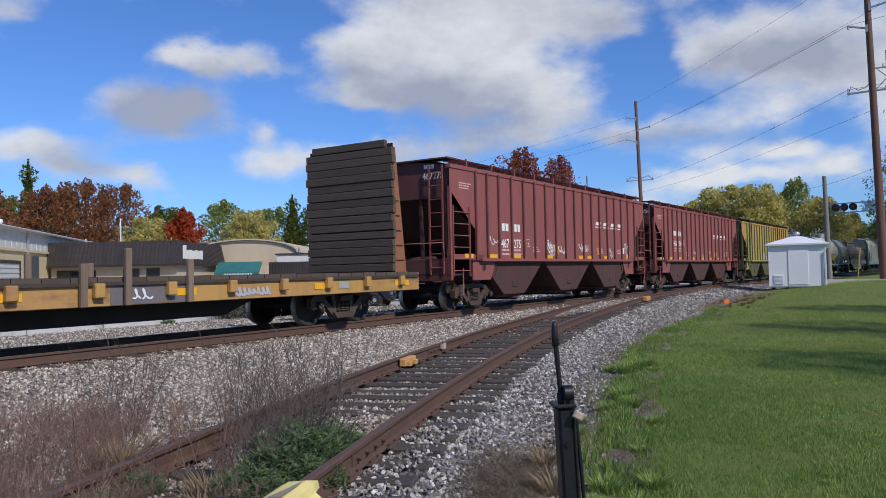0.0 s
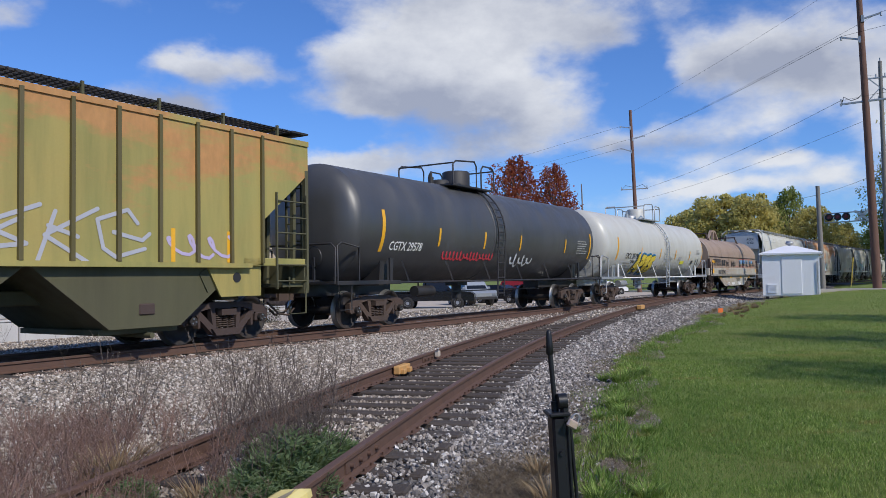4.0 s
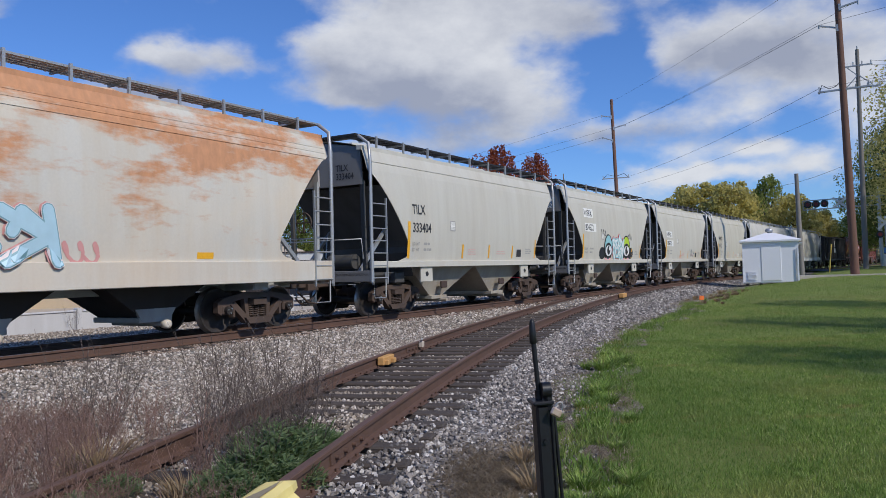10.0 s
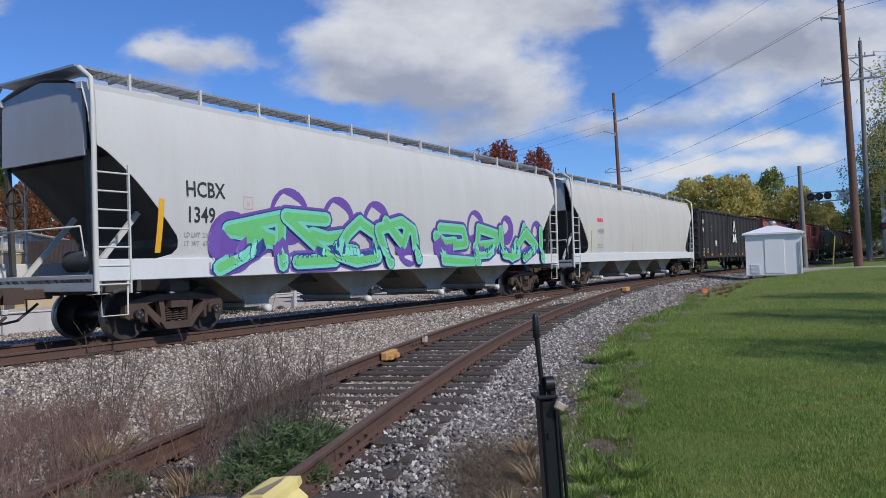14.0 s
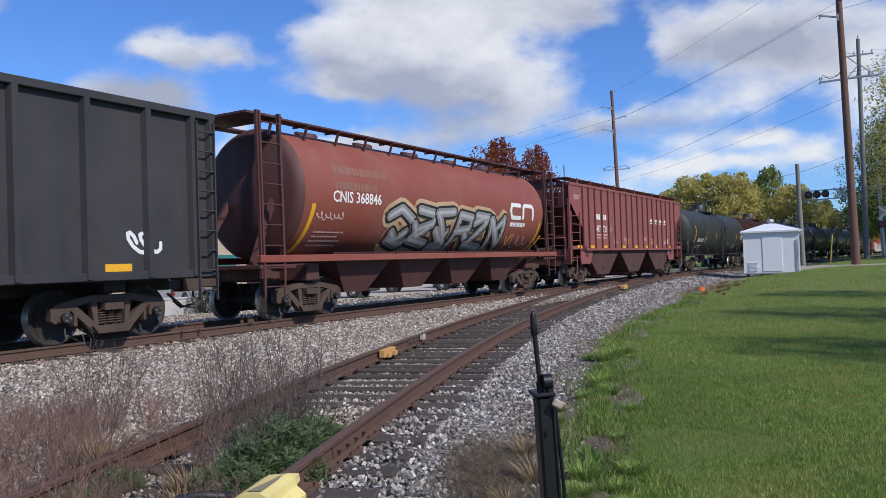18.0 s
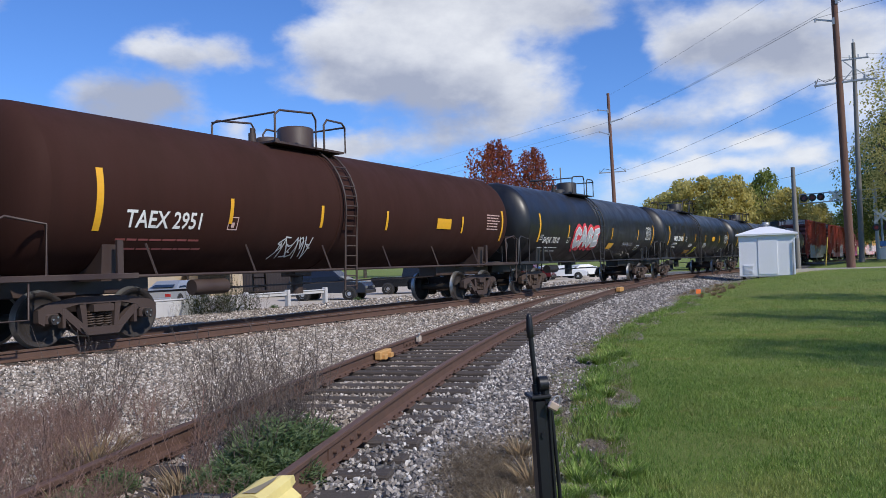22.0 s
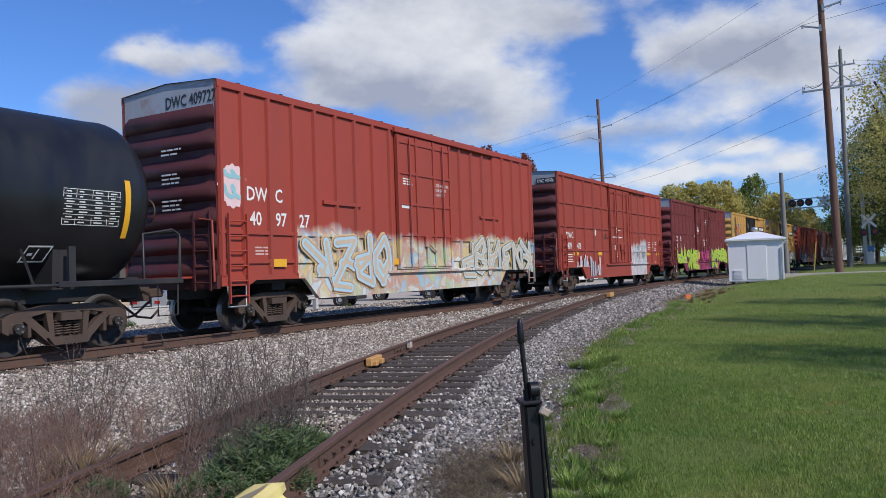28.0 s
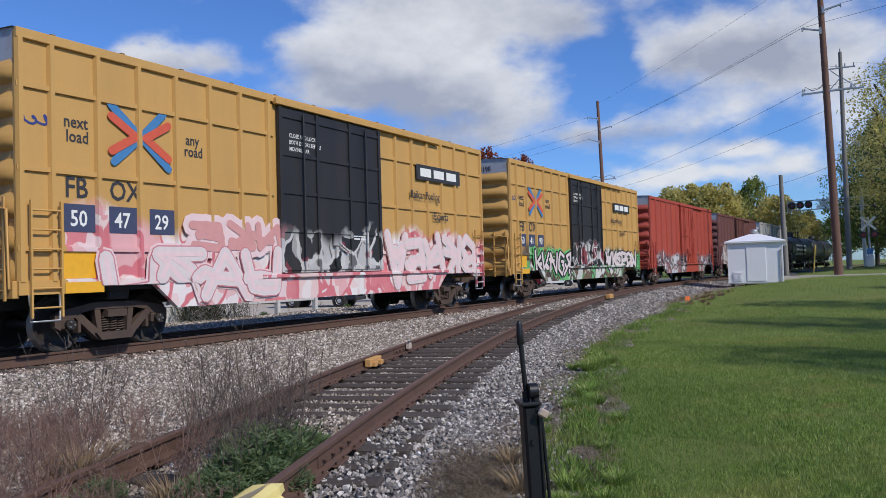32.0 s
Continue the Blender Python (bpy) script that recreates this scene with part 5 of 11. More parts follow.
# ---- tank wagons ----
def tank_wagon(u0, u1, paint, label, iron, white_rail=False, r=1.52, zc=2.62, band=-0.045, hood=True, brown=False):
    """A tank on stub sills. Returns the thing and the map onto its skin."""
    L, u = u1 - u0, (u0 + u1) / 2
    car = tagged(new("tank_wagon"), label, "tank wagon", "tank wagons in the train")
    half, head = L / 2, 0.62
    prof = [(-half + head - head * math.cos(i * math.pi / 18), r * math.sin(i * math.pi / 18)) for i in range(9)] + [(-half + head, r)]
    part("tank_head", G().lathe(prof, "y", (0, 0, zc), 48), paint, car)
    part("tank_head", G().lathe([(-a, q) for a, q in prof][::-1], "y", (0, 0, zc), 48), paint, car)
    yb = L * band
    part("shell", G().lathe([(-half + head, r), (-half + head + 0.4, r), (yb - 0.03, r)], "y", (0, 0, zc), 48), paint, car)
    part("shell", G().lathe([(yb - 0.03, r), (yb + 0.03, r - 0.012), (half - head - 0.4, r - 0.012), (half - head, r)], "y", (0, 0, zc), 48), paint, car)
    part("shell_band", G().lathe([(yb - 0.10, r + 0.004), (yb - 0.10, r + 0.012), (yb, r + 0.012), (yb, r + 0.004)], "y", (0, 0, zc), 48), paint, car)
    at = lambda y, z, d: (math.sqrt(max(0.01, (r + d) ** 2 - (z - zc) ** 2)), y, z)
    for e in (-1, 1):
        y0, y1 = sorted((e * (half + 0.25), e * (half - 3.3)))
        part("stub_sill", G().box(-0.33, 0.33, y0, y1, 0.80, 1.22, 0.02), iron, car)
        part("saddle", G().prism([(-1.15, 1.05), (-1.2, 1.75), (-0.9, 1.42), (0, 1.16), (0.9, 1.42), (1.2, 1.75), (1.15, 1.05)], "y", e * (half - 1.9) - 0.2, e * (half - 1.9) + 0.2), iron, car)
        y0, y1 = sorted((e * (half + 0.35), e * (half - 0.55)))
        part("end_platform", G().box(-1.45, 1.45, y0, y1, 1.10, 1.17, 0.01), iron, car)
        part("end_rail", G().tube([(-1.42, e * (half + 0.3), 1.15), (-1.42, e * (half + 0.3), 1.95), (-1.3, e * (half + 0.3), 2.05), (1.3, e * (half + 0.3), 2.05), (1.42, e * (half + 0.3), 1.95), (1.42, e * (half + 0.3), 1.15)], 0.024, 8), iron, car)
        for s in (-1, 1):
            part("corner_rail", G().tube([(s * 1.45, e * (half + 0.25), 1.15), (s * 1.45, e * (half + 0.25), 2.0), (s * 1.45, e * (half + 0.1), 2.08), (s * 1.45, e * (half - 0.55), 1.98), (s * 1.45, e * (half - 0.55), 1.15)], 0.024, 8), M["galv"] if white_rail else iron, car)
            part("sill_step", G().tube([(s * 1.45, e * (half + 0.2), 1.12), (s * 1.45, e * (half + 0.2), 0.5), (s * 1.45, e * (half - 0.25), 0.5), (s * 1.45, e * (half - 0.25), 1.12)], 0.02, 6), M["galv"] if white_rail else iron, car)
            part("side_step_beam", G().box(s * 1.45 - 0.05, s * 1.45 + 0.05, min(e * (half + 0.3), e * (half - 2.2)), max(e * (half + 0.3), e * (half - 2.2)), 1.08, 1.18, 0.01), M["galv"] if white_rail else iron, car)
            part("placard_post", G().box(s * 1.38 - 0.02, s * 1.38 + 0.03, e * (half - 1.9) - 0.06, e * (half - 1.9) + 0.06, 1.15, 1.75), M["white_mark"] if white_rail else iron, car)
    for s in (-1, 1):
        part("side_handrail", G().tube([(s * 1.47, -half + 1.6, 1.12), (s * 1.47, half - 1.6, 1.12)], 0.028, 8), M["white_mark"] if white_rail else iron, car)
        for i in range(6):
            y = -half + 2.6 + (L - 5.2) * i / 5
            part("rail_bracket", G().bar((s * 1.47, y, 1.12), (s * 1.30, y - 0.1, 1.70), 0.03, 0.03), M["white_mark"] if white_rail else iron, car)
        # ladder over the flank
        yl = yb + 0.25
        g = G()
        for dy in (-0.22, 0.22):
            g.tube([(s * 1.50, yl + dy, 0.62), (s * 1.56, yl + dy, zc - 0.7)] + [(s * (r + 0.07) * math.cos(q), yl + dy, zc + (r + 0.07) * math.sin(q)) for q in [i * 0.17 for i in range(0, 9)]], 0.026, 6)
        for i in range(13):
            z = 0.72 + i * 0.24
            x = 1.53 if z < zc - 0.4 else math.sqrt(max(0.05, (r + 0.08) ** 2 - (z - zc) ** 2))
            if z < zc + r * 0.98:
                g.tube([(s * x, yl - 0.22, z), (s * x, yl + 0.22, z)], 0.018, 6)
        part("ladder", g, M["galv"] if white_rail else iron, car)
        part("top_step", G().box(s * 0.75 - 0.22, s * 0.75 + 0.22, yb - 1.7, yb + 0.8, zc + r - 0.12, zc + r - 0.07), M["galv"] if white_rail else iron, car)
        w = 1.0
        zt = zc + r
        part("top_rail", G().tube([(s * w, yb - 1.7, zt - 0.1), (s * w, yb - 1.7, zt + 0.50), (s * w, yb - 1.55, zt + 0.62), (s * w, yb - 0.42, zt + 0.72), (s * w, yb - 0.3, zt + 0.58), (s * w, yb - 0.3, zt - 0.1)], 0.026, 8), M["galv"] if white_rail else iron, car)
        part("top_rail", G().tube([(s * w, yb + 0.0, zt - 0.1), (s * w, yb + 0.0, zt + 0.5), (s * w, yb + 0.12, zt + 0.64), (s * w, yb + 0.7, zt + 0.64), (s * w, yb + 0.82, zt + 0.54), (s * w, yb + 0.82, zt - 0.1)], 0.026, 8), M["galv"] if white_rail else iron, car)
    for y in (yb - 1.7, yb + 0.82):
        part("top_rail", G().tube([(-1.0, y, zc + r + 0.55), (1.0, y, zc + r + 0.55)], 0.024, 8), M["galv"] if white_rail else iron, car)
    part("manway_housing", G().lathe([(-0.15, 0.45), (0.50, 0.45), (0.54, 0.41), (0.56, 0.0)], "z", (0, yb + (0.1 if hood else 0.0), zc + r), 24), iron if hood else paint, car)
    part("manway_lid", G().lathe([(-0.1, 0.30), (0.12, 0.30), (0.17, 0.25), (0.18, 0.0)], "z", (0, yb - 0.9, zc + r), 20), iron, car)
    part("relief_valve", G().cyl((0, yb - 1.4, zc + r - 0.05), (0, yb - 1.4, zc + r + 0.22), 0.09, 12).cyl((0, yb - 1.4, zc + r + 0.22), (0, yb - 1.4, zc + r + 0.34), 0.05, 10), iron, car)
    part("bottom_outlet", G().cyl((0, yb, zc - r - 0.55), (0, yb, zc - r + 0.1), 0.16, 14).box(-0.25, 0.25, yb - 0.3, yb + 0.3, zc - r - 0.12, zc - r + 0.05, 0.02), iron, car)
    part("brake_wheel", G().lathe([(-0.02, 0.24), (0.0, 0.26), (0.02, 0.24)], "y", (0.75, -half - 0.28, 1.75), 20).bar((0.75, -half - 0.28, 1.2), (0.75, -half - 0.28, 1.75), 0.05, 0.05), iron, car)
    part("brake_gear", G().cyl((0.5, -half + 4.2, 0.85), (0.5, -half + 5.1, 0.85), 0.16, 12).bar((0.2, -half + 3.0, 0.8), (0.2, half - 3.0, 0.8), 0.04, 0.04), iron, car)
    c = shared("coupler", coupler_mesh)
    for s in (-1, 1):
        o = part("coupler", c, None, car, "", (0, s * (half + 0.35 - 0.55), 0))
        if s < 0:
            o.rotation_euler = (0, 0, math.pi)
        bogie(car, s * (half - 1.75), u, brown)
    couple(car, u, L)
    return car, at, L


def flank_marks(car, at, L, big=True):
    bright_marks(car, [-L / 2 + 1.4], 1.9, 1.05, at, 0.13)
    bright_marks(car, [-L / 2 + q * L for q in (0.25, 0.41, 0.56, 0.79)], 2.1, 0.5, at, 0.09)
    bright_marks(car, [L / 2 - 0.95], 1.9, 1.0, at, 0.11)


def data_table(car, y, z, w, h, at, material):
    """A framed table of small figures."""
    g = G()
    line_ = lambda a, b, c, d: g.add([at(y + a, z + c, 0.005), at(y + b, z + c, 0.005), at(y + b, z + d, 0.005), at(y + a, z + d, 0.005)], [(0, 1, 2, 3)])
    t = 0.009
    for i in range(8):
        line_(0, w, h * i / 7 - t / 2, h * i / 7 + t / 2)
    for q in (0, 0.22, 0.5, 0.78, 1):
        line_(w * q - t / 2, w * q + t / 2, 0, h)
    rnd = random.Random(int(y * 10) + 3)
    for i in range(7):
        for q in (0.04, 0.26, 0.54, 0.82):
            line_(w * q, w * (q + rnd.uniform(0.06, 0.15)), h * (i + 0.38) / 7, h * (i + 0.62) / 7)
    part("data_table", g, material, car, "white stencilled table of figures")["kind"] = "stuff"


def stencil_plate(car, y, z, w, h, at, material, slant=0.06):
    """A leaning stencilled frame, empty but for a line of figures."""
    g = G()
    p = lambda a, b: at(y + a * w + slant * b, z + b * h, 0.005)
    t = 0.06
    for a, b, c, d in ((0, 1, 0, t * 1.6), (0, 1, 1 - t * 1.6, 1), (0, t, 0, 1), (1 - t, 1, 0, 1), (0.45, 0.45 + t, 0.2, 0.8), (0.15, 0.35, 0.4, 0.55)):
        g.add([p(a, c), p(b, c), p(b, d), p(a, d)], [(0, 1, 2, 3)])
    part("stencil_frame", g, material, car)["kind"] = "stuff"


def run_of_tanks():
    black = worn("black_tank_paint", (0.010, 0.010, 0.012), (0.022, 0.021, 0.021), 0.35, 0.36, wave=0.10, gloss=0.55)
    coal = worn("charcoal_tank_paint", (0.055, 0.055, 0.056), (0.09, 0.085, 0.08), 0.35, 0.42, wave=0.12, gloss=0.8)
    green = worn("dark_green_tank_paint", (0.026, 0.028, 0.025), (0.048, 0.048, 0.044), 0.4, 0.55, wave=0.12, gloss=0.4)
    brown = worn("rust_brown_tank_paint", (0.046, 0.0175, 0.0125), (0.028, 0.015, 0.012), 0.5, 0.75, wave=0.12, gloss=0.15)
    pale = worn("warm_white_tank_paint", (0.56, 0.55, 0.50), (0.32, 0.28, 0.24), 0.28, 0.42, wave=0.15)
    dk = M["black_steel"]
    # charcoal
    car, at, L = tank_wagon(61.6, 77.7, coal, "charcoal tank wagon with white number and red scrawls", dk)
    flank_marks(car, at, L)
    lettering(car, "CGTX 29578", 0.22, -L / 2 + 1.8, 1.95, at, M["white_mark"])
    tag(car, -L / 2 + 4.4, 1.75, 3.0, 0.25, at, M["s_red"], 5, 0.05); tag(car, -L / 2 + 8.6, 1.6, 1.6, 0.4, at, M["s_white"], 8, 0.06)
    bars(car, L / 2 - 2.2, 2.55, 1.0, 6, at, M["grey_mark"], 0.09)
    # white with the yellow and blue piece
    car, at, L = tank_wagon(78.4, 94.7, pale, "off-white tank wagon with a yellow and blue sprayed piece", M["galv"], True, hood=False, band=0.02)
    bright_marks(car, [-L / 2 + 1.6], 1.9, 1.0, at, 0.15); bright_marks(car, [-L / 2 + q for q in (4.76, 7.7, 10.3, 13.0)], 2.05, 0.48, at, 0.11); bright_marks(car, [L / 2 - 0.75], 1.95, 1.1, at, 0.09)
    lettering(car, "CPCX 205199", 0.24, -L / 2 + 2.8, 2.0, at, M["black_mark"])
    bars(car, -L / 2 + 2.7, 1.78, 1.6, 3, at, M["grey_mark"], 0.12)
    graffiti(car, -L / 2 + 4.35, -L / 2 + 6.9, 1.47, 2.08, at, 4, ((1.75, M["s_blue"]), (1.16, M["s_black"]), (1.0, M["s_yellow"])), 14, 0.27, kinds=(4, 1, 2, 0))
    tag(car, -L / 2 + 3.6, 1.80, 0.6, 0.2, at, M["s_black"], 4, 0.03); tag(car, -L / 2 + 7.2, 1.50, 0.7, 0.25, at, M["s_black"], 9, 0.03)
    patch(car, -L / 2 + 11.5, -L / 2 + 12.2, 1.8, 1.98, at, plain("yellow_label", (0.75, 0.68, 0.05)), "label_plate")
    patch(car, -L / 2 + 13.6, -L / 2 + 13.95, 1.82, 2.02, at, M["black_mark"], "label_plate")
    bars(car, L / 2 - 2.0, 2.6, 0.8, 4, at, M["grey_mark"]); tag(car, L / 2 - 1.8, 1.7, 0.8, 0.5, at, M["s_black"], 19, 0.05)
    bars(car, -L / 2 + 9.2, 2.1, 0.8, 3, at, M["grey_mark"]); bars(car, -L / 2 + 11.0, 2.15, 0.7, 3, at, M["grey_mark"])
    e = lambda x, z, d: (x, -L / 2 - d + 0.62 * (1 - math.sqrt(max(0.0, 1 - (x * x + (z - 2.62) ** 2) / 1.52 ** 2))), z)
    lettering(car, "CPCX 205199", 0.12, -0.45, 3.2, e, M["black_mark"], lift=0.012)
    # dark green
    car, at, L = tank_wagon(300.5, 317.2, green, "dark grey-green tank wagon with white number", dk, band=-0.01)
    flank_marks(car, at, L)
    lettering(car, "SHRX 208635", 0.22, -L / 2 + 2.1, 1.95, at, M["white_mark"]); bars(car, -L / 2 + 2.1, 1.7, 1.8, 2, at, M["white_mark"], 0.11)
    data_table(car, L / 2 - 2.2, 2.2, 0.95, 0.6, at, M["white_mark"]); stencil_plate(car, L / 2 - 3.6, 1.55, 0.5, 0.24, at, M["white_mark"]); stencil_plate(car, -L / 2 + 3.95, 1.92, 0.26, 0.24, at, M["white_mark"]); bars(car, L / 2 - 6.2, 1.9, 0.9, 2, at, M["grey_mark"])
    # brown
    car, at, L = tank_wagon(318.0, 335.4, brown, "rust-brown tank wagon with cream number and a white scrawl", worn("brown_fittings", (0.05, 0.03, 0.026)), brown=True)
    flank_marks(car, at, L)
    lettering(car, "TAEX 2951", 0.30, -L / 2 + 2.0, 1.98, at, M["white_mark"]); bars(car, -L / 2 + 1.9, 1.75, 2.2, 2, at, M["s_rosewood"], 0.16); stencil_box(car, -L / 2 + 4.35, 1.98, at)
    graffiti(car, -L / 2 + 5.95, -L / 2 + 7.05, 1.42, 1.85, at, 5, ((1.0, M["s_white"]),), 12, 0.03); patch(car, -L / 2 + 12.3, -L / 2 + 13.1, 2.2, 2.5, at, M["yellow_mark"], "label_plate")
    bars(car, L / 2 - 2.0, 2.7, 0.9, 6, at, M["faint_mark"], 0.09)
    # black with the red and white piece
    car, at, L = tank_wagon(336.2, 353.2, black, "black tank wagon with red and white sprayed bubble shapes", dk)
    flank_marks(car, at, L)
    lettering(car, "SHQX  70510", 0.22, -L / 2 + 1.95, 1.87, at, M["white_mark"]); bars(car, -L / 2 + 1.75, 1.68, 2.2, 2, at, M["white_mark"], 0.13)
    graffiti(car, -L / 2 + 4.95, -L / 2 + 7.7, 1.80, 2.44, at, 4, ((2.4, M["s_red"]), (1.25, M["s_white"]), (0.85, M["s_silver"])), 41, 0.22, cloud=M["s_red"], kinds=(9, 4, 8, 2))
    patch(car, -L / 2 + 9.3, -L / 2 + 10.0, 1.65, 1.92, at, M["yellow_mark"], "label_plate", slant=0.08)
    data_table(car, L / 2 - 2.2, 2.15, 0.9, 0.62, at, M["white_mark"]); stencil_plate(car, L / 2 - 3.4, 1.6, 0.5, 0.24, at, M["white_mark"]); tag(car, L / 2 - 5.6, 1.8, 1.5, 0.2, at, M["s_mist"], 15, 0.02); stencil_plate(car, -L / 2 + 4.3, 1.88, 0.24, 0.22, at, M["white_mark"]); stencil_plate(car, -L / 2 + 1.6, 1.98, 0.22, 0.18, at, M["white_mark"])
    e = lambda x, z, d: (x, -L / 2 - d + 0.62 * (1 - math.sqrt(max(0.0, 1 - (x * x + (z - 2.62) ** 2) / 1.52 ** 2))), z)
    lettering(car, "SHQX 70510", 0.13, -0.5, 3.2, e, M["white_mark"], lift=0.012)
    # three newer black ones
    for a, b, number, extra in ((354.1, 371.9, "280488", True), (372.9, 390.2, "280469", True), (391.0, 409.0, "280512", False)):
        car, at, L = tank_wagon(a, b, black, "glossy black tank wagon with white number and yellow labels" if extra else "glossy black tank wagon beside the red boxcars", dk)
        flank_marks(car, at, L)
        lettering(car, "VMSX  " + number, 0.27, -L / 2 + 2.4, 2.14, at, M["white_mark"])
        lettering(car, "LD LMT 203500 LB", 0.10, -L / 2 + 2.3, 1.93, at, M["white_mark"]); lettering(car, "LT  WT  83200 LB", 0.10, -L / 2 + 2.3, 1.75, at, M["white_mark"])
        patch(car, -L / 2 + 5.9, -L / 2 + 6.9, 1.4, 1.62, at, M["yellow_mark"], "label_plate", slant=0.15); bars(car, -L / 2 + 6.1, 1.95, 0.9, 3, at, M["white_mark"])
        if extra:
            patch(car, -L / 2 + 7.5, -L / 2 + 8.1, 1.3, 1.8, at, plain("lemon_label", (0.75, 0.72, 0.03)), "label_plate", slant=0.25)
        patch(car, -L / 2 + 11.9, -L / 2 + 12.6, 2.2, 2.5, at, M["yellow_mark"], "label_plate")
        bars(car, -L / 2 + 9.8, 2.0, 0.9, 4, at, M["white_mark"]); data_table(car, L / 2 - 2.1, 2.1, 1.05, 0.58, at, M["white_mark"]); stencil_plate(car, L / 2 - 2.6, 1.5, 0.42, 0.26, at, M["white_mark"]); stencil_plate(car, -L / 2 + 5.05, 2.14, 0.24, 0.26, at, M["white_mark"])
        e_ = lambda x, z, d: (x, -L / 2 - d + 0.62 * (1 - math.sqrt(max(0.0, 1 - (x * x + (z - 2.62) ** 2) / 1.52 ** 2))), z)
        lettering(car, "VMSX " + number, 0.13, -0.5, 3.2, e_, M["white_mark"], lift=0.012); bars(car, -0.45, 3.08, 0.7, 2, e_, M["white_mark"], 0.1, lift=0.012)
    # what follows the boxcars, far down the line
    car, at, L = tank_wagon(555.0, 572.0, black, "black tank wagon far down the line by the crossing", dk)
    bars(car, -L / 2 + 3, 2.9, 9.0, 3, at, M["white_mark"], 0.5, h=0.22)
    car, at, L = tank_wagon(573.0, 590.0, coal, "charcoal tank wagon far down the line by the crossing", dk)
    flank_marks(car, at, L)


# ---- boxcars ----
def boxcar(u0, u1, label, paint, top, door=(0.34, 0.62), door_paint=None, posts=13, belts=(), end_white=True, ribdepth=0.07, roofpaint=None, wide=1.42, foot=0.98, rib0=0.06, pitch=None, end_paint=None, skirt=0.64, shorts=()):
    L, u = u1 - u0, (u0 + u1) / 2
    car = tagged(new("boxcar"), label, "boxcar", "boxcars in the train")
    d0, d1 = -L / 2 + door[0] * L, -L / 2 + door[1] * L
    at = lambda y, z, d: (wide + d, y, z)
    dp = door_paint or paint
    ep = end_paint or paint
    for s in (-1, 1):
        part("side_wall", G().box(s * (wide - 0.03) - 0.03, s * (wide - 0.03) + 0.03, -L / 2, L / 2, foot + 0.12, top - 0.1), paint, car)
        # sill: full depth between the bogies, cut up over them
        yk = L / 2 - 3.0
        g = G().prism([(-L / 2, foot), (-L / 2 + 0.75, foot), (-L / 2 + 0.95, foot + 0.1), (-yk - 0.5, foot + 0.1), (-yk, skirt), (yk, skirt), (yk + 0.5, foot + 0.1), (L / 2 - 0.95, foot + 0.1), (L / 2 - 0.75, foot), (L / 2, foot), (L / 2, foot + 0.22), (-L / 2, foot + 0.22)], "x", s * wide - 0.05, s * wide + 0.055)
        part("side_sill", g, paint, car)
        part("top_chord", G().box(s * wide - 0.06, s * wide + 0.06, -L / 2, L / 2, top - 0.16, top, 0.01), paint, car)
        spots = [-L / 2 + 0.06 + (L - 0.12) * i / posts for i in range(posts + 1)] if pitch is None else [-L / 2 + 0.06] + [-L / 2 + rib0 + pitch * i for i in range(int((L - rib0 - 0.2) / pitch) + 1)] + [L / 2 - 0.06]
        for y in spots:
            if d0 - 0.05 < y < d1 + 0.05:
                continue
            part("side_post", G().prism([(wide * s, y - 0.065), (wide * s + s * ribdepth, y - 0.035), (wide * s + s * ribdepth, y + 0.035), (wide * s, y + 0.065)], "z", foot + 0.2, top - 0.14), paint, car)
        for z in belts:
            for a, b in ((-L / 2, d0 - 0.1), (d1 + 0.1, L / 2)):
                part("belt_rail", G().box(s * (wide + 0.022) - 0.022, s * (wide + 0.022) + 0.022, a, b, z - 0.04, z + 0.04), paint, car)
        for a, b, z in shorts:
            part("short_belt", G().box(s * (wide + 0.03) - 0.03, s * (wide + 0.03) + 0.03, -L / 2 + a, -L / 2 + b, z - 0.045, z + 0.045), paint, car)
        # sliding door
        g = G().box(s * (wide + 0.05) - 0.03, s * (wide + 0.05) + 0.03, d0, d1, foot + 0.24, top - 0.22, 0.01)
        door_ob = part("door", g, dp, car, "sliding plug door with locking bars")
        n = 3
        for i in range(n + 1):
            y = d0 + 0.05 + (d1 - d0 - 0.1) * i / n
            part("door_stile", G().box(s * (wide + 0.10) - 0.022, s * (wide + 0.10) + 0.022, y - 0.05, y + 0.05, foot + 0.26, top - 0.24), dp, door_ob)
        for i in range(5):
            z = foot + 0.34 + (top - foot - 0.75) * i / 4
            part("door_rail", G().box(s * (wide + 0.092) - 0.018, s * (wide + 0.092) + 0.018, d0, d1, z - 0.04, z + 0.04), dp, door_ob)
        for q in (0.2, 0.82):
            y = d0 + (d1 - d0) * q
            part("locking_bar", G().tube([(s * (wide + 0.15), y, foot + 0.3), (s * (wide + 0.15), y, top - 0.3)], 0.028, 8), dp, door_ob)
        ym, zm = (d0 + d1) / 2, foot + 0.85
        part("door_gear", G().box(s * (wide + 0.13) - 0.04, s * (wide + 0.13) + 0.04, ym - 0.14, ym + 0.14, zm, zm + 0.32, 0.02).box(s * (wide + 0.12) - 0.02, s * (wide + 0.12) + 0.02, ym - 0.05, ym + 0.05, foot + 0.35, zm).bar((s * (wide + 0.16), ym, zm + 0.1), (s * (wide + 0.16), ym + 0.42, zm - 0.12), 0.05, 0.04), dp, door_ob)
        part("door_track", G().box(s * (wide + 0.09) - 0.05, s * (wide + 0.09) + 0.05, d0 - 0.6, d1 + L * 0.22, foot + 0.14, foot + 0.22, 0.01), paint, car)
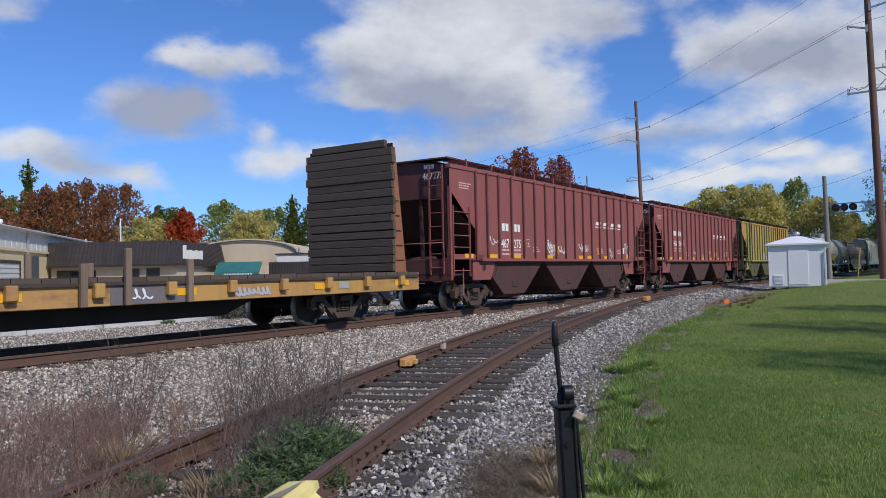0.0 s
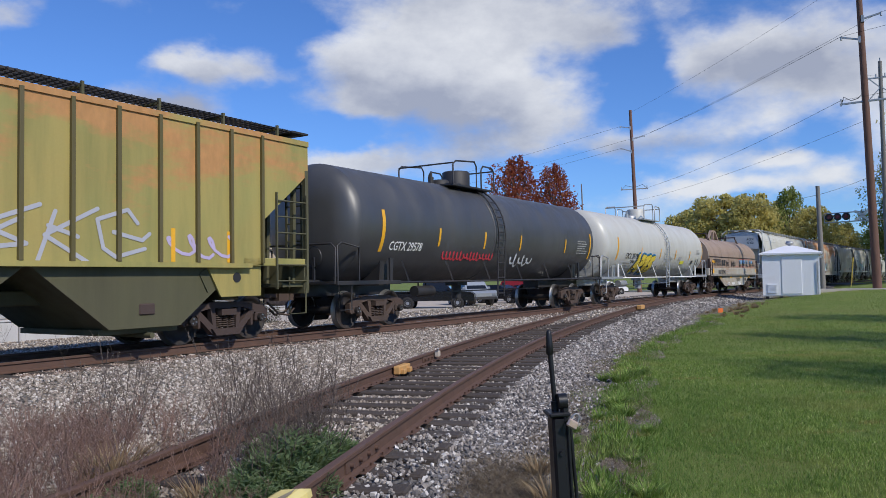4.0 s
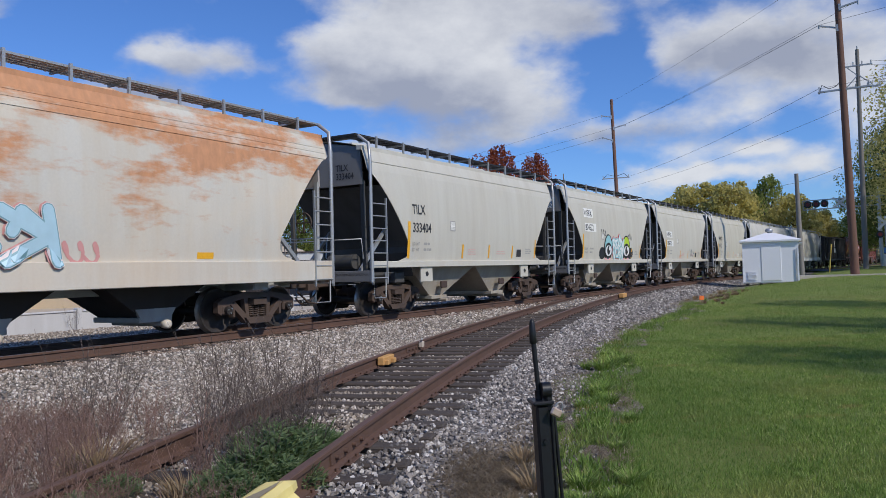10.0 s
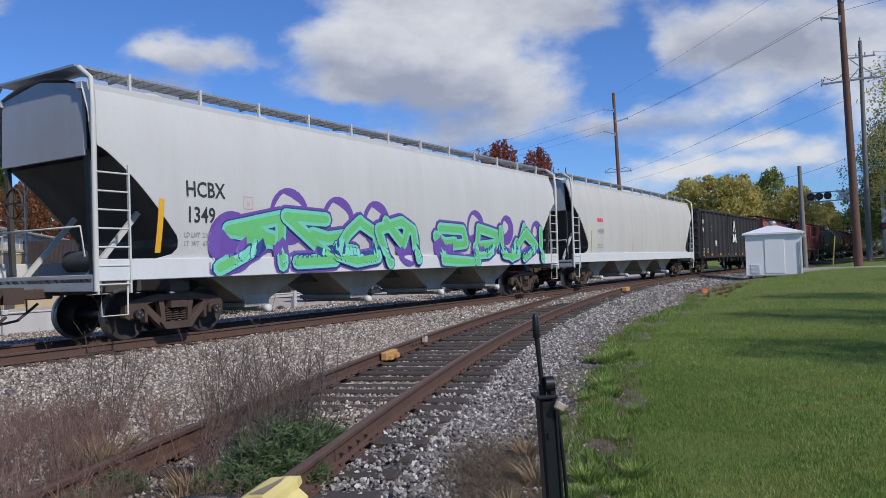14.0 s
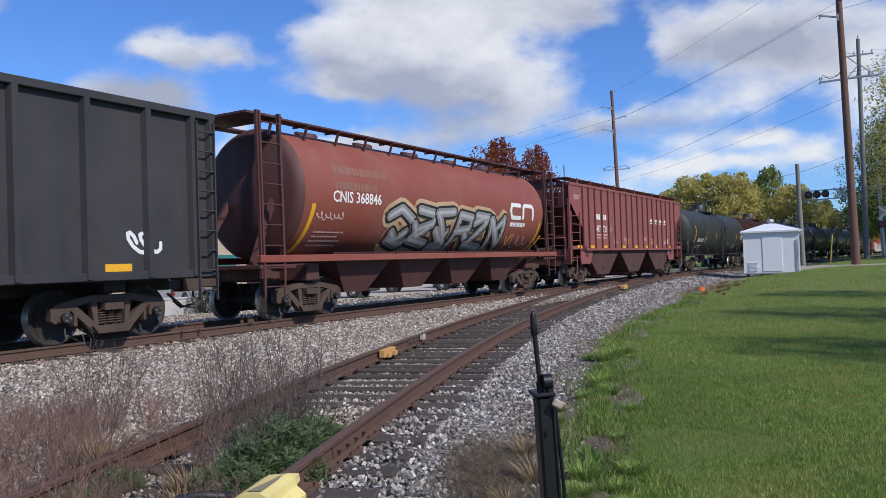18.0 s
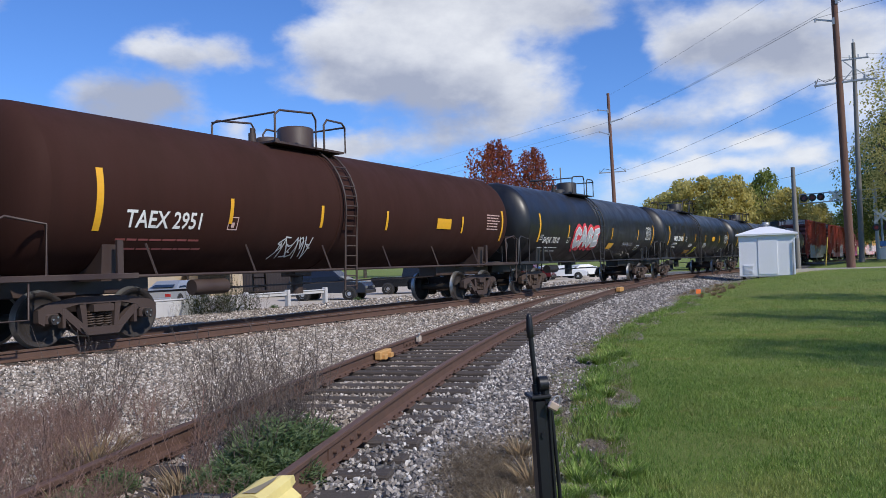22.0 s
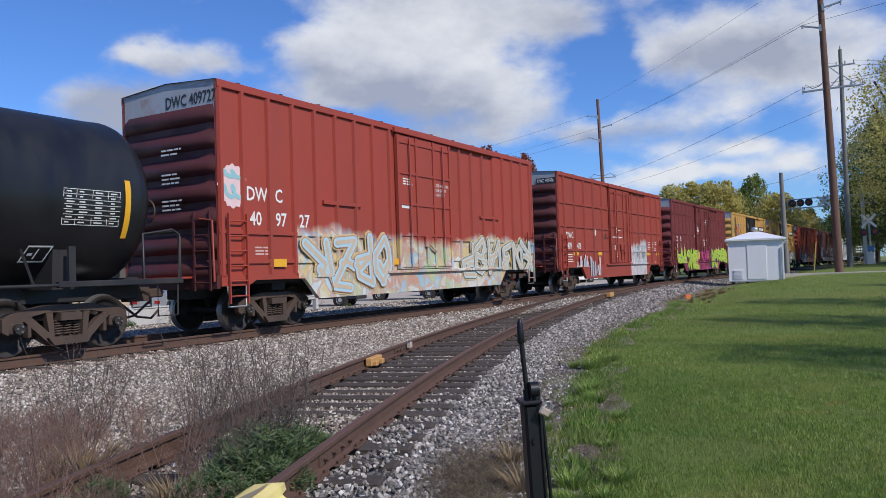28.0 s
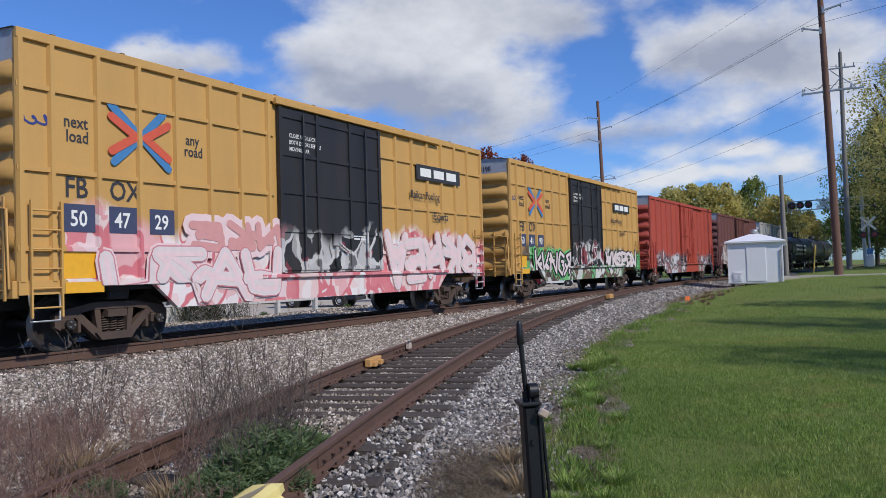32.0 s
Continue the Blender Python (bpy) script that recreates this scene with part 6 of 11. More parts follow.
        part("door_hood", G().box(s * (wide + 0.09) - 0.06, s * (wide + 0.09) + 0.05, d0 - 0.1, d1 + L * 0.2, top - 0.2, top - 0.06, 0.01), paint, car)
        for e in (-1, 1):
            ladder(car, ((s * (wide + 0.10), e * (L / 2 - 0.42), 0.62), (s * (wide + 0.10), e * (L / 2 - 0.42), 2.45)), 0.5, "y", 6, paint, "side_ladder")
            part("sill_step", G().tube([(s * (wide + 0.05), e * (L / 2 - 0.16), foot), (s * (wide + 0.05), e * (L / 2 - 0.16), 0.56), (s * (wide + 0.05), e * (L / 2 - 0.66), 0.56), (s * (wide + 0.05), e * (L / 2 - 0.66), foot)], 0.022, 6), M["galv"], car)
    for e in (-1, 1):
        ye = e * (L / 2 - 0.03)
        part("end_wall", G().box(-wide, wide, min(ye, ye - e * 0.06), max(ye, ye - e * 0.06), foot, top), ep, car)
        nr = 7
        for i in range(nr):
            z = foot + 0.35 + (top - foot - 1.0) * i / (nr - 1)
            g = G()
            prof = [(-0.20, 0.0), (-0.15, 0.10), (-0.05, 0.15), (0.06, 0.12), (0.20, 0.0)]
            g.grid([[(x, ye + e * dy * (0.25 if abs(x) > wide - 0.12 else 1), z + dz) for x in (-wide + 0.05, -wide + 0.2, 0, wide - 0.2, wide - 0.05)] for dz, dy in prof], True)
            part("end_corrugation", g, ep, car)
        if end_white:
            part("end_panel", G().box(-wide + 0.02, wide - 0.02, min(ye, ye + e * 0.03), max(ye, ye + e * 0.03), top - 0.62, top - 0.04), M["end_panel"], car, "whitened panel under the roof edge")
        part("end_gable", G().prism([(-wide, top - 0.038), (wide, top - 0.038), (wide, top - 0.004), (0, top + 0.094), (-wide, top - 0.004)], "y", min(ye, ye + e * 0.03), max(ye, ye + e * 0.03)), M["end_panel"] if end_white else ep, car)
        part("end_sill", G().box(-wide, wide, min(ye, ye + e * 0.10), max(ye, ye + e * 0.10), foot - 0.05, foot + 0.22, 0.01), ep, car)
        part("end_platform", G().box(-0.75, 0.75, min(ye, ye + e * 0.45), max(ye, ye + e * 0.45), foot + 0.18, foot + 0.22), paint, car)
        ladder(car, ((-e * 1.05, ye + e * 0.14, 0.9), (-e * 1.05, ye + e * 0.14, 2.5)), 0.45, "x", 5, ep, "end_ladder")
        part("corner_guard", G().tube([(wide - 0.05, ye + e * 0.12, foot + 0.1), (wide - 0.05, ye + e * 0.16, 2.3), (wide - 0.4, ye + e * 0.16, 2.35)], 0.025, 6), paint, car)
    part("brake_wheel", G().lathe([(-0.02, 0.24), (0.0, 0.26), (0.02, 0.24)], "y", (-0.5, -L / 2 - 0.16, 2.6), 20).bar((-0.74, -L / 2 - 0.16, 2.6), (-0.26, -L / 2 - 0.16, 2.6), 0.03, 0.03), M["iron"], car)
    rp = roofpaint or paint
    rows = [[(a * (wide + 0.02), -L / 2 - 0.04 + (L + 0.08) * j / 12, top + 0.10 * (1 - abs(a))) for j in range(13)] for a in (-1, -0.5, 0, 0.5, 1)]
    part("roof", G().grid(rows, False), rp, car)
    for i in range(12):
        y = -L / 2 + L * (i + 0.5) / 12
        part("roof_seam", G().bar((-wide, y, top + 0.02), (0, y, top + 0.12), 0.07, 0.04).bar((0, y, top + 0.12), (wide, y, top + 0.02), 0.07, 0.04), rp, car)
    part("floor_pan", G().box(-wide + 0.1, wide - 0.1, -L / 2 + 0.1, L / 2 - 0.1, foot + 0.02, foot + 0.14), M["dark"], car)
    underframe(car, L, L / 2 + 1.1, 0.62, foot + 0.05, M["dark"], L / 2 - 1.95, u)
    part("brake_gear", G().cyl((0.7, -1.5, 0.78), (0.7, -0.4, 0.78), 0.18, 14).box(0.3, 0.75, 0.6, 1.3, 0.62, 0.95, 0.02).bar((0.45, -4, 0.75), (0.45, 4, 0.75), 0.04, 0.04), M["dark"], car)
    couple(car, u, L)
    return car, at, L, d0, d1


def skirted(L, x, skirt):
    """The outside of a boxcar's side and sill: spray reaches down to the skirt between the bogies, and to the raised sill over them."""
    return lambda y, z, d: (x + d, y, max(z, skirt if abs(y) < L / 2 - 3.45 else 1.0 if abs(y) > L / 2 - 0.8 else 1.09))


def split_marks(car, at, L, posts, z, texts, tall, mat, first=1, lift=0.004):
    """Writing set panel by panel: posts is their spacing, first where it begins."""
    for i, tx in enumerate(texts):
        lettering(car, tx, tall, -L / 2 + first + i * posts, z, at, mat, 0.85, lift=0.008)


def run_of_boxcars():
    M["end_panel"] = worn("whitened_end_panel", (0.46, 0.48, 0.52), (0.25, 0.2, 0.16), 0.35, 0.6, rust=0.5)
    red = (0.385, 0.060, 0.036)
    # end walls: the red darkened to maroon, their shade put into the colour
    shaded_end = worn("shaded_maroon_end", (0.105, 0.024, 0.024), (0.03, 0.016, 0.016), 0.6, 0.6)
    roof = worn("dull_red_roof", (0.14, 0.045, 0.04))
    W = M["white_mark"]
    # tall red one, many-coloured band along the foot
    p = sprayed("red_boxcar_paint_sprayed", red, 2.15, ((-5.5, 7.7),), ((0.52, 0.64, 0.70), (0.70, 0.66, 0.46), (0.62, 0.32, 0.20), (0.36, 0.55, 0.66), (0.72, 0.70, 0.62), (0.70, 0.52, 0.20), (0.48, 0.56, 0.30)), 3, 0.25, (0.55, 0.43, 0.34), 0.42)
    car, at, L, d0, d1 = boxcar(410.3, 425.9, "tall red boxcar with a pale many-coloured sprayed band", p, 5.15, (0.407, 0.595), end_paint=shaded_end, roofpaint=roof, rib0=0.67, pitch=0.775, belts=(2.08, 1.47), skirt=0.60, shorts=((3.25, 4.75, 2.86), (11.3, 12.7, 2.86)))
    low_ = skirted(L, 1.477, 0.62)
    graffiti(car, -L / 2 + 2.75, -L / 2 + 6.0, 0.86, 1.95, low_, 4, ((1.5, M["s_amber"]), (1.14, M["s_rust"]), (0.98, M["s_sky"]), (0.4, M["s_dune"])), 61, 0.25)
    graffiti(car, -L / 2 + 9.9, -L / 2 + 15.3, 0.92, 1.98, low_, 6, ((1.6, M["s_amber"]), (1.18, M["s_slate"]), (0.96, M["s_haze"]), (0.4, M["s_dune"])), 67, 0.22)
    split_marks(car, at, L, 0.86, 2.76, ("DW", "C"), 0.29, W, 0.77); split_marks(car, at, L, 0.775, 2.24, ("40", "97", "27"), 0.29, W, 0.86)
    for y in (1.4, 4.0, 6.1, 11.5, 13.3, 14.8):
        patch(car, -L / 2 + y, -L / 2 + y + 0.5, 1.35, 1.52, at, M["yellow_mark"], lift=0.062)
    part("sprayed_disc", G().add([at(-L / 2 + 0.40 + (0.33 + 0.05 * (q % 3)) * math.cos(q * math.pi / 14), 3.02 + (0.42 + 0.05 * (q % 2)) * math.sin(q * math.pi / 14), 0.006) for q in range(28)], [tuple(range(28))]), M["s_blush"], car)
    for z, w in ((3.14, 0.5), (2.78, 0.5)):
        tag(car, -L / 2 + 0.14, z, w, 0.3, lambda y, z_, d: at(y, z_, d + 0.006), M["s_aqua"], int(z * 10), 0.085)
    dd = lambda y, z, d: (1.50 + d, y, z)
    letters_block(car, d0 + 1.95, 3.62, dd, W, (("CLOSE AND LOCK", 0.085), ("DOOR BEFORE", 0.085), ("MOVING CAR", 0.085)), 0.14)
    bars(car, d0 + 0.3, 3.7, 0.5, 3, dd, W); patch(car, d0 + 0.2, d0 + 0.6, 2.9, 3.05, dd, W, "label_plate"); bars(car, -L / 2 + 1.0, 1.75, 0.5, 3, at, M["faint_mark"])
    e = lambda x, z, d: (x, -L / 2 - 0.0 - d, z)
    lettering(car, "DWC 409727", 0.24, -0.05, 4.72, e, M["black_mark"], 0.75, lift=0.008); lettering(car, "EXCESS HEIGHT CAR", 0.1, -0.5, 4.52, e, M["grey_mark"], lift=0.008)
    for z in (3.9, 3.3, 2.75):
        bars(car, -0.1, z, 0.6, 3, lambda x, zz, d: (x, -L / 2 - 0.1 - d, zz), W, 0.09)
    # lower red one with white lower corners
    p = sprayed("red_boxcar_paint_faded", shade(red, 0.92), 2.25, ((1.7, 4.5),), ((0.60, 0.58, 0.58), (0.50, 0.53, 0.55), (0.58, 0.46, 0.45), (0.64, 0.63, 0.62), (0.46, 0.36, 0.36), (0.53, 0.54, 0.57)), 8, 0.3, (0.58, 0.56, 0.57), 0.3)
    car, at, L, d0, d1 = boxcar(428.5, 444.1, "red boxcar with heavy posts and pale sprayed patches", p, 5.05, (0.403, 0.602), end_paint=shaded_end, belts=(3.80, 2.83, 1.82), roofpaint=roof, rib0=0.64, pitch=1.165, skirt=0.57)
    split_marks(car, at, L, 1.1, 2.33, ("DWC",), 0.26, W, 0.86); split_marks(car, at, L, 1.12, 1.88, ("409", "476"), 0.26, W, 0.95)
    patch(car, 0.55, 1.4, 4.55, 4.8, lambda x, z, d: (x, -L / 2 - 0.01 - d, z), M["black_mark"], "number_panel", 0.012)
    lettering(car, "DWC 409476", 0.14, 0.6, 4.62, lambda x, z, d: (x, -L / 2 - 0.01 - d, z), W, 0.62, lift=0.02)
    for y in (1.6, 4.7, 12.6, 14.4):
        patch(car, -L / 2 + y, -L / 2 + y + 0.6, 1.6, 1.75, at, M["yellow_mark"], lift=0.01)
    rz = random.Random(44)
    for i in range(26):
        y, m = rz.uniform(1.9, 4.8), M[rz.choice(("s_white", "s_silver", "s_grey", "s_white", "s_aqua"))]
        line = [(y + rz.uniform(-0.12, 0.12), z + rz.uniform(-0.08, 0.08)) for z in (2.1, 1.85, 1.6, 1.35, 1.2)]
        part("scrawl", strokes([line], rz.uniform(0.02, 0.07), at, 0.006 + 0.0007 * i), m, car)["kind"] = "stuff"
    corner = skirted(L, 1.477, 0.59)
    for i in range(34):
        y = rz.uniform(-5.9, -3.0)
        line = [(y + rz.uniform(-0.06, 0.06), z) for z in (rz.uniform(1.05, 1.6), 1.02, 0.85, rz.uniform(0.62, 0.75))]
        part("scrawl", strokes([line], rz.uniform(0.04, 0.15), corner, 0.006 + 0.0007 * i), M[rz.choice(("s_petal", "s_mist", "s_silver", "s_blush"))], car)["kind"] = "stuff"
    for y_, z_, n_ in ((5.0, 2.28, 5), (5.65, 2.28, 4), (6.4, 2.3, 2), (6.2, 1.95, 2), (6.4, 1.2, 2), (-0.75, 1.7, 3)):
        bars(car, y_, z_, 0.42, n_, at if y_ > 2 else (lambda y, z, d: (1.502 + d, y, z)), W, 0.09)
    dd = lambda y, z, d: (1.502 + d, y, z)
    patch(car, -0.95, -0.75, 1.85, 2.1, dd, W, "label_plate"); bars(car, -1.2, 2.45, 1.5, 1, dd, W, h=0.05); bars(car, -0.4, 2.8, 0.6, 1, dd, W, h=0.04)
    part("painted_ring", strokes([[(-0.62 + 0.09 * math.cos(q * math.pi / 8), 2.82 + 0.11 * math.sin(q * math.pi / 8)) for q in range(17)]], 0.03, dd, 0.006), W, car)
    tag(car, -L / 2 + 5.4, 2.3, 0.7, 0.5, at, M["s_black"], 4, 0.05); bars(car, -L / 2 + 0.8, 1.62, 0.8, 4, at, W, 0.1)
    patch(car, -L / 2 + 4.2, -L / 2 + 4.5, 2.5, 2.8, at, W, "stencil_box")
    # maroon with the lime piece
    p = sprayed("maroon_boxcar_paint_sprayed", (0.185, 0.033, 0.034), 2.05, ((-7.0, 7.6),), ((0.52, 0.06, 0.24), (0.15, 0.027, 0.032), (0.50, 0.06, 0.22), (0.15, 0.027, 0.035), (0.10, 0.02, 0.06), (0.55, 0.08, 0.27)), 5, 0.25, (0.15, 0.027, 0.04), 0.65)
    car, at, L, d0, d1 = boxcar(446.5, 462.1, "maroon boxcar with lime and magenta sprayed lettering shapes", p, 5.06, (0.379, 0.628), belts=(4.22, 2.98, 1.85), rib0=0.8, pitch=0.9, skirt=0.60, roofpaint=worn("dull_maroon_roof", (0.08, 0.03, 0.035)))
    split_marks(car, at, L, 0.93, 2.5, ("CO", "ER"), 0.28, W, 0.95); split_marks(car, at, L, 0.83, 2.03, ("17", "33", "45"), 0.28, W, 0.99)
    over = skirted(L, 1.477, 0.62)
    graffiti(car, -L / 2 + 1.0, -L / 2 + 6.1, 0.78, 1.88, over, 5, ((1.7, M["s_navy"]), (1.2, M["s_lime"]), (0.5, M["s_pear"]), (0.10, M["s_navy"])), 23, 0.30, drop=0.06, floor=0.64)
    graffiti(car, -L / 2 + 10.0, L / 2 - 0.2, 0.82, 1.90, over, 6, ((1.7, M["s_navy"]), (1.2, M["s_lime"]), (0.5, M["s_pear"]), (0.10, M["s_navy"])), 29, 0.28, drop=0.06, floor=0.64)
    rz = random.Random(9)
    for i in range(22):
        y = rz.uniform(0.6, 15.2)
        part("scrawl", strokes([[(y, 2.0), (y + rz.uniform(-0.05, 0.05), rz.uniform(1.6, 1.8))]], rz.uniform(0.05, 0.2), at, 0.006), M["s_magenta"], car)["kind"] = "stuff"
    patch(car, -L / 2 + 0.5, -L / 2 + 0.9, 1.55, 2.1, at, M["yellow_mark"], lift=0.01)
    letters_block(car, d0 + 2.3, 4.0, lambda y, z, d: (1.502 + d, y, z), W, (("CLOSE AND LOCK", 0.10), ("DOOR BEFORE", 0.10), ("MOVING CAR", 0.10)), 0.15)
    dd = lambda y, z, d: (1.502 + d, y, z)
    for y_, z_, w_, h_ in ((0.12, 2.95, 0.35, 0.12), (0.35, 3.2, 0.4, 0.12), (2.1, 2.25, 0.18, 0.28), (-0.5, 2.85, 0.4, 0.12)):
        patch(car, d0 + y_, d0 + y_ + w_, z_, z_ + h_, dd if y_ > 0 else at, W, "label_plate")
    bars(car, d0 + 1.9, 2.62, 1.1, 1, dd, W, h=0.06); bars(car, d0 + 0.9, 1.75, 0.7, 1, dd, W, h=0.05); bars(car, d0 + 0.25, 3.45, 0.4, 3, dd, W); stencil_box(car, -L / 2 + 3.6, 2.35, at); bars(car, d1 + 2.4, 2.2, 0.5, 4, at, W, 0.09); bars(car, d1 + 3.3, 2.2, 0.5, 4, at, W, 0.09)
    for y_ in (0.4, 3.2):
        patch(car, d0 + y_, d0 + y_ + 0.35, 1.3, 1.8, dd, M["s_gold"], "sprayed_spot")
    # two yellow ones with black doors
    for a, b, digits, seed, cols, label in ((464.8, 480.4, ("50", "47", "29"), 11, ((0.80, 0.72, 0.72), (0.74, 0.36, 0.38), (0.82, 0.78, 0.77), (0.66, 0.14, 0.18), (0.78, 0.56, 0.54), (0.80, 0.70, 0.66)), "tall yellow boxcar with black door and pink sprayed band"),
                                            (482.6, 498.2, ("50", "41", "90"), 27, ((0.10, 0.42, 0.16), (0.70, 0.68, 0.66), (0.13, 0.04, 0.05), (0.62, 0.60, 0.58), (0.16, 0.5, 0.2)), "tall yellow boxcar with black door, green and white tags")):
        p = sprayed("yellow_boxcar_paint_%d" % seed, (0.60, 0.345, 0.10), 2.3 if seed == 11 else 1.95, ((-7.0, 7.7),), cols, seed, 0.16, (0.62, 0.16, 0.20) if seed == 11 else (0.05, 0.03, 0.04), 0.7)
        q = sprayed("black_door_paint_%d" % seed, (0.018, 0.019, 0.022), 2.2, ((-2.5, 3.5),), ((0.02, 0.02, 0.02), (0.02, 0.02, 0.024), (0.60, 0.58, 0.56), (0.02, 0.02, 0.025), (0.30, 0.05, 0.07), (0.03, 0.03, 0.03)), seed + 1, 0.25, (0.6, 0.58, 0.56), 0.6)
        car, at, L, d0, d1 = boxcar(a, b, label, p, 5.12, (0.371, 0.619), q, 12, (4.25, 2.95, 1.7), rib0=0.58, pitch=0.825, roofpaint=worn("dull_yellow_roof_%d" % seed, (0.30, 0.2, 0.09)))
        K_ = M["black_mark"]
        split_marks(car, at, L, 1, 3.70, ("next",), 0.2, K_, 0.79); split_marks(car, at, L, 1, 3.46, ("load",), 0.2, K_, 0.83)
        split_marks(car, at, L, 1, 3.72, ("any",), 0.2, K_, 3.29); split_marks(car, at, L, 1, 3.5, ("road",), 0.2, K_, 3.25)
        split_marks(car, at, L, 0.83, 2.55, ("FB", "OX"), 0.34, K_, 0.79)
        for i, tx in enumerate(digits):
            y = -L / 2 + 0.78 + 0.83 * i
            patch(car, y, y + 0.58, 1.98, 2.44, at, plain("navy_panel", (0.05, 0.06, 0.12)), "number_panel")
            lettering(car, tx, 0.26, y + 0.10, 2.08, at, W, lift=0.012)
        y = -L / 2 + 1.66
        part("painted_arrow", strokes([[(y, 4.2), (y + 0.55, 3.75), (y + 1.2, 3.2)], [(y + 1.1, 4.2), (y + 0.6, 3.7), (y + 0.05, 3.22)]], 0.15, lambda a_, b_, d: at(a_, b_, d + 0.002), 0.03), plain("arrow_blue", (0.06, 0.2, 0.42)), car)["kind"] = "stuff"
        part("painted_arrow", strokes([[(y, 4.0), (y + 0.5, 3.7), (y, 3.4)], [(y + 1.2, 4.0), (y + 0.7, 3.7), (y + 1.2, 3.38)]], 0.15, lambda a_, b_, d: at(a_, b_, d + 0.006), 0.034), plain("arrow_red", (0.62, 0.10, 0.05)), car)["kind"] = "stuff"
        yl = -L / 2 + 11.5
        patch(car, yl, yl + 2.55, 3.8, 4.24, at, K_, "owner_panel", lift=0.075)
        for i in range(3):
            patch(car, yl + 0.2 + i * 0.75, yl + 0.8 + i * 0.75, 3.9, 4.14, at, W, "mark_bar", lift=0.08)
        lettering(car, "Railcar Pooling", 0.22, yl - 0.35, 3.25, lambda a_, b_, d: at(a_, b_, d + 0.073), K_); lettering(car, "Experts", 0.22, yl + 0.9, 2.68, lambda a_, b_, d: at(a_, b_, d + 0.073), K_)
        dd = lambda a_, b_, d: (1.50 + d, a_, b_)
        letters_block(car, d0 + 0.35, 4.25, dd, W, (("CLOSE AND LOCK", 0.09), ("BOTH DOORS BEFORE", 0.09), ("MOVING CAR", 0.09)), 0.15)
        bars(car, d1 - 1.2, 2.15, 0.7, 3, dd, W)
        patch(car, -L / 2 + 0.75, -L / 2 + 1.4, 1.22, 1.66, at, M["yellow_mark"], "label_plate"); patch(car, -L / 2 + 0.75, -L / 2 + 1.45, 0.98, 1.16, lambda a_, b_, d: at(a_, b_, d + 0.06), M["yellow_mark"], "reflector")
        if seed == 11:
            low_ = skirted(L, 1.477, 0.66)
            graffiti(car, -L / 2 + 1.5, -L / 2 + 5.8, 0.80, 1.62, low_, 4, ((1.35, M["s_blush"]), (1.08, M["s_rose"]), (0.92, M["s_petal"]), (0.3, M["s_blush"])), 71, 0.30)
            graffiti(car, -L / 2 + 3.4, -L / 2 + 5.9, 1.72, 2.2, low_, 3, ((1.3, M["s_blush"]), (0.5, M["s_coral"])), 79, 0.34)
            graffiti(car, -L / 2 + 9.9, -L / 2 + 14.9, 0.95, 2.15, low_, 5, ((1.35, M["s_coral"]), (1.14, M["s_petal"]), (0.55, M["s_blush"])), 73, 0.27)
        else:
            graffiti(car, -L / 2 + 1.9, -L / 2 + 5.6, 0.9, 1.75, skirted(L, 1.477, 0.66), 5, ((2.2, M["s_green"]), (1.5, M["s_black"]), (0.7, M["s_petal"])), 75, 0.18)
            graffiti(car, -L / 2 + 10.2, -L / 2 + 14.8, 1.1, 1.8, skirted(L, 1.477, 0.66), 6, ((1.5, M["s_black"]), (0.8, M["s_petal"])), 77, 0.22)
        tag(car, -L / 2 + 0.08, 3.62, 0.5, 0.25, at, M["s_navy"], 7, 0.035)
        e = lambda x, z, d: (x, -L / 2 - d, z)
        lettering(car, "FBOX " + "".join(digits), 0.2, -0.6, 4.7, e, K_, 0.8, lift=0.01)
    # red ones at the tail
    p = sprayed("bright_red_boxcar_paint", shade(red, 1.15), 1.9, ((-6.8, 0.0), (3.2, 7.4)), ((0.66, 0.66, 0.66), (0.08, 0.06, 0.08), (0.55, 0.6, 0.62), (0.25, 0.05, 0.05)), 13, 0.3, (0.05, 0.04, 0.05), 0.55)
    boxcar(500.6, 516.2, "bright red boxcar with white tags along its foot", p, 5.05, (0.42, 0.62), posts=14, roofpaint=roof)
    p = sprayed("dusky_red_boxcar_paint", (0.16, 0.06, 0.055), 2.6, ((-7.0, -0.5), (2.5, 7.4)), ((0.4, 0.34, 0.32), (0.14, 0.05, 0.05), (0.5, 0.46, 0.44)), 19, 0.35, (0.1, 0.05, 0.05), 0.7)
    boxcar(518.4, 534.0, "dusky red boxcar with pale smeared side", p, 4.95, (0.42, 0.62), posts=14, roofpaint=roof)
    boxcar(536.2, 552.0, "pale grey boxcar near the crossing", worn("pale_grey_boxcar_paint", (0.5, 0.5, 0.5), amount=0.3), 4.95, (0.42, 0.62), posts=10)


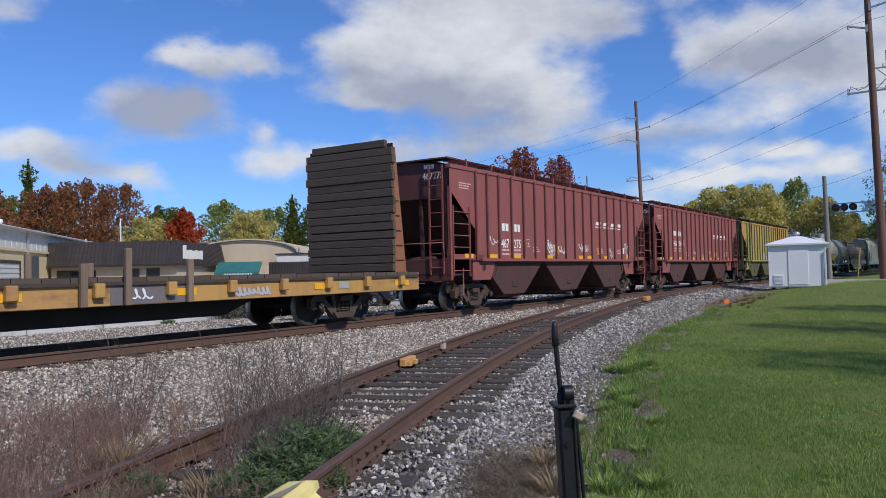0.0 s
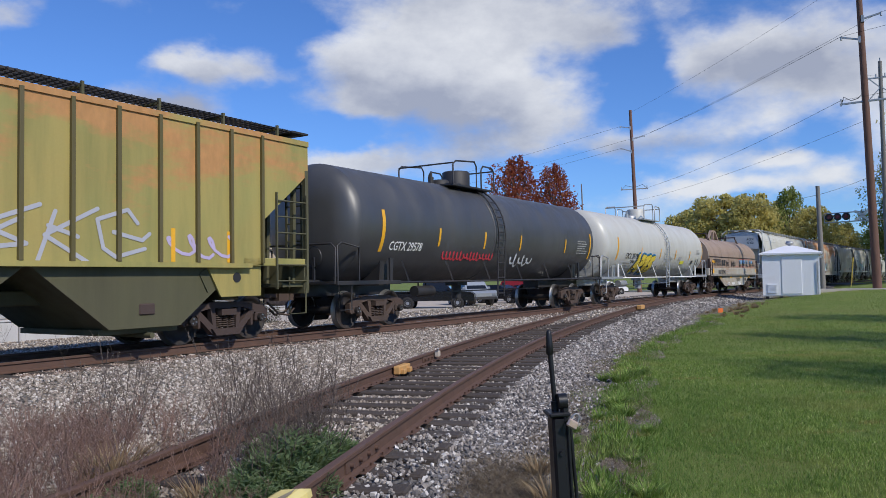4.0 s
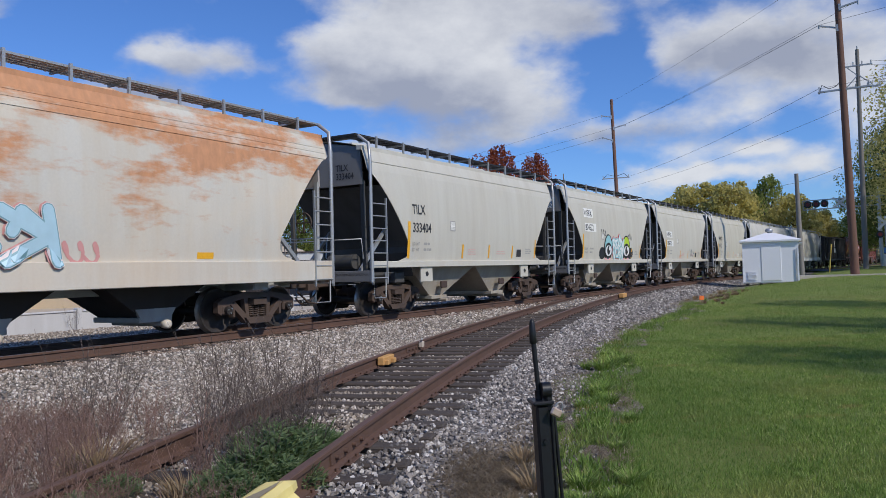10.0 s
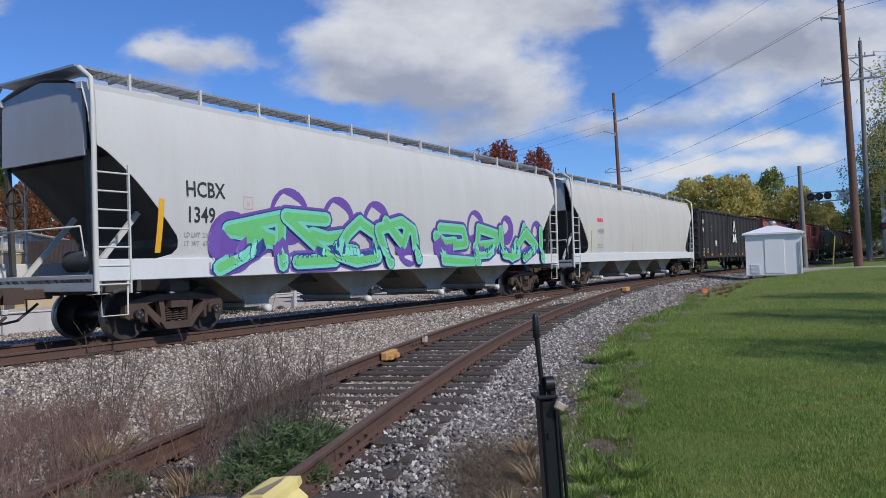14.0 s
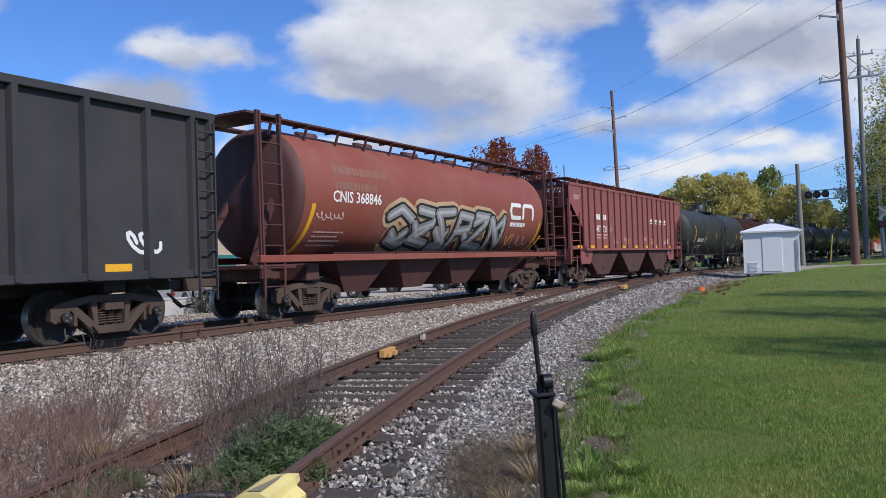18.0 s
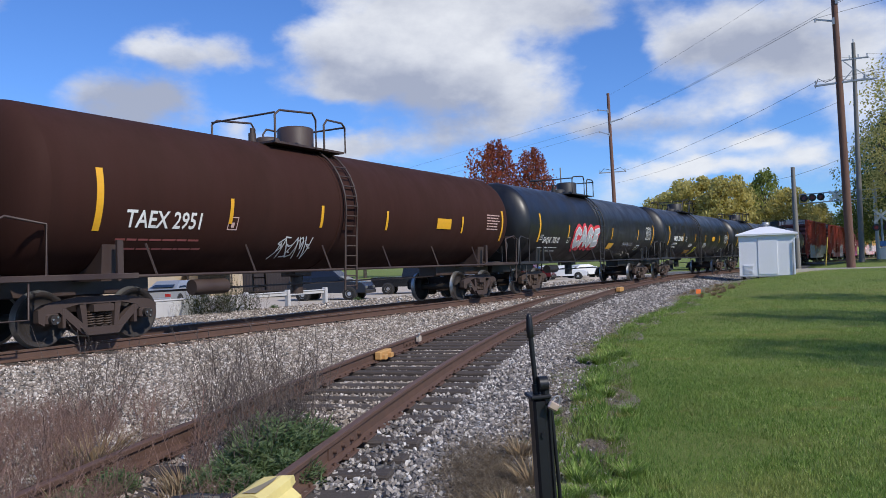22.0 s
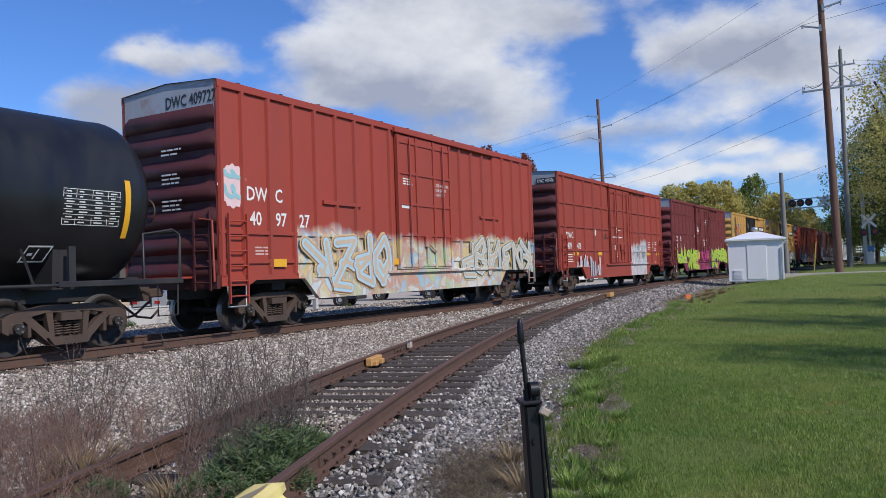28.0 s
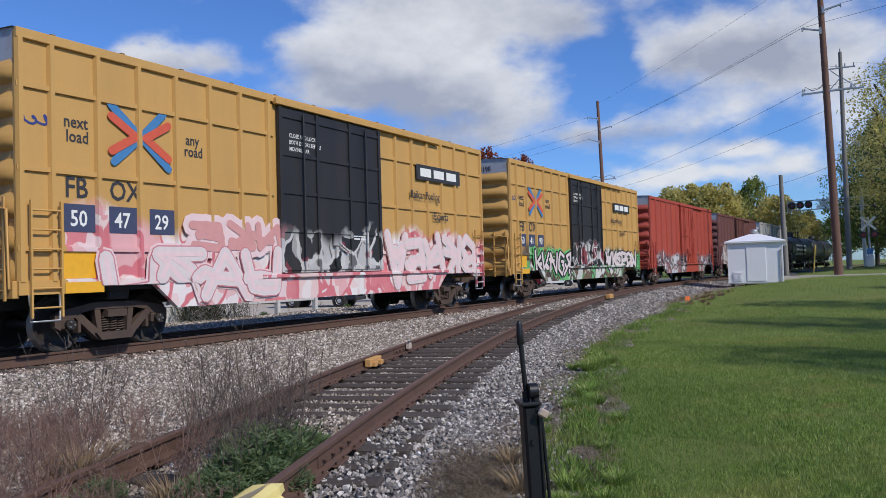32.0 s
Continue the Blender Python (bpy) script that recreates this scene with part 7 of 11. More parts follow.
# ---- the odd ones: gondola, coil wagon, cylindrical hopper, bulkhead flat ----
def high_gondola():
    u0, u1 = 243.55, 263.25
    L, u = u1 - u0, (u0 + u1) / 2
    car = tagged(new("high_sided_gondola"), "black high-sided ribbed gondola with white letters and yellow marks", "freight wagon", "open wagons in the train")
    black = worn("faded_black_paint", (0.041, 0.039, 0.042), (0.055, 0.05, 0.05), 0.45, 0.6, wave=0.3, gloss=0.35)
    z0, z1, w = 1.12, 4.18, 1.47
    at = lambda y, z, d: (w + d, y, z)
    for s in (-1, 1):
        part("side_wall", G().box(s * w - 0.03, s * w + 0.03 - 0.03, -L / 2, L / 2, z0, z1 - 0.1) if s > 0 else G().box(-w, -w + 0.03, -L / 2, L / 2, z0, z1 - 0.1), black, car)
        part("top_chord", G().box(s * w - 0.09, s * w + 0.11, -L / 2, L / 2, z1 - 0.14, z1, 0.012), black, car)
        part("side_sill", G().box(s * w - 0.05, s * w + 0.08, -L / 2, L / 2, z0 - 0.08, z0 + 0.06, 0.01), black, car)
        for i, y in enumerate([-L / 2 + q for q in (0.1, 0.55, *(1.55 + 1.186 * k for k in range(15)), L - 0.55, L - 0.1)]):
            part("side_post", G().prism([(s * w, y - 0.09), (s * (w + 0.11), y - 0.05), (s * (w + 0.11), y + 0.05), (s * w, y + 0.09)], "z", z0 - 0.05, z1 - 0.12), black, car)
            if 4 < i < 14:
                part("post_foot", G().prism([(y - 0.09, z0), (y + 0.09, z0), (y + 0.05, z0 - 0.38), (y - 0.05, z0 - 0.38)], "x", s * w - 0.05, s * w + 0.06), black, car)
        for e in (-1, 1):
            ladder(car, ((s * (w + 0.14), e * (L / 2 - 0.3), 0.6), (s * (w + 0.14), e * (L / 2 - 0.3), z1 - 0.2)), 0.42, "y", 9, black)
    for e in (-1, 1):
        ye = e * L / 2
        part("end_wall", G().box(-w, w, min(ye, ye - e * 0.04), max(ye, ye - e * 0.04), z0, z1), black, car)
        for i in range(6):
            z = z0 + 0.25 + i * 0.52
            part("end_rib", G().box(-w, w, min(ye, ye + e * 0.09), max(ye, ye + e * 0.09), z - 0.06, z + 0.06, 0.02), black, car)
    part("floor", G().box(-w, w, -L / 2, L / 2, z0 - 0.1, z0 + 0.02), M["dark"], car)
    lettering(car, "AIMX", 0.27, -L / 2 + 0.74, 3.27, at, M["white_mark"], 0.82); lettering(car, "20086", 0.27, -L / 2 + 0.74, 2.76, at, M["white_mark"], 0.82)
    lettering(car, "LD LMT", 0.11, -L / 2 + 1.1, 1.55, at, M["white_mark"]); lettering(car, "LT WT", 0.11, -L / 2 + 1.1, 1.38, at, M["white_mark"])
    lettering(car, "214 600", 0.11, -L / 2 + 2.05, 1.55, at, M["white_mark"]); lettering(car, "71400", 0.11, -L / 2 + 2.1, 1.38, at, M["white_mark"])
    y = -L / 2 + 9.5
    over = lambda a, b, d: (w + 0.11 + d, a, b)
    for blk in (((0.14, 3.66), (0.46, 3.66), (0.46, 3.5), (0.66, 2.92), (0.76, 2.86), (0.50, 2.86), (0.44, 3.05), (0.30, 3.3), (0.16, 3.05), (0.10, 2.86), (-0.16, 2.86), (-0.06, 2.92), (0.14, 3.5)),
                ((-0.20, 2.72), (0.02, 2.72), (0.30, 2.42), (0.58, 2.72), (0.80, 2.72), (0.86, 2.26), (0.98, 2.1), (0.56, 2.1), (0.62, 2.3), (0.30, 2.12), (-0.02, 2.3), (0.04, 2.1), (-0.38, 2.1), (-0.26, 2.26))):
        part("owner_emblem", G().add([over(y + a_, b_, 0.006) for a_, b_ in blk], [tuple(range(len(blk)))]), M["white_mark"], car)
    for q in (0.85, 3.05, 5.42, 7.8, 10.15, 12.5, 14.9, 17.3):
        patch(car, -L / 2 + q, -L / 2 + q + 0.52, 1.19, 1.32, at, M["yellow_mark"])
    patch(car, -L / 2 + 4.4, -L / 2 + 4.75, 1.95, 2.2, at, M["white_mark"], "label_plate"); bars(car, -L / 2 + 4.2, 1.9, 0.7, 2, at, M["white_mark"])
    patch(car, -L / 2 + 3.35, -L / 2 + 3.65, 2.85, 3.15, at, M["white_mark"], "stencil_box"); patch(car, -L / 2 + 3.37, -L / 2 + 3.63, 2.87, 3.13, at, M["black_mark"], "stencil_box", 0.008)
    tag(car, L / 2 - 1.9, 1.45, 0.5, 0.55, at, M["s_white"], 9, 0.07)
    underframe(car, L, L / 2 + 0.6, 0.7, 1.05, M["dark"], L / 2 - 2.0, u)
    couple(car, u, L)


def coil_wagon():
    u0, u1 = 95.5, 109.5
    L, u = u1 - u0, (u0 + u1) / 2
    car = tagged(new("covered_coil_wagon"), "coil wagon with brown curved hood and dirty white cradle", "freight wagon", "odd wagons in the train")
    hoodp = worn("dusty_brown_hood_paint", (0.35, 0.255, 0.19), (0.19, 0.14, 0.11), 0.4, 0.6)
    frame_ = worn("dirty_white_frame_paint", (0.44, 0.42, 0.36), (0.20, 0.15, 0.10), 0.6, 0.65, rust=0.5)
    zb, zt, w = 1.62, 3.62, 1.40
    def hood(q):
        # half section: upright flank, then a round crown
        if q < 0.3:
            return w, zb + 0.75 * q / 0.3
        a = (q - 0.3) / 0.7 * math.pi / 2
        return w * math.cos(a), zb + 0.75 + (zt - zb - 0.75) * math.sin(a)
    sec = [hood(i / 14) for i in range(15)]
    sec = sec + [(-x, z) for x, z in sec[::-1][1:]]
    part("hood", G().grid([[(x, y, z) for x, z in sec] for y in (-L / 2 + 0.35, -L / 4, 0, L / 4, L / 2 - 0.35)], True), hoodp, car, "dusty brown curved steel hood")
    for e in (-1, 1):
        part("hood_end", G().add([(x, e * (L / 2 - 0.35), z) for x, z in sec], [tuple(range(len(sec)))]), hoodp, car)
        part("end_rib", G().box(-0.05, 0.05, min(e * (L / 2 - 0.38), e * (L / 2 - 0.30)), max(e * (L / 2 - 0.38), e * (L / 2 - 0.30)), zb, zt), frame_, car)
    for i in range(9):
        y = -L / 2 + 0.4 + (L - 0.8) * i / 8
        rib = [(x * 1.012, z + 0.012 if z > zb + 0.1 else z) for x, z in sec]
        part("hood_rib", G().grid([[(x, y + dy, z) for x, z in rib] for dy in (-0.03, 0.03)], False), hoodp if i % 2 else worn("hood_seam_%d" % i, (0.50, 0.44, 0.38)), car)
    part("lift_bail", G().bar((0, -1.25, zt - 0.03), (0, -0.5, zt + 0.60), 0.16, 0.12).bar((0, -0.5, zt + 0.60), (0, 0.42, zt + 0.60), 0.16, 0.13).bar((0, 0.42, zt + 0.60), (0, 1.25, zt - 0.03), 0.16, 0.12).bar((0, 0.0, zt - 0.03), (0, 0.0, zt + 0.6), 0.16, 0.16), hoodp, car, "heavy trapezoid lifting bail")
    for y in (-L / 4 - 0.4, L / 4 + 0.4):
        part("stacking_guide", G().tube([(0.9, y - 0.3, zt - 0.62), (0.55, y, zt + 0.28), (0.9, y + 0.3, zt - 0.62)], 0.04, 6).tube([(-0.9, y - 0.3, zt - 0.62), (-0.55, y, zt + 0.28), (-0.9, y + 0.3, zt - 0.62)], 0.04, 6).bar((-0.55, y, zt + 0.28), (0.62, y, zt + 0.28), 0.08, 0.08), M["brown_iron"], car)
    for s in (-1, 1):
        part("latch_rod", G().tube([(s * 1.44, -L / 2 + 0.5, zb + 0.72), (s * 1.44, L / 2 - 0.5, zb + 0.72)], 0.018, 6), M["brown_iron"], car)
        part("cradle_rail", G().box(s * 1.42 - 0.12, s * 1.42 + 0.08, -L / 2, L / 2, 1.22, 1.62, 0.015), frame_, car)
        part("cradle_flange", G().box(s * 1.42 - 0.14, s * 1.42 + 0.12, -L / 2 + 0.3, L / 2 - 0.3, 1.12, 1.22, 0.01), worn("edge_grime%d" % s, (0.3, 0.28, 0.25)), car)
        part("belly_plate", G().prism([(-L / 2 + 2.6, 1.12), (L / 2 - 2.6, 1.12), (L / 2 - 4.3, 0.45), (-L / 2 + 4.3, 0.45)], "x", s * 1.36 - 0.03, s * 1.36 + 0.03), frame_, car)
        for e in (-1, 1):
            part("corner_post", G().box(s * 1.45 - 0.05, s * 1.45 + 0.05, e * (L / 2 - 0.3) - 0.05, e * (L / 2 - 0.3) + 0.05, 0.9, 2.2), M["brown_iron"], car)
            ladder(car, ((s * 1.53, e * (L / 2 - 0.5), 0.5), (s * 1.53, e * (L / 2 - 0.5), 2.0)), 0.42, "y", 5, M["brown_iron"])
    part("cradle", G().box(-1.3, 1.3, -L / 2 + 0.1, L / 2 - 0.1, 1.0, 1.3), M["dark"], car)
    for e in (-1, 1):
        part("end_platform", G().box(-1.5, 1.5, min(e * (L / 2 + 0.1), e * (L / 2 - 0.35)), max(e * (L / 2 + 0.1), e * (L / 2 - 0.35)), 1.18, 1.24), frame_, car)
        part("end_rail", G().tube([(-1.45, e * (L / 2 + 0.05), 1.2), (-1.45, e * (L / 2 + 0.05), 2.1), (-0.6, e * (L / 2 + 0.05), 2.1), (-0.6, e * (L / 2 + 0.05), 1.2)], 0.025, 6), M["brown_iron"], car)
    at = lambda y, z, d: ((1.50 if z < zb else w) + d, y, z)
    patch(car, -L / 2 + 2.28, -L / 2 + 2.50, 1.25, 1.49, at, M["black_mark"], "mark_bar"); patch(car, -L / 2 + 2.56, -L / 2 + 2.78, 1.25, 1.49, at, M["black_mark"], "mark_bar")
    lettering(car, "187048", 0.27, -L / 2 + 2.90, 1.25, at, M["black_mark"], 1.0); bars(car, -L / 2 + 4.3, 1.42, 0.9, 2, at, M["grey_mark"], 0.12, h=0.06)
    for i in range(6):
        patch(car, -L / 2 + 1.5, -L / 2 + 3.3, 1.80 + i * 0.07, 1.84 + i * 0.07, at, M["black_mark"], "mark_bar", 0.02)
    for i in range(2):
        patch(car, -L / 2 + 3.45 + i * 0.52, -L / 2 + 3.87 + i * 0.52, 1.78, 2.16, at, M["black_mark"], "mark_bar", 0.02, 0.08)
    for i, q in enumerate((4.7, 6.05, 6.6, 8.3, 9.35, 10.4, 11.45, 12.5)):
        tag(car, -L / 2 + q, 1.76, 0.66, 0.36, lambda y, z, d: at(y, z, d + 0.012), M["s_black"], i + 3, 0.045)
        strike = [(-L / 2 + q - 0.05, 1.74), (-L / 2 + q - 0.02, 2.12), (-L / 2 + q + 0.14, 1.72), (-L / 2 + q + 0.18, 2.1)]
        part("scrawl", strokes([strike], 0.055, at, 0.02), M["s_black"], car)["kind"] = "stuff"
    blue = plain("blue_stencil", (0.16, 0.32, 0.52))
    for i in range(8):
        if i != 5:
            patch(car, -L / 2 + 8.45 + i * 0.52, -L / 2 + 8.85 + i * 0.52, 1.96, 2.2, at, blue, "faded_letter_bar", 0.009)
    for y0, y1, z0, z1 in ((6.8, 12.7, 1.72, 1.74), (8.2, 12.7, 2.24, 2.26)):
        patch(car, -L / 2 + y0, -L / 2 + y1, z0, z1, at, M["s_red"], "painted_line", 0.006)
    for y in (0.9, L - 0.9):
        patch(car, -L / 2 + y, -L / 2 + y + 0.35, 1.32, 1.58, at, M["yellow_mark"])
    patch(car, -L / 2 + 1.1, -L / 2 + 1.9, 1.95, 2.1, at, M["yellow_mark"], lift=0.02)
    b = lambda y, z, d: (1.40 + d, y, z)
    for y in (2.95, 5.6, 8.4, 11.0):
        patch(car, -L / 2 + y, -L / 2 + y + 0.55, 0.97, 1.09, b, M["yellow_mark"])
    tag(car, -L / 2 + 7.4, 0.75, 1.1, 0.3, b, M["s_black"], 6, 0.03); [tag(car, -L / 2 + q, 0.52, 0.75, 0.22, b, M["s_white"], int(q * 3), 0.04) for q in (4.8, 4.9, 6.1, 6.15, 7.85, 7.9)]
    patch(car, -L / 2 + 9.9, -L / 2 + 10.3, 0.75, 0.95, b, M["brown_iron"], "label_plate")
    underframe(car, L, L / 2 + 0.85, 0.6, 1.05, M["dark"], L / 2 - 1.75, u)
    couple(car, u, L)


def cylindrical_hopper():
    u0, u1 = 264.5, 280.2
    L, u = u1 - u0, (u0 + u1) / 2
    car = tagged(new("cylindrical_hopper_wagon"), "red round-sided covered hopper wagon with grey and sand sprayed piece", "freight wagon", "odd wagons in the train")
    red = worn("rusty_red_paint", (0.27, 0.068, 0.045), (0.20, 0.10, 0.07), 0.4, 0.55, wave=0.15)
    dk = worn("dark_red_ironwork", (0.10, 0.035, 0.03), (0.05, 0.03, 0.03), 0.5, 0.65)
    r, zc, h = 1.62, 2.92, L / 2 - 1.35
    sec = [(r * 0.96 * math.cos(q), zc + (r * 0.93 if q < math.pi else r) * math.sin(q)) for q in [2 * math.pi * i / 44 for i in range(44)]]
    part("barrel", G().grid([[(x, y, max(z, 1.42)) for x, z in sec] for y in (-h, -h / 2, 0, h / 2, h)], True, closed=True), red, car)
    for e in (-1, 1):
        rows = [[(x * k, e * (h + d), zc + (max(z, 1.42) - zc) * k) for x, z in sec] for d, k in ((0, 1), (0.12, 0.96), (0.2, 0.86), (0.22, 0.0))]
        part("barrel_end", G().grid(rows, True, closed=True), dk, car)
    at = lambda y, z, d: (0.96 * math.sqrt(max(0.01, (r + d) ** 2 - ((z - zc) / (0.93 if z > zc else 1.0)) ** 2)), y, z)
    zt = zc + 0.93 * r
    for s in (-1, 1):
        part("side_sill", G().box(s * 1.42 - 0.07, s * 1.42 + 0.07, -L / 2, L / 2, 1.28, 1.44, 0.012), red, car)
        g = G()
        for k in range(3):
            g.box(s * 0.85 - 0.2 + k * 0.14, s * 0.85 - 0.09 + k * 0.14, -L / 2 + 0.1, L / 2 - 0.1, zt + 0.06, zt + 0.10)
        part("running_board", g, dk, car)
        for i in range(13):
            y = -L / 2 + 0.9 + (L - 1.8) * i / 12
            part("walk_bracket", G().bar((s * 1.05, y, zt + 0.08), (s * 0.9, y, zt - 0.3), 0.05, 0.05).bar((s * 0.6, y, zt + 0.04), (s * 1.1, y, zt + 0.04), 0.05, 0.04), dk, car)
        for e in (-1, 1):
            for y in (L / 2 - 0.1, L / 2 - 0.75):
                part("cage_post", G().bar((s * 1.40, e * y, 0.95), (s * 1.36, e * y, zt + 0.08), 0.09, 0.07), dk, car)
            ladder(car, ((s * 1.46, e * (L / 2 - 0.42), 0.55), (s * 1.42, e * (L / 2 - 0.42), zt + 0.06)), 0.6, "y", 9, dk)
    for e in (-1, 1):
        y0, y1 = sorted((e * L / 2, e * (L / 2 - 1.1)))
        part("end_walk", G().box(-1.15, 1.15, y0, y1, zt + 0.05, zt + 0.10), dk, car)
        part("end_platform", G().box(-1.45, 1.45, y0, y1, 1.15, 1.24, 0.01), dk, car)
        part("end_strut", G().bar((-0.9, e * (L / 2 - 0.3), 1.2), (-0.7, e * (h + 0.1), 2.8), 0.12, 0.12).bar((0.9, e * (L / 2 - 0.3), 1.2), (0.7, e * (h + 0.1), 2.8), 0.12, 0.12), dk, car)
    for i in range(4):
        c = -h + 1.2 + (2 * h - 2.4) * (i + 0.5) / 4
        w = (2 * h - 2.4) / 8
        part("hopper_bay", G().add([(-1.3, c - w, 1.5), (1.3, c - w, 1.5), (1.3, c + w, 1.5), (-1.3, c + w, 1.5), (-0.9, c - 0.45, 0.5), (0.9, c - 0.45, 0.5), (0.9, c + 0.45, 0.5), (-0.9, c + 0.45, 0.5)],
                                   [(0, 1, 5, 4), (1, 2, 6, 5), (2, 3, 7, 6), (3, 0, 4, 7), (4, 5, 6, 7)]), dk, car)
    hatches(car, L - 4, zt - 0.05, 5, dk)
    lettering(car, "CNIS 368846", 0.26, -L / 2 + 2.3, 2.68, at, M["white_mark"], 0.95)
    bars(car, -L / 2 + 2.4, 3.35, 2.2, 2, at, worn("ghost_letters", (0.30, 0.13, 0.085)), 0.38, h=0.2)
    y = L / 2 - 4.0
    part("owner_emblem", strokes([[(y + 0.75, 3.05), (y + 0.1, 3.05), (y, 2.85), (y + 0.1, 2.62), (y + 0.75, 2.62)], [(y + 0.98, 2.62), (y + 0.98, 2.98), (y + 1.1, 3.06), (y + 1.66, 3.06), (y + 1.78, 2.98), (y + 1.78, 2.62)]], 0.14, at, 0.006), M["white_mark"], car)["kind"] = "stuff"
    bars(car, y + 0.05, 2.32, 1.5, 1, at, M["white_mark"], h=0.14)
    graffiti(car, -L / 2 + 4.8, L / 2 - 4.4, 1.62, 2.6, at, 6, ((2.3, M["s_sand"]), (1.45, M["s_black"]), (0.95, M["s_grey"]), (0.35, M["s_silver"])), 33, 0.27)
    bright_marks(car, [-L / 2 + 1.5], 1.5, 1.1, at, 0.13, 0.1); bright_marks(car, [-L / 2 + q for q in (5.3, 8.3, 12.0, 14.4)], 1.55, 0.5, at, 0.12, 0.08); bright_marks(car, [L / 2 - 1.6], 1.5, 1.0, at, 0.1)
    tag(car, -L / 2 + 1.8, 2.25, 1.0, 0.2, at, M["faint_mark"], 8, 0.03); bars(car, -L / 2 + 1.9, 1.95, 1.2, 4, at, M["faint_mark"], 0.1); tag(car, L / 2 - 3.9, 1.6, 1.8, 0.6, at, M["faint_mark"], 18, 0.03)
    underframe(car, L, L / 2 + 0.7, 0.8, 1.2, dk, L / 2 - 1.95, u)
    couple(car, u, L)


def bulkhead_flat():
    u0, u1 = -13.0, 5.42
    L, u = u1 - u0, (u0 + u1) / 2
    car = tagged(new("bulkhead_flat_wagon"), "yellow bulkhead flat wagon with stakes, rust and grey patches", "flat wagon", "odd wagons in the train")
    yel = worn("worn_yellow_paint", (0.52, 0.30, 0.075), (0.24, 0.12, 0.06), 0.75, 0.65, rust=0.95, rustcol=(0.17, 0.085, 0.055))
    wood = pole_wood("weathered_dark_planks", (0.105, 0.078, 0.058), (0.6, 9, 9))
    stub = pole_wood("split_stake_wood", (0.24, 0.17, 0.12))
    for s in (-1, 1):
        part("side_sill", G().box(s * 1.40 - 0.04, s * 1.40 + 0.04, -L / 2, L / 2, 0.72, 1.10, 0.012), yel, car)
        part("sill_flange", G().box(s * 1.40 - 0.06, s * 1.40 + 0.09, -L / 2, L / 2, 1.06, 1.12), M["brown_iron"], car)
        for i in range(13):
            y = -L / 2 + 0.8 + (L - 1.6) * i / 12
            part("stake_pocket", G().box(s * 1.44, s * 1.44 + s * 0.12, y - 0.09, y + 0.09, 0.86, 1.10, 0.015) if s > 0 else G().box(-1.56, -1.44, y - 0.09, y + 0.09, 0.86, 1.10, 0.015), yel, car)
        for y, h in ((8.93, 1.42), (9.73, 1.68), (11.0, 1.5), (3.2, 1.6)):
            part("stake", G().box(s * 1.52 - 0.04, s * 1.52 + 0.04, y - L / 2 - 0.06, y - L / 2 + 0.06, 0.72, h, 0.01), stub, car)
    part("grey_patch_panel", G().box(1.44, 1.446, -L / 2 + 9.45, -L / 2 + 11.1, 0.74, 1.05), plain("grey_primer", (0.16, 0.14, 0.14)), car)
    n = 40
    for i in range(n):
        y = -L / 2 + L * i / n
        part("deck_plank", G().box(-1.46, 1.46, y + 0.01, y + L / n - 0.01, 1.12, 1.19 + 0.006 * (i % 3)), wood, car)
    part("end_sill", G().box(-1.45, 1.45, L / 2 - 0.05, L / 2 + 0.05, 0.72, 1.18, 0.01), yel, car)
    part("end_sill", G().box(-1.45, 1.45, -L / 2 - 0.05, -L / 2 + 0.05, 0.72, 1.18, 0.01), yel, car)
    rnd = random.Random(5)
    for e in (-1, 1):
        yb = e * (L / 2 - 1.0)
        n = 16
        for i in range(n):
            z = 1.22 + i * 0.212
            w = 1.45 + rnd.uniform(-0.03, 0.03) - (0.2 if i == n - 1 else 0)
            part("bulkhead_board", G().box(-w, w, yb - 0.06 + rnd.uniform(-0.012, 0.012), yb + 0.05, z, z + 0.198 + rnd.uniform(-0.012, 0.008), 0.012), wood, car)
        # dark sheet, added to block light through the gaps between boards
        part("backing_sheet", G().box(-1.4, 1.4, yb + 0.052, yb + 0.066, 1.2, 4.5), M["dark"], car)
        for s in (-1, 1):
            g = G().prism([(yb + e * 0.06, 1.15), (yb + e * 0.55, 1.15), (yb + e * 0.14, 4.4), (yb + e * 0.06, 4.4)], "x", s * 1.42 - 0.05, s * 1.36 + 0.05)
            part("bulkhead_post", g, worn("rusty_post%d%d" % (e, s), (0.30, 0.12, 0.05), (0.15, 0.07, 0.04), 0.6), car)
            for i in range(5):
                part("post_rung", G().tube([(s * 1.42, yb + e * 0.1, 1.5 + i * 0.38), (s * 1.42, yb + e * 0.42 - e * i * 0.05, 1.5 + i * 0.38)], 0.018, 6), M["brown_iron"], car)
        for x in (-0.5, 0.5):
            part("bulkhead_post", G().prism([(yb + e * 0.06, 1.15), (yb + e * 0.5, 1.15), (yb + e * 0.14, 4.35), (yb + e * 0.06, 4.35)], "x", x - 0.05, x + 0.05), M["brown_iron"], car)
    at = lambda y, z, d: (1.445 + d, y, z)
    for y in (0.8, 5.5, 7.4, 10.6, 14.4, 17.4):
        patch(car, -L / 2 + y, -L / 2 + y + 0.6, 0.85, 0.98, at, M["yellow_mark"])
    tag(car, -L / 2 + 9.75, 0.82, 0.45, 0.2, lambda y, z, d: at(y, z, d + 0.006), M["s_white"], 5, 0.03); tag(car, -L / 2 + 12.1, 0.80, 0.95, 0.16, at, M["s_mist"], 6, 0.06)
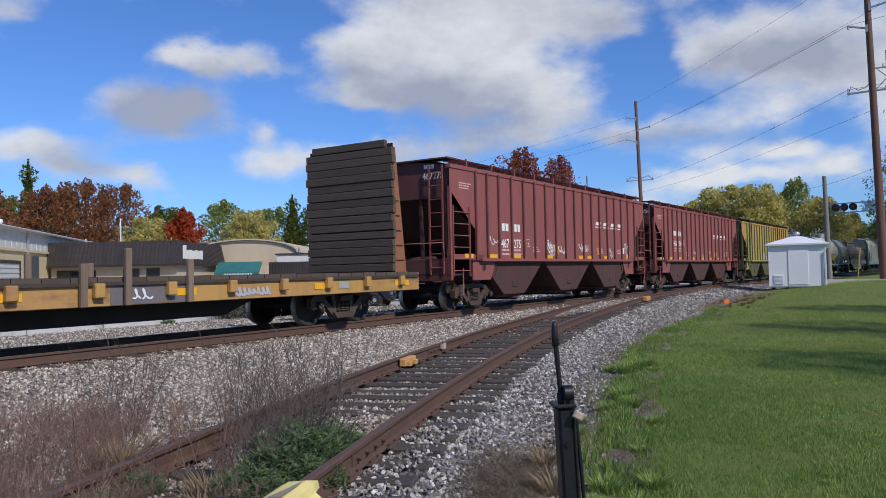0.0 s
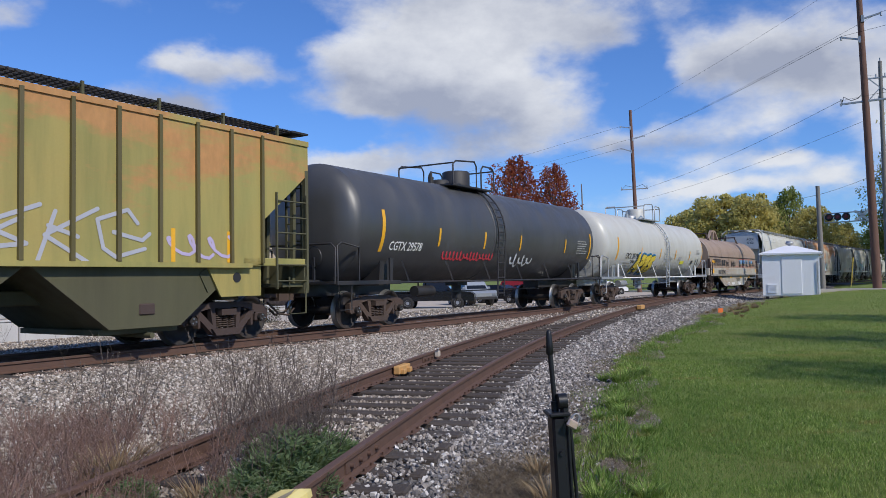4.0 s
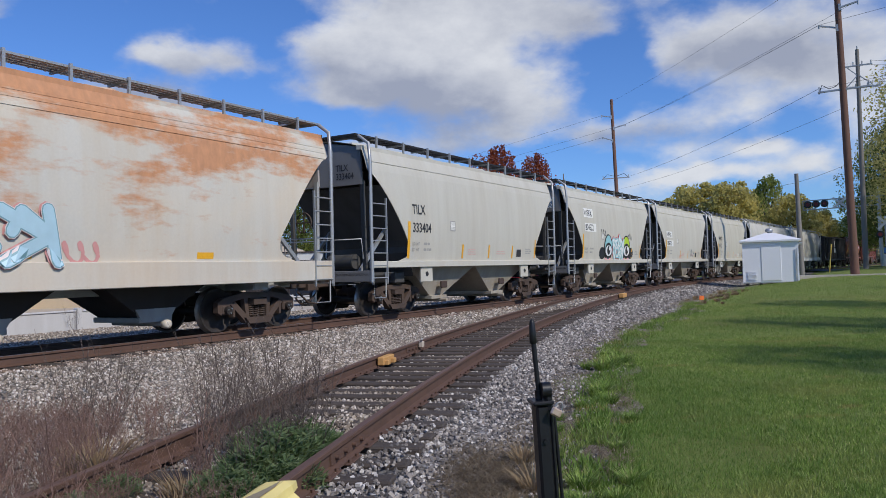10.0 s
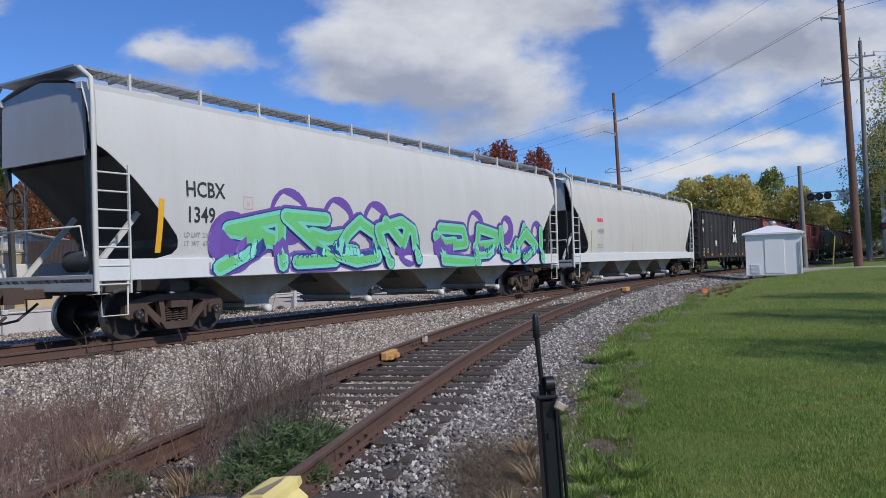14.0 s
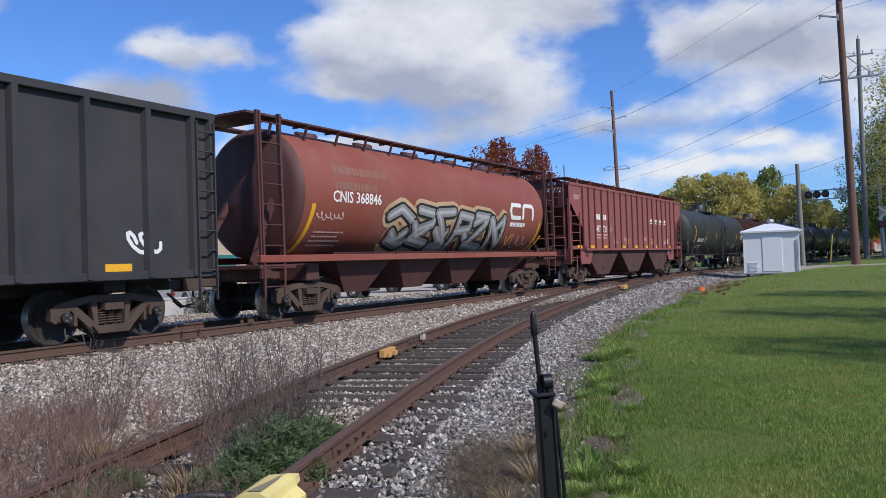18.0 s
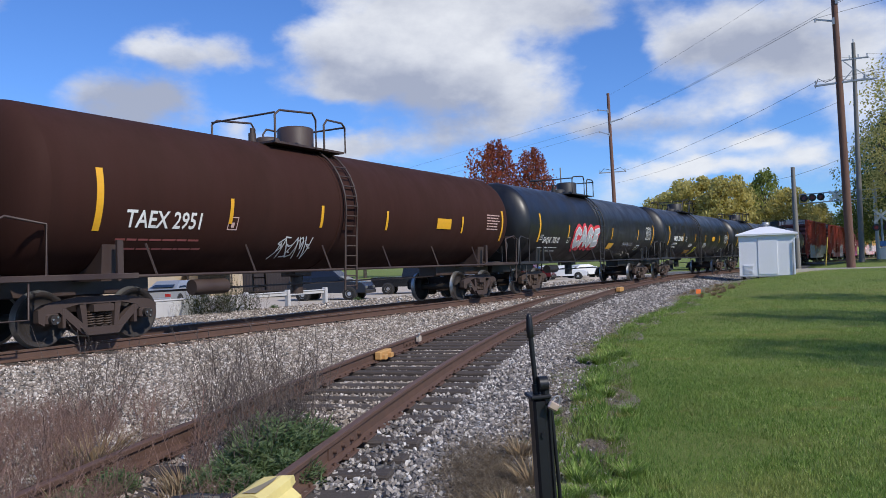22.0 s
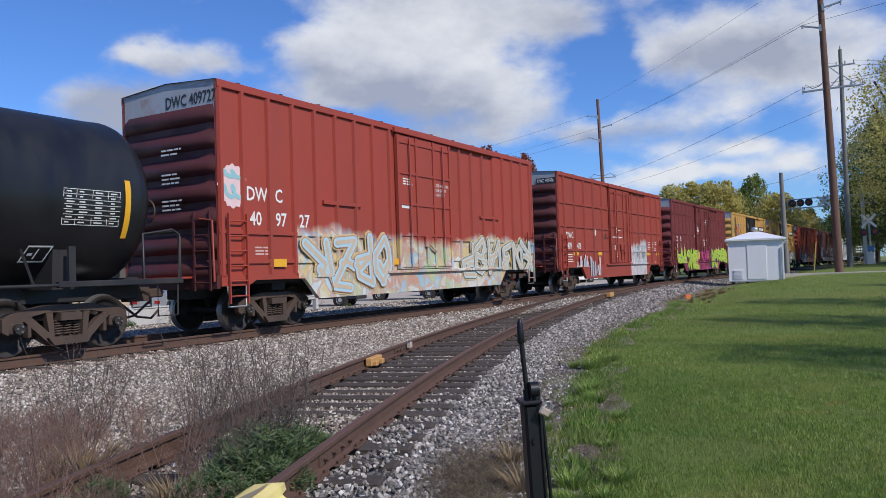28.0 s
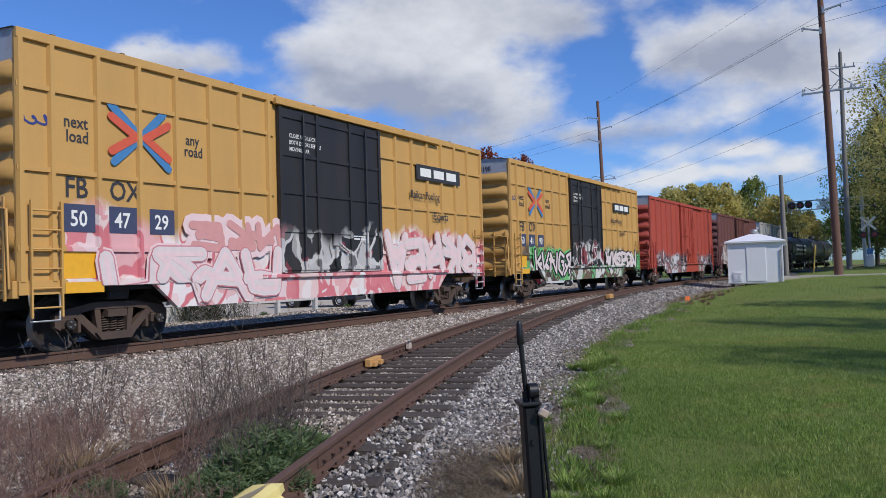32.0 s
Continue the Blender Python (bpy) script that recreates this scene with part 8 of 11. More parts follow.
    patch(car, -L / 2 + 4.9, -L / 2 + 5.3, 0.82, 1.0, at, M["white_mark"], "label_plate"); patch(car, L / 2 - 3.2, L / 2 - 2.85, 0.84, 1.0, at, M["grey_mark"], "label_plate")
    part("fishbelly_sill", G().prism([(-L / 2 + 3.9, 1.0), (L / 2 - 3.9, 1.0), (L / 2 - 5.6, 0.36), (-L / 2 + 5.6, 0.36)], "x", -0.36, 0.36), M["dark"], car)
    underframe(car, L, L / 2 + 0.55, 0.6, 1.05, M["dark"], L / 2 - 2.6, u)
    couple(car, u, L)


bulkhead_flat()
run_of_hoppers()
run_of_tanks()
coil_wagon()
high_gondola()
cylindrical_hopper()
run_of_boxcars()


# ---- the lie of the land ----
A_WAY, B_WAY = Vector((math.sin(TH), math.cos(TH))), Vector((math.cos(TH), -math.sin(TH)))


def to_line(x, y):
    """Along and across the main line."""
    r = Vector((x, y)) - C0
    s = r.dot(A_WAY)
    return s, r.dot(B_WAY) - 0.5 * KAPPA * s * s


def smooth(a, b, v):
    t = min(1.0, max(0.0, (v - a) / (b - a)))
    return t * t * (3 - 2 * t)


def siding_d(s):
    """How far the siding's middle lies off the main line."""
    if s > 50:
        return 0.0
    if s < -9:
        return siding_d(-9) + (-9 - s) * 0.40
    return 5.9 * ((50 - s) / 49.2) ** 2.45


def siding_z(s):
    return -0.17 * (1 - smooth(8, 32, s))


def lawn_d(s):
    """Where the ballast ends and the grass begins."""
    pts = ((-30, 17.0), (-9, 11.6), (-4.4, 10.3), (-1.3, 9.4), (3.6, 7.9), (9.3, 7.0), (15, 6.6), (20, 5.6), (30, 4.6), (60, 4.2), (200, 4.2))
    for (a, p), (b, q) in zip(pts, pts[1:]):
        if s <= b:
            return p + (q - p) * (s - a) / (b - a)
    return 4.2


def land_z(x, y):
    s, d = to_line(x, y)
    z = -0.46
    if d > 0:
        z += 0.76 * smooth(12, 58, s) * smooth(2.5, 9, d)
    if d < -8:
        z -= 0.30 * (1 - smooth(-11, -8.2, d))
    if s > 75:
        z += 0.30 * smooth(75, 95, s) * (1 - smooth(2.5, 9, abs(d)))
    return z


def bed_z(s, d):
    """Top of the stone bed under both tracks."""
    main = -0.215 if abs(d) < 1.5 else -0.215 - 0.14 * (abs(d) - 1.5)
    q = abs(d - siding_d(s))
    side = siding_z(s) - 0.236 - (0.0 if q < 1.45 else 0.16 * (q - 1.45))
    return max(main, side, -0.43 if d < 0 else -0.452)


def bed_xy(s, d, z):
    p = on_line(s, d)
    return (p.x, p.y, z)


def ground_material():
    m, nt, b = nodes_of("mown_grass_and_earth")
    fine, mid, big = noise_of(nt, 34.0, 5.0, rough=0.7), noise_of(nt, 2.2, 5.0), noise_of(nt, 0.16, 4.0)
    c = mixed(nt, fine, (0.085, 0.12, 0.028), (0.23, 0.285, 0.07))
    c = mixed(nt, ramp(nt, mid, ((0.48, (0, 0, 0)), (0.72, (0.75, 0.75, 0.75)))), c, (0.22, 0.25, 0.08))
    c = mixed(nt, ramp(nt, big, ((0.52, (0, 0, 0)), (0.70, (0.5, 0.5, 0.5)))), c, (0.22, 0.17, 0.07))
    nt.links.new(c, b.inputs["Base Color"])
    b.inputs["Roughness"].default_value = 0.95
    b.inputs["Specular IOR Level"].default_value = 0.15
    bumped(nt, b, fine, 0.8, 0.04)
    return m


def gravel_material(name, stones, cast=(0.19, 0.165, 0.15)):
    m, nt, b = nodes_of(name)
    if stones:
        geo = nt.nodes.new("ShaderNodeNewGeometry")
        c = ramp(nt, geo.outputs["Random Per Island"], ((0.0, (0.06, 0.056, 0.055)), (0.3, (0.17, 0.15, 0.135)), (0.55, (0.31, 0.265, 0.22)), (0.78, (0.52, 0.465, 0.41)), (1.0, (0.84, 0.79, 0.73))))
        nt.links.new(mixed(nt, times(nt, noise_of(nt, 45.0, 4.0), 0.7), c, cast), b.inputs["Base Color"])
    else:
        tc = nt.nodes.new("ShaderNodeTexCoord")
        v = nt.nodes.new("ShaderNodeTexVoronoi")
        v.inputs["Scale"].default_value = 16.0
        nt.links.new(tc.outputs["Object"], v.inputs["Vector"])
        sc = nt.nodes.new("ShaderNodeSeparateColor")
        nt.links.new(v.outputs["Color"], sc.inputs[0])
        c = ramp(nt, sc.outputs[0], ((0.0, (0.07, 0.065, 0.062)), (0.4, (0.18, 0.17, 0.16)), (0.7, (0.28, 0.255, 0.23)), (1.0, (0.50, 0.49, 0.48))))
        # gaps between the drawn stones darkened: crevice shade put into the colour
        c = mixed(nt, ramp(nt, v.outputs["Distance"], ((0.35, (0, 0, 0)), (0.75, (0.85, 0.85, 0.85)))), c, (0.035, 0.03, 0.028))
        c = mixed(nt, ramp(nt, noise_of(nt, 0.5, 4.0), ((0.45, (0, 0, 0)), (0.7, (0.45, 0.45, 0.45)))), c, (0.16, 0.12, 0.09))
        nt.links.new(c, b.inputs["Base Color"])
        inv = nt.nodes.new("ShaderNodeMath"); inv.operation = "SUBTRACT"; inv.inputs[0].default_value = 1.0
        nt.links.new(v.outputs["Distance"], inv.inputs[1])
        bumped(nt, b, inv.outputs[0], 1.0, 0.05)
    b.inputs["Roughness"].default_value = 0.9
    return m


def tie_material():
    m, nt, b = nodes_of("weathered_tie_wood")
    info = nt.nodes.new("ShaderNodeObjectInfo")
    grain = noise_of(nt, 5.0, 6.0, (1.0, 14.0, 14.0), 0.65)
    c = mixed(nt, grain, (0.022, 0.017, 0.015), (0.10, 0.078, 0.064))
    c = mixed(nt, times(nt, info.outputs["Random"], 0.35), c, (0.11, 0.09, 0.078))
    nt.links.new(c, b.inputs["Base Color"])
    b.inputs["Roughness"].default_value = 0.9
    bumped(nt, b, grain, 0.7, 0.02)
    return m


def rail_material():
    m, nt, b = nodes_of("rusty_rail_steel")
    n, k = noise_of(nt, 6.0, 6.0), noise_of(nt, 40.0, 4.0)
    c = mixed(nt, n, (0.06, 0.032, 0.022), (0.145, 0.072, 0.045))
    c = mixed(nt, times(nt, k, 0.5), c, (0.10, 0.065, 0.05))
    nt.links.new(c, b.inputs["Base Color"])
    b.inputs["Roughness"].default_value = 0.75
    bumped(nt, b, k, 0.35, 0.004)
    return m


def build_land():
    def steps(lo, hi, c, fine, grow):
        out, q = [c], fine
        v = c
        while v < hi:
            v += q; q *= grow; out.append(v)
        v, q = c, fine
        while v > lo:
            v -= q; q *= grow; out.insert(0, v)
        return out
    xs, ys = steps(-900, 1300, 4.0, 1.2, 1.045), steps(-400, 1600, 12.0, 1.2, 1.045)
    rows = [[(x, y, land_z(x, y)) for x in xs] for y in ys]
    tagged(new("ground", G().grid(rows, True).mesh("ground", ground_material())), "mown green lawn and level earth beside the railway", "ground", kind="structure")
    # bare earth and dead thatch between the stones and the lawn
    m, nt, b = nodes_of("bare_verge_earth")
    fine, mid = noise_of(nt, 40.0, 6.0, rough=0.75), noise_of(nt, 3.0, 5.0)
    c = mixed(nt, ramp(nt, fine, ((0.36, (0, 0, 0)), (0.62, (1, 1, 1)))), (0.06, 0.046, 0.036), (0.37, 0.31, 0.24))
    c = mixed(nt, ramp(nt, mid, ((0.46, (0, 0, 0)), (0.56, (0.8, 0.8, 0.8)))), c, (0.14, 0.16, 0.055))
    nt.links.new(c, b.inputs["Base Color"])
    b.inputs["Roughness"].default_value = 0.95
    bumped(nt, b, fine, 1.0, 0.04)
    rows = []
    for i in range(161):
        s = -14 + 64 * (i / 160) ** 1.2
        e = lawn_d(s) + 0.25 * math.sin(s * 1.7) + 0.35 * noise.noise(Vector((s * 0.8, 3, 0)))
        row = []
        for j in range(9):
            d = e - 0.5 + 0.95 * j / 8
            p = on_line(s, d)
            row.append((p.x, p.y, land_z(p.x, p.y) + 0.022 - (0.05 if j in (0, 8) else 0) + 0.012 * noise.noise(Vector((s * 2, d * 2, 1)))))
        rows.append(row)
    tagged(new("verge", G().grid(rows, True).mesh("verge", m)), "strip of bare brown earth and dead thatch by the lawn", "ground", kind="structure")
    # stone bed
    rows = []
    for i in range(261):
        s = -32 + 172 * (i / 260) ** 1.15
        e = lawn_d(s)
        far = 9.9 - 1.3 * smooth(15.5, 18.5, s)
        ds = [-far, -far + 0.25, -7.8, -7, -6, -5, -4.2, -3.6, -3.0, -2.2, -1.5, -0.75, 0, 0.75, 1.5] + [1.5 + (e + 0.5 - 1.5) * j / 40 for j in range(1, 41)]
        ds.sort()
        rows.append([bed_xy(s, d, max(bed_z(s, d), -0.452) + 0.02 * noise.noise(Vector((s * 1.3, d * 1.3, 0))) - 0.11 * smooth(e - 0.55, e + 0.5, d + 0.5 * noise.noise(Vector((s * 0.9, d * 0.9, 4)))) + (land_z(*bed_xy(s, d, 0)[:2]) + 0.464 if d > 3 else 0) - (0.4 if d == -far else 0)) for d in ds])
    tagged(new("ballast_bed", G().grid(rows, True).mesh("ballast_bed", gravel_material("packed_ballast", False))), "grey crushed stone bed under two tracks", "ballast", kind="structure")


def build_stones():
    """Loose crushed stone, thickest nearest the standpoint."""
    rng = np.random.default_rng(7)
    gem = np.array([(x, y, z) for z in (-1, 1) for y in (-1, 1) for x in (-1, 1)], float) * 0.80
    faces = np.array([(0, 2, 3, 1), (4, 5, 7, 6), (0, 1, 5, 4), (2, 6, 7, 3), (0, 4, 6, 2), (1, 3, 7, 5)])
    pos, size, left = [], [], []
    for s0, s1, per, big in ((-9.5, -2, 900, 0.0175), (-2, 6, 640, 0.0215), (6, 14, 320, 0.029), (14, 26, 150, 0.036), (26, 48, 50, 0.048)):
        n = int((s1 - s0) * 14 * per)
        s, d = rng.uniform(s0, s1, n), rng.uniform(-9.4, 11.0, n)
        for a, b, q in zip(s, d, rng.uniform(0.55, 1.35, n)):
            e = lawn_d(a)
            if b > e + 0.1 + 0.35 * math.sin(a * 2.1) or (b > e - 0.6 and q > 1.15 - 0.5 * (b - e + 0.6)):
                continue
            if (b < 0.8 and q < 1.0) or (b < -1.5 and q < 1.15):
                continue
            o = abs(b - siding_d(a))
            if min(abs(o - 0.7525), abs(abs(b) - 0.7525)) < 0.09:
                continue
            k = 0.5 if (o < 1.3) else 1.0
            if k < 1 and q > 1.2:
                continue
            heap = 0.085 * max(0.0, min(1.0, 0.62 + 1.3 * noise.noise(Vector((a * 0.9, b * 1.1, 3))))) * (1 - smooth(-6.0, -1.5, a)) if k < 1 else 0
            left.append(2 if abs(b) < 1.42 + 0.3 * noise.noise(Vector((a * 1.3, 0, 6))) else 1 if b < siding_d(a) + 0.7 else 0)
            pos.append(bed_xy(a, b, bed_z(a, b) + 0.012 - (0.008 if k < 1 else 0) + heap * q * 0.9 + 0.012 * smooth(e - 0.55, e + 0.0, b)))
            size.append(q * big)
    n = len(pos)
    pos, size = np.array(pos), np.array(size)
    v = (gem[None] * rng.uniform(0.65, 1.15, (n, 8, 1)) + rng.normal(0, 0.16, (n, 8, 3))) * rng.uniform(0.6, 1.25, (n, 1, 3))
    q = rng.normal(size=(n, 4)); q /= np.linalg.norm(q, axis=1, keepdims=True)
    w, x, y, z = q.T
    R = np.stack([1 - 2 * (y * y + z * z), 2 * (x * y - w * z), 2 * (x * z + w * y), 2 * (x * y + w * z), 1 - 2 * (x * x + z * z), 2 * (y * z - w * x), 2 * (x * z - w * y), 2 * (y * z + w * x), 1 - 2 * (x * x + y * y)], -1).reshape(n, 3, 3)
    v = np.einsum("nij,nkj->nki", R, v) * size[:, None, None] + pos[:, None, :]
    left = np.array(left)
    for side, name, label, cast in ((left == 2, "stained_stones", "crushed stones stained rust-brown along the main rails", (0.26, 0.135, 0.075)), (left == 1, "ballast_stones", "loose tan-grey crushed stones between the tracks", (0.34, 0.27, 0.205)), (left == 0, "shoulder_stones", "loose grey crushed stones beside the siding", (0.17, 0.155, 0.15))):
        n = int(side.sum())
        f = (faces[None] + 8 * np.arange(n)[:, None, None]).reshape(-1, 4)
        fast_mesh(name, v[side].reshape(-1, 3), f, gravel_material(name, True, cast), label, "ballast")


def fast_mesh(name, v, f, material, label, category, kind="stuff"):
    me = bpy.data.meshes.new(name)
    k = f.shape[1]
    me.vertices.add(len(v)); me.vertices.foreach_set("co", v.astype(np.float32).ravel())
    me.loops.add(f.size); me.loops.foreach_set("vertex_index", f.astype(np.int32).ravel())
    me.polygons.add(len(f)); me.polygons.foreach_set("loop_start", np.arange(0, f.size, k, dtype=np.int32))
    me.polygons.foreach_set("use_smooth", np.zeros(len(f), dtype=bool))
    me.update(calc_edges=True)
    me.materials.append(material)
    return tagged(new(name, me), label, category, kind=kind)


RAIL = [(-0.07, -0.172), (-0.07, -0.160), (-0.012, -0.140), (-0.010, -0.050), (-0.036, -0.036), (-0.037, -0.006), (-0.030, 0.0), (0.030, 0.0), (0.037, -0.006), (0.036, -0.036), (0.010, -0.050), (0.012, -0.140), (0.07, -0.160), (0.07, -0.172)]


def rail(path, label, steel, top):
    """path: points along the rail's crown."""
    g = G()
    rows = []
    for i, p in enumerate(path):
        t = Vector(path[min(i + 1, len(path) - 1)]) - Vector(path[max(i - 1, 0)])
        side = Vector((t.y, -t.x, 0)).normalized()
        rows.append([tuple(Vector(p) + side * a + Vector((0, 0, b))) for a, b in RAIL])
    n = len(RAIL)
    vs = [p for r in rows for p in r]
    for j in range(len(rows) - 1):
        for i in range(n):
            k = (i + 1) % n
            g.f.append((j * n + i, j * n + k, (j + 1) * n + k, (j + 1) * n + i)); g.s.append(False); g.k.append(1 if i == 6 else 0)
    g.v = vs
    return tagged(new("rail", g.mesh("rail", steel, top)), label, "rail", "running rails", "structure")


def build_track():
    steel = rail_material()
    shiny = plain("worn_rail_crown", (0.20, 0.15, 0.12), 0.42, 0.6, 0.25, 30, 0.1)
    dull = plain("rusty_rail_crown", (0.17, 0.10, 0.075), 0.55, 0.3, 0.3, 30, 0.1)
    ss = [-40 + 200 * (i / 160) for i in range(161)] + [165 + 5 * i for i in range(90)]
    back = [-620 + 20 * i for i in range(29)]
    for o in (-0.7525, 0.7525):
        rail([on_line(s, o, 0.0) for s in back + ss], "rusty main-line rail with a worn crown", steel, shiny)
    for o in (-0.7525, 0.7525):
        pts = []
        for i in range(120):
            s = -30 + 75 * i / 119
            d = siding_d(s)
            slope = (siding_d(s + 0.05) - siding_d(s - 0.05)) / 0.1
            k = math.sqrt(1 + slope * slope)
            pts.append(on_line(s - o * slope / k, d + o / k, siding_z(s) - 0.004))
        rail(pts, "brown rusty siding rail curving to the main line", steel, dull)

    wood = tie_material()
    long_tie = G().box(-1.30, 1.30, -0.105, 0.105, -0.36, -0.172, 0.015).mesh("tie", wood)
    plate = G().box(-0.11, 0.11, -0.16, 0.16, -0.172, -0.158, 0.004)
    for sx in (-1, 1):
        for sy in (-1, 1):
            plate.cyl((sx * 0.085, sy * 0.1, -0.16), (sx * 0.085, sy * 0.1, -0.135), 0.016, 6)
    plate = plate.mesh("tie_plate", steel)
    main = tagged(new("main_track"), "main-line wooden ties half buried in stone", "railway track", kind="structure")
    side = tagged(new("siding_track"), "siding with dark weathered wooden ties", "railway track", kind="structure")
    rnd = random.Random(3)
    for i in range(180):
        s = -30 + i * 0.53
        p = on_line(s, 0, -0.005 + rnd.uniform(-0.012, 0.004))
        ob = part("tie", long_tie, None, main)
        ob.matrix_basis = pose(p.x, p.y, p.z, 0, 0, -math.degrees(TH + KAPPA * s) + rnd.uniform(-1, 1))
    s = -27.0
    for i in range(150):
        d = siding_d(s)
        slope = (siding_d(s + 0.05) - siding_d(s - 0.05)) / 0.1
        turn = TH + KAPPA * s + math.atan(slope)
        p = on_line(s, d, siding_z(s) - 0.008 + rnd.uniform(-0.02, 0.008))
        ob = part("tie", long_tie, None, side)
        ob.matrix_basis = pose(p.x, p.y, p.z, 0, 0, -math.degrees(turn) + rnd.uniform(-2.5, 2.5))
        for o in (-0.7525, 0.7525):
            pl = part("tie_plate", plate, None, ob, "", (o, 0, 0))
        s += 0.52 / math.sqrt(1 + slope * slope)
        if s > 40:
            break
    # bolted joint bars on the near rail, and the box and clip on the far one
    def on_siding(s, o, z):
        d = siding_d(s)
        slope = (siding_d(s + 0.05) - siding_d(s - 0.05)) / 0.1
        k = math.sqrt(1 + slope * slope)
        p = on_line(s - o * slope / k, d + o / k, siding_z(s) + z)
        return pose(p.x, p.y, p.z, 0, 0, -math.degrees(TH + KAPPA * s + math.atan(slope)))
    for s, o in ((-6.15, 0.7525), (1.2, -0.7525)):
        j = thing("joint_bar", "rusty bolted joint bar on a siding rail", "rail joint", "rail joints", at=on_siding(s, o, 0))
        for e in (-1, 1):
            part("bar", G().prism([(e * 0.014, -0.145), (e * 0.03, -0.14), (e * 0.026, -0.06), (e * 0.034, -0.046), (e * 0.014, -0.05)], "y", -0.42, 0.42), steel, j)
            for y in (-0.32, -0.11, 0.11, 0.32):
                part("bolt", G().cyl((e * 0.026, y, -0.095), (e * 0.062, y, -0.095), 0.022, 6), steel, j)
    cream = plain("faded_orange_cast_block", (0.55, 0.30, 0.10), 0.7, 0, 0.3, 10)
    b = thing("rail_block", "faded orange metal block clamped to a siding rail", "rail fitting", at=on_siding(-0.55, -0.66, -0.05))
    part("body", G().box(-0.05, 0.06, -0.28, 0.28, -0.10, 0.03, 0.015), cream, b)
    part("lug", G().box(0.05, 0.12, -0.22, -0.10, -0.10, -0.02, 0.01), cream, b)
    part("lug", G().box(0.05, 0.12, 0.08, 0.2, -0.10, -0.02, 0.01), cream, b)
    c = thing("rail_clip", "pale metal clip standing on a siding rail", "rail fitting", at=on_siding(1.5, -0.68, -0.05))
    part("clip_plate", G().box(-0.03, 0.05, -0.07, 0.07, -0.06, 0.05, 0.01), plain("pale_clip", (0.5, 0.42, 0.34)), c)
    part("clip_horn", G().tube([(0.02, -0.05, 0.04), (0.05, -0.09, 0.10)], 0.02, 6), M["galv"], c)
    for s, o in ((21.2, 2.3),):
        f = thing("rail_guard_casting", "rust-stained casting by the switch frog", "rail fitting", at=on_siding(s, 0.9, -0.02))
        part("plate", G().box(-0.1, 0.1, -0.4, 0.4, -0.14, 0.04, 0.02), cream, f)
    # yellow derail block over the near rail
    lemon = worn("scuffed_yellow_paint", (0.88, 0.73, 0.26), (0.42, 0.32, 0.15), 0.4, 0.5)
    d = thing("derail", "scuffed yellow steel derail on the siding's near rail", "derail", at=on_siding(-7.74, 0.80, 0))
    part("wedge", G().prism([(-0.14, -0.06), (-0.12, 0.015), (-0.07, 0.04), (0.05, 0.052), (0.10, 0.03), (0.11, -0.02), (0.0, -0.06)], "y", -0.26, 0.16), lemon, d, "yellow ridged wedge")
    part("nose", G().add([(-0.14, 0.16, -0.06), (-0.12, 0.16, 0.015), (-0.07, 0.16, 0.04), (0.05, 0.16, 0.052), (0.10, 0.16, 0.03), (0.11, 0.16, -0.02), (-0.05, 0.30, -0.06), (-0.04, 0.30, 0.005), (0.07, 0.30, 0.015), (0.08, 0.30, -0.03)],
                         [(0, 1, 7, 6), (1, 2, 7), (2, 3, 8, 7), (3, 4, 8), (4, 5, 9, 8), (6, 7, 8, 9), (5, 0, 6, 9)]), lemon, d)
    part("worn_patch", G().add([(-0.055, -0.20, 0.0465), (0.045, -0.22, 0.0565), (0.05, 0.02, 0.057), (0.03, 0.14, 0.055), (0.0, -0.02, 0.052)], [(0, 1, 2, 3, 4)]), worn("bared_grey_steel", (0.34, 0.30, 0.20), (0.2, 0.15, 0.09), 0.5), d, "patch worn down to grey steel")
    part("skirt", G().prism([(0.11, -0.02), (0.17, -0.07), (0.17, -0.10), (0.02, -0.09), (0.0, -0.06)], "y", -0.24, 0.16), lemon, d)
    part("base", G().box(-0.40, -0.14, -0.24, 0.22, -0.16, -0.08, 0.02), M["black_steel"], d)
    part("lever", G().tube([(-0.30, 0.0, -0.05), (-0.40, -0.08, -0.02), (-0.55, -0.1, -0.04)], 0.025, 8), M["black_steel"], d)


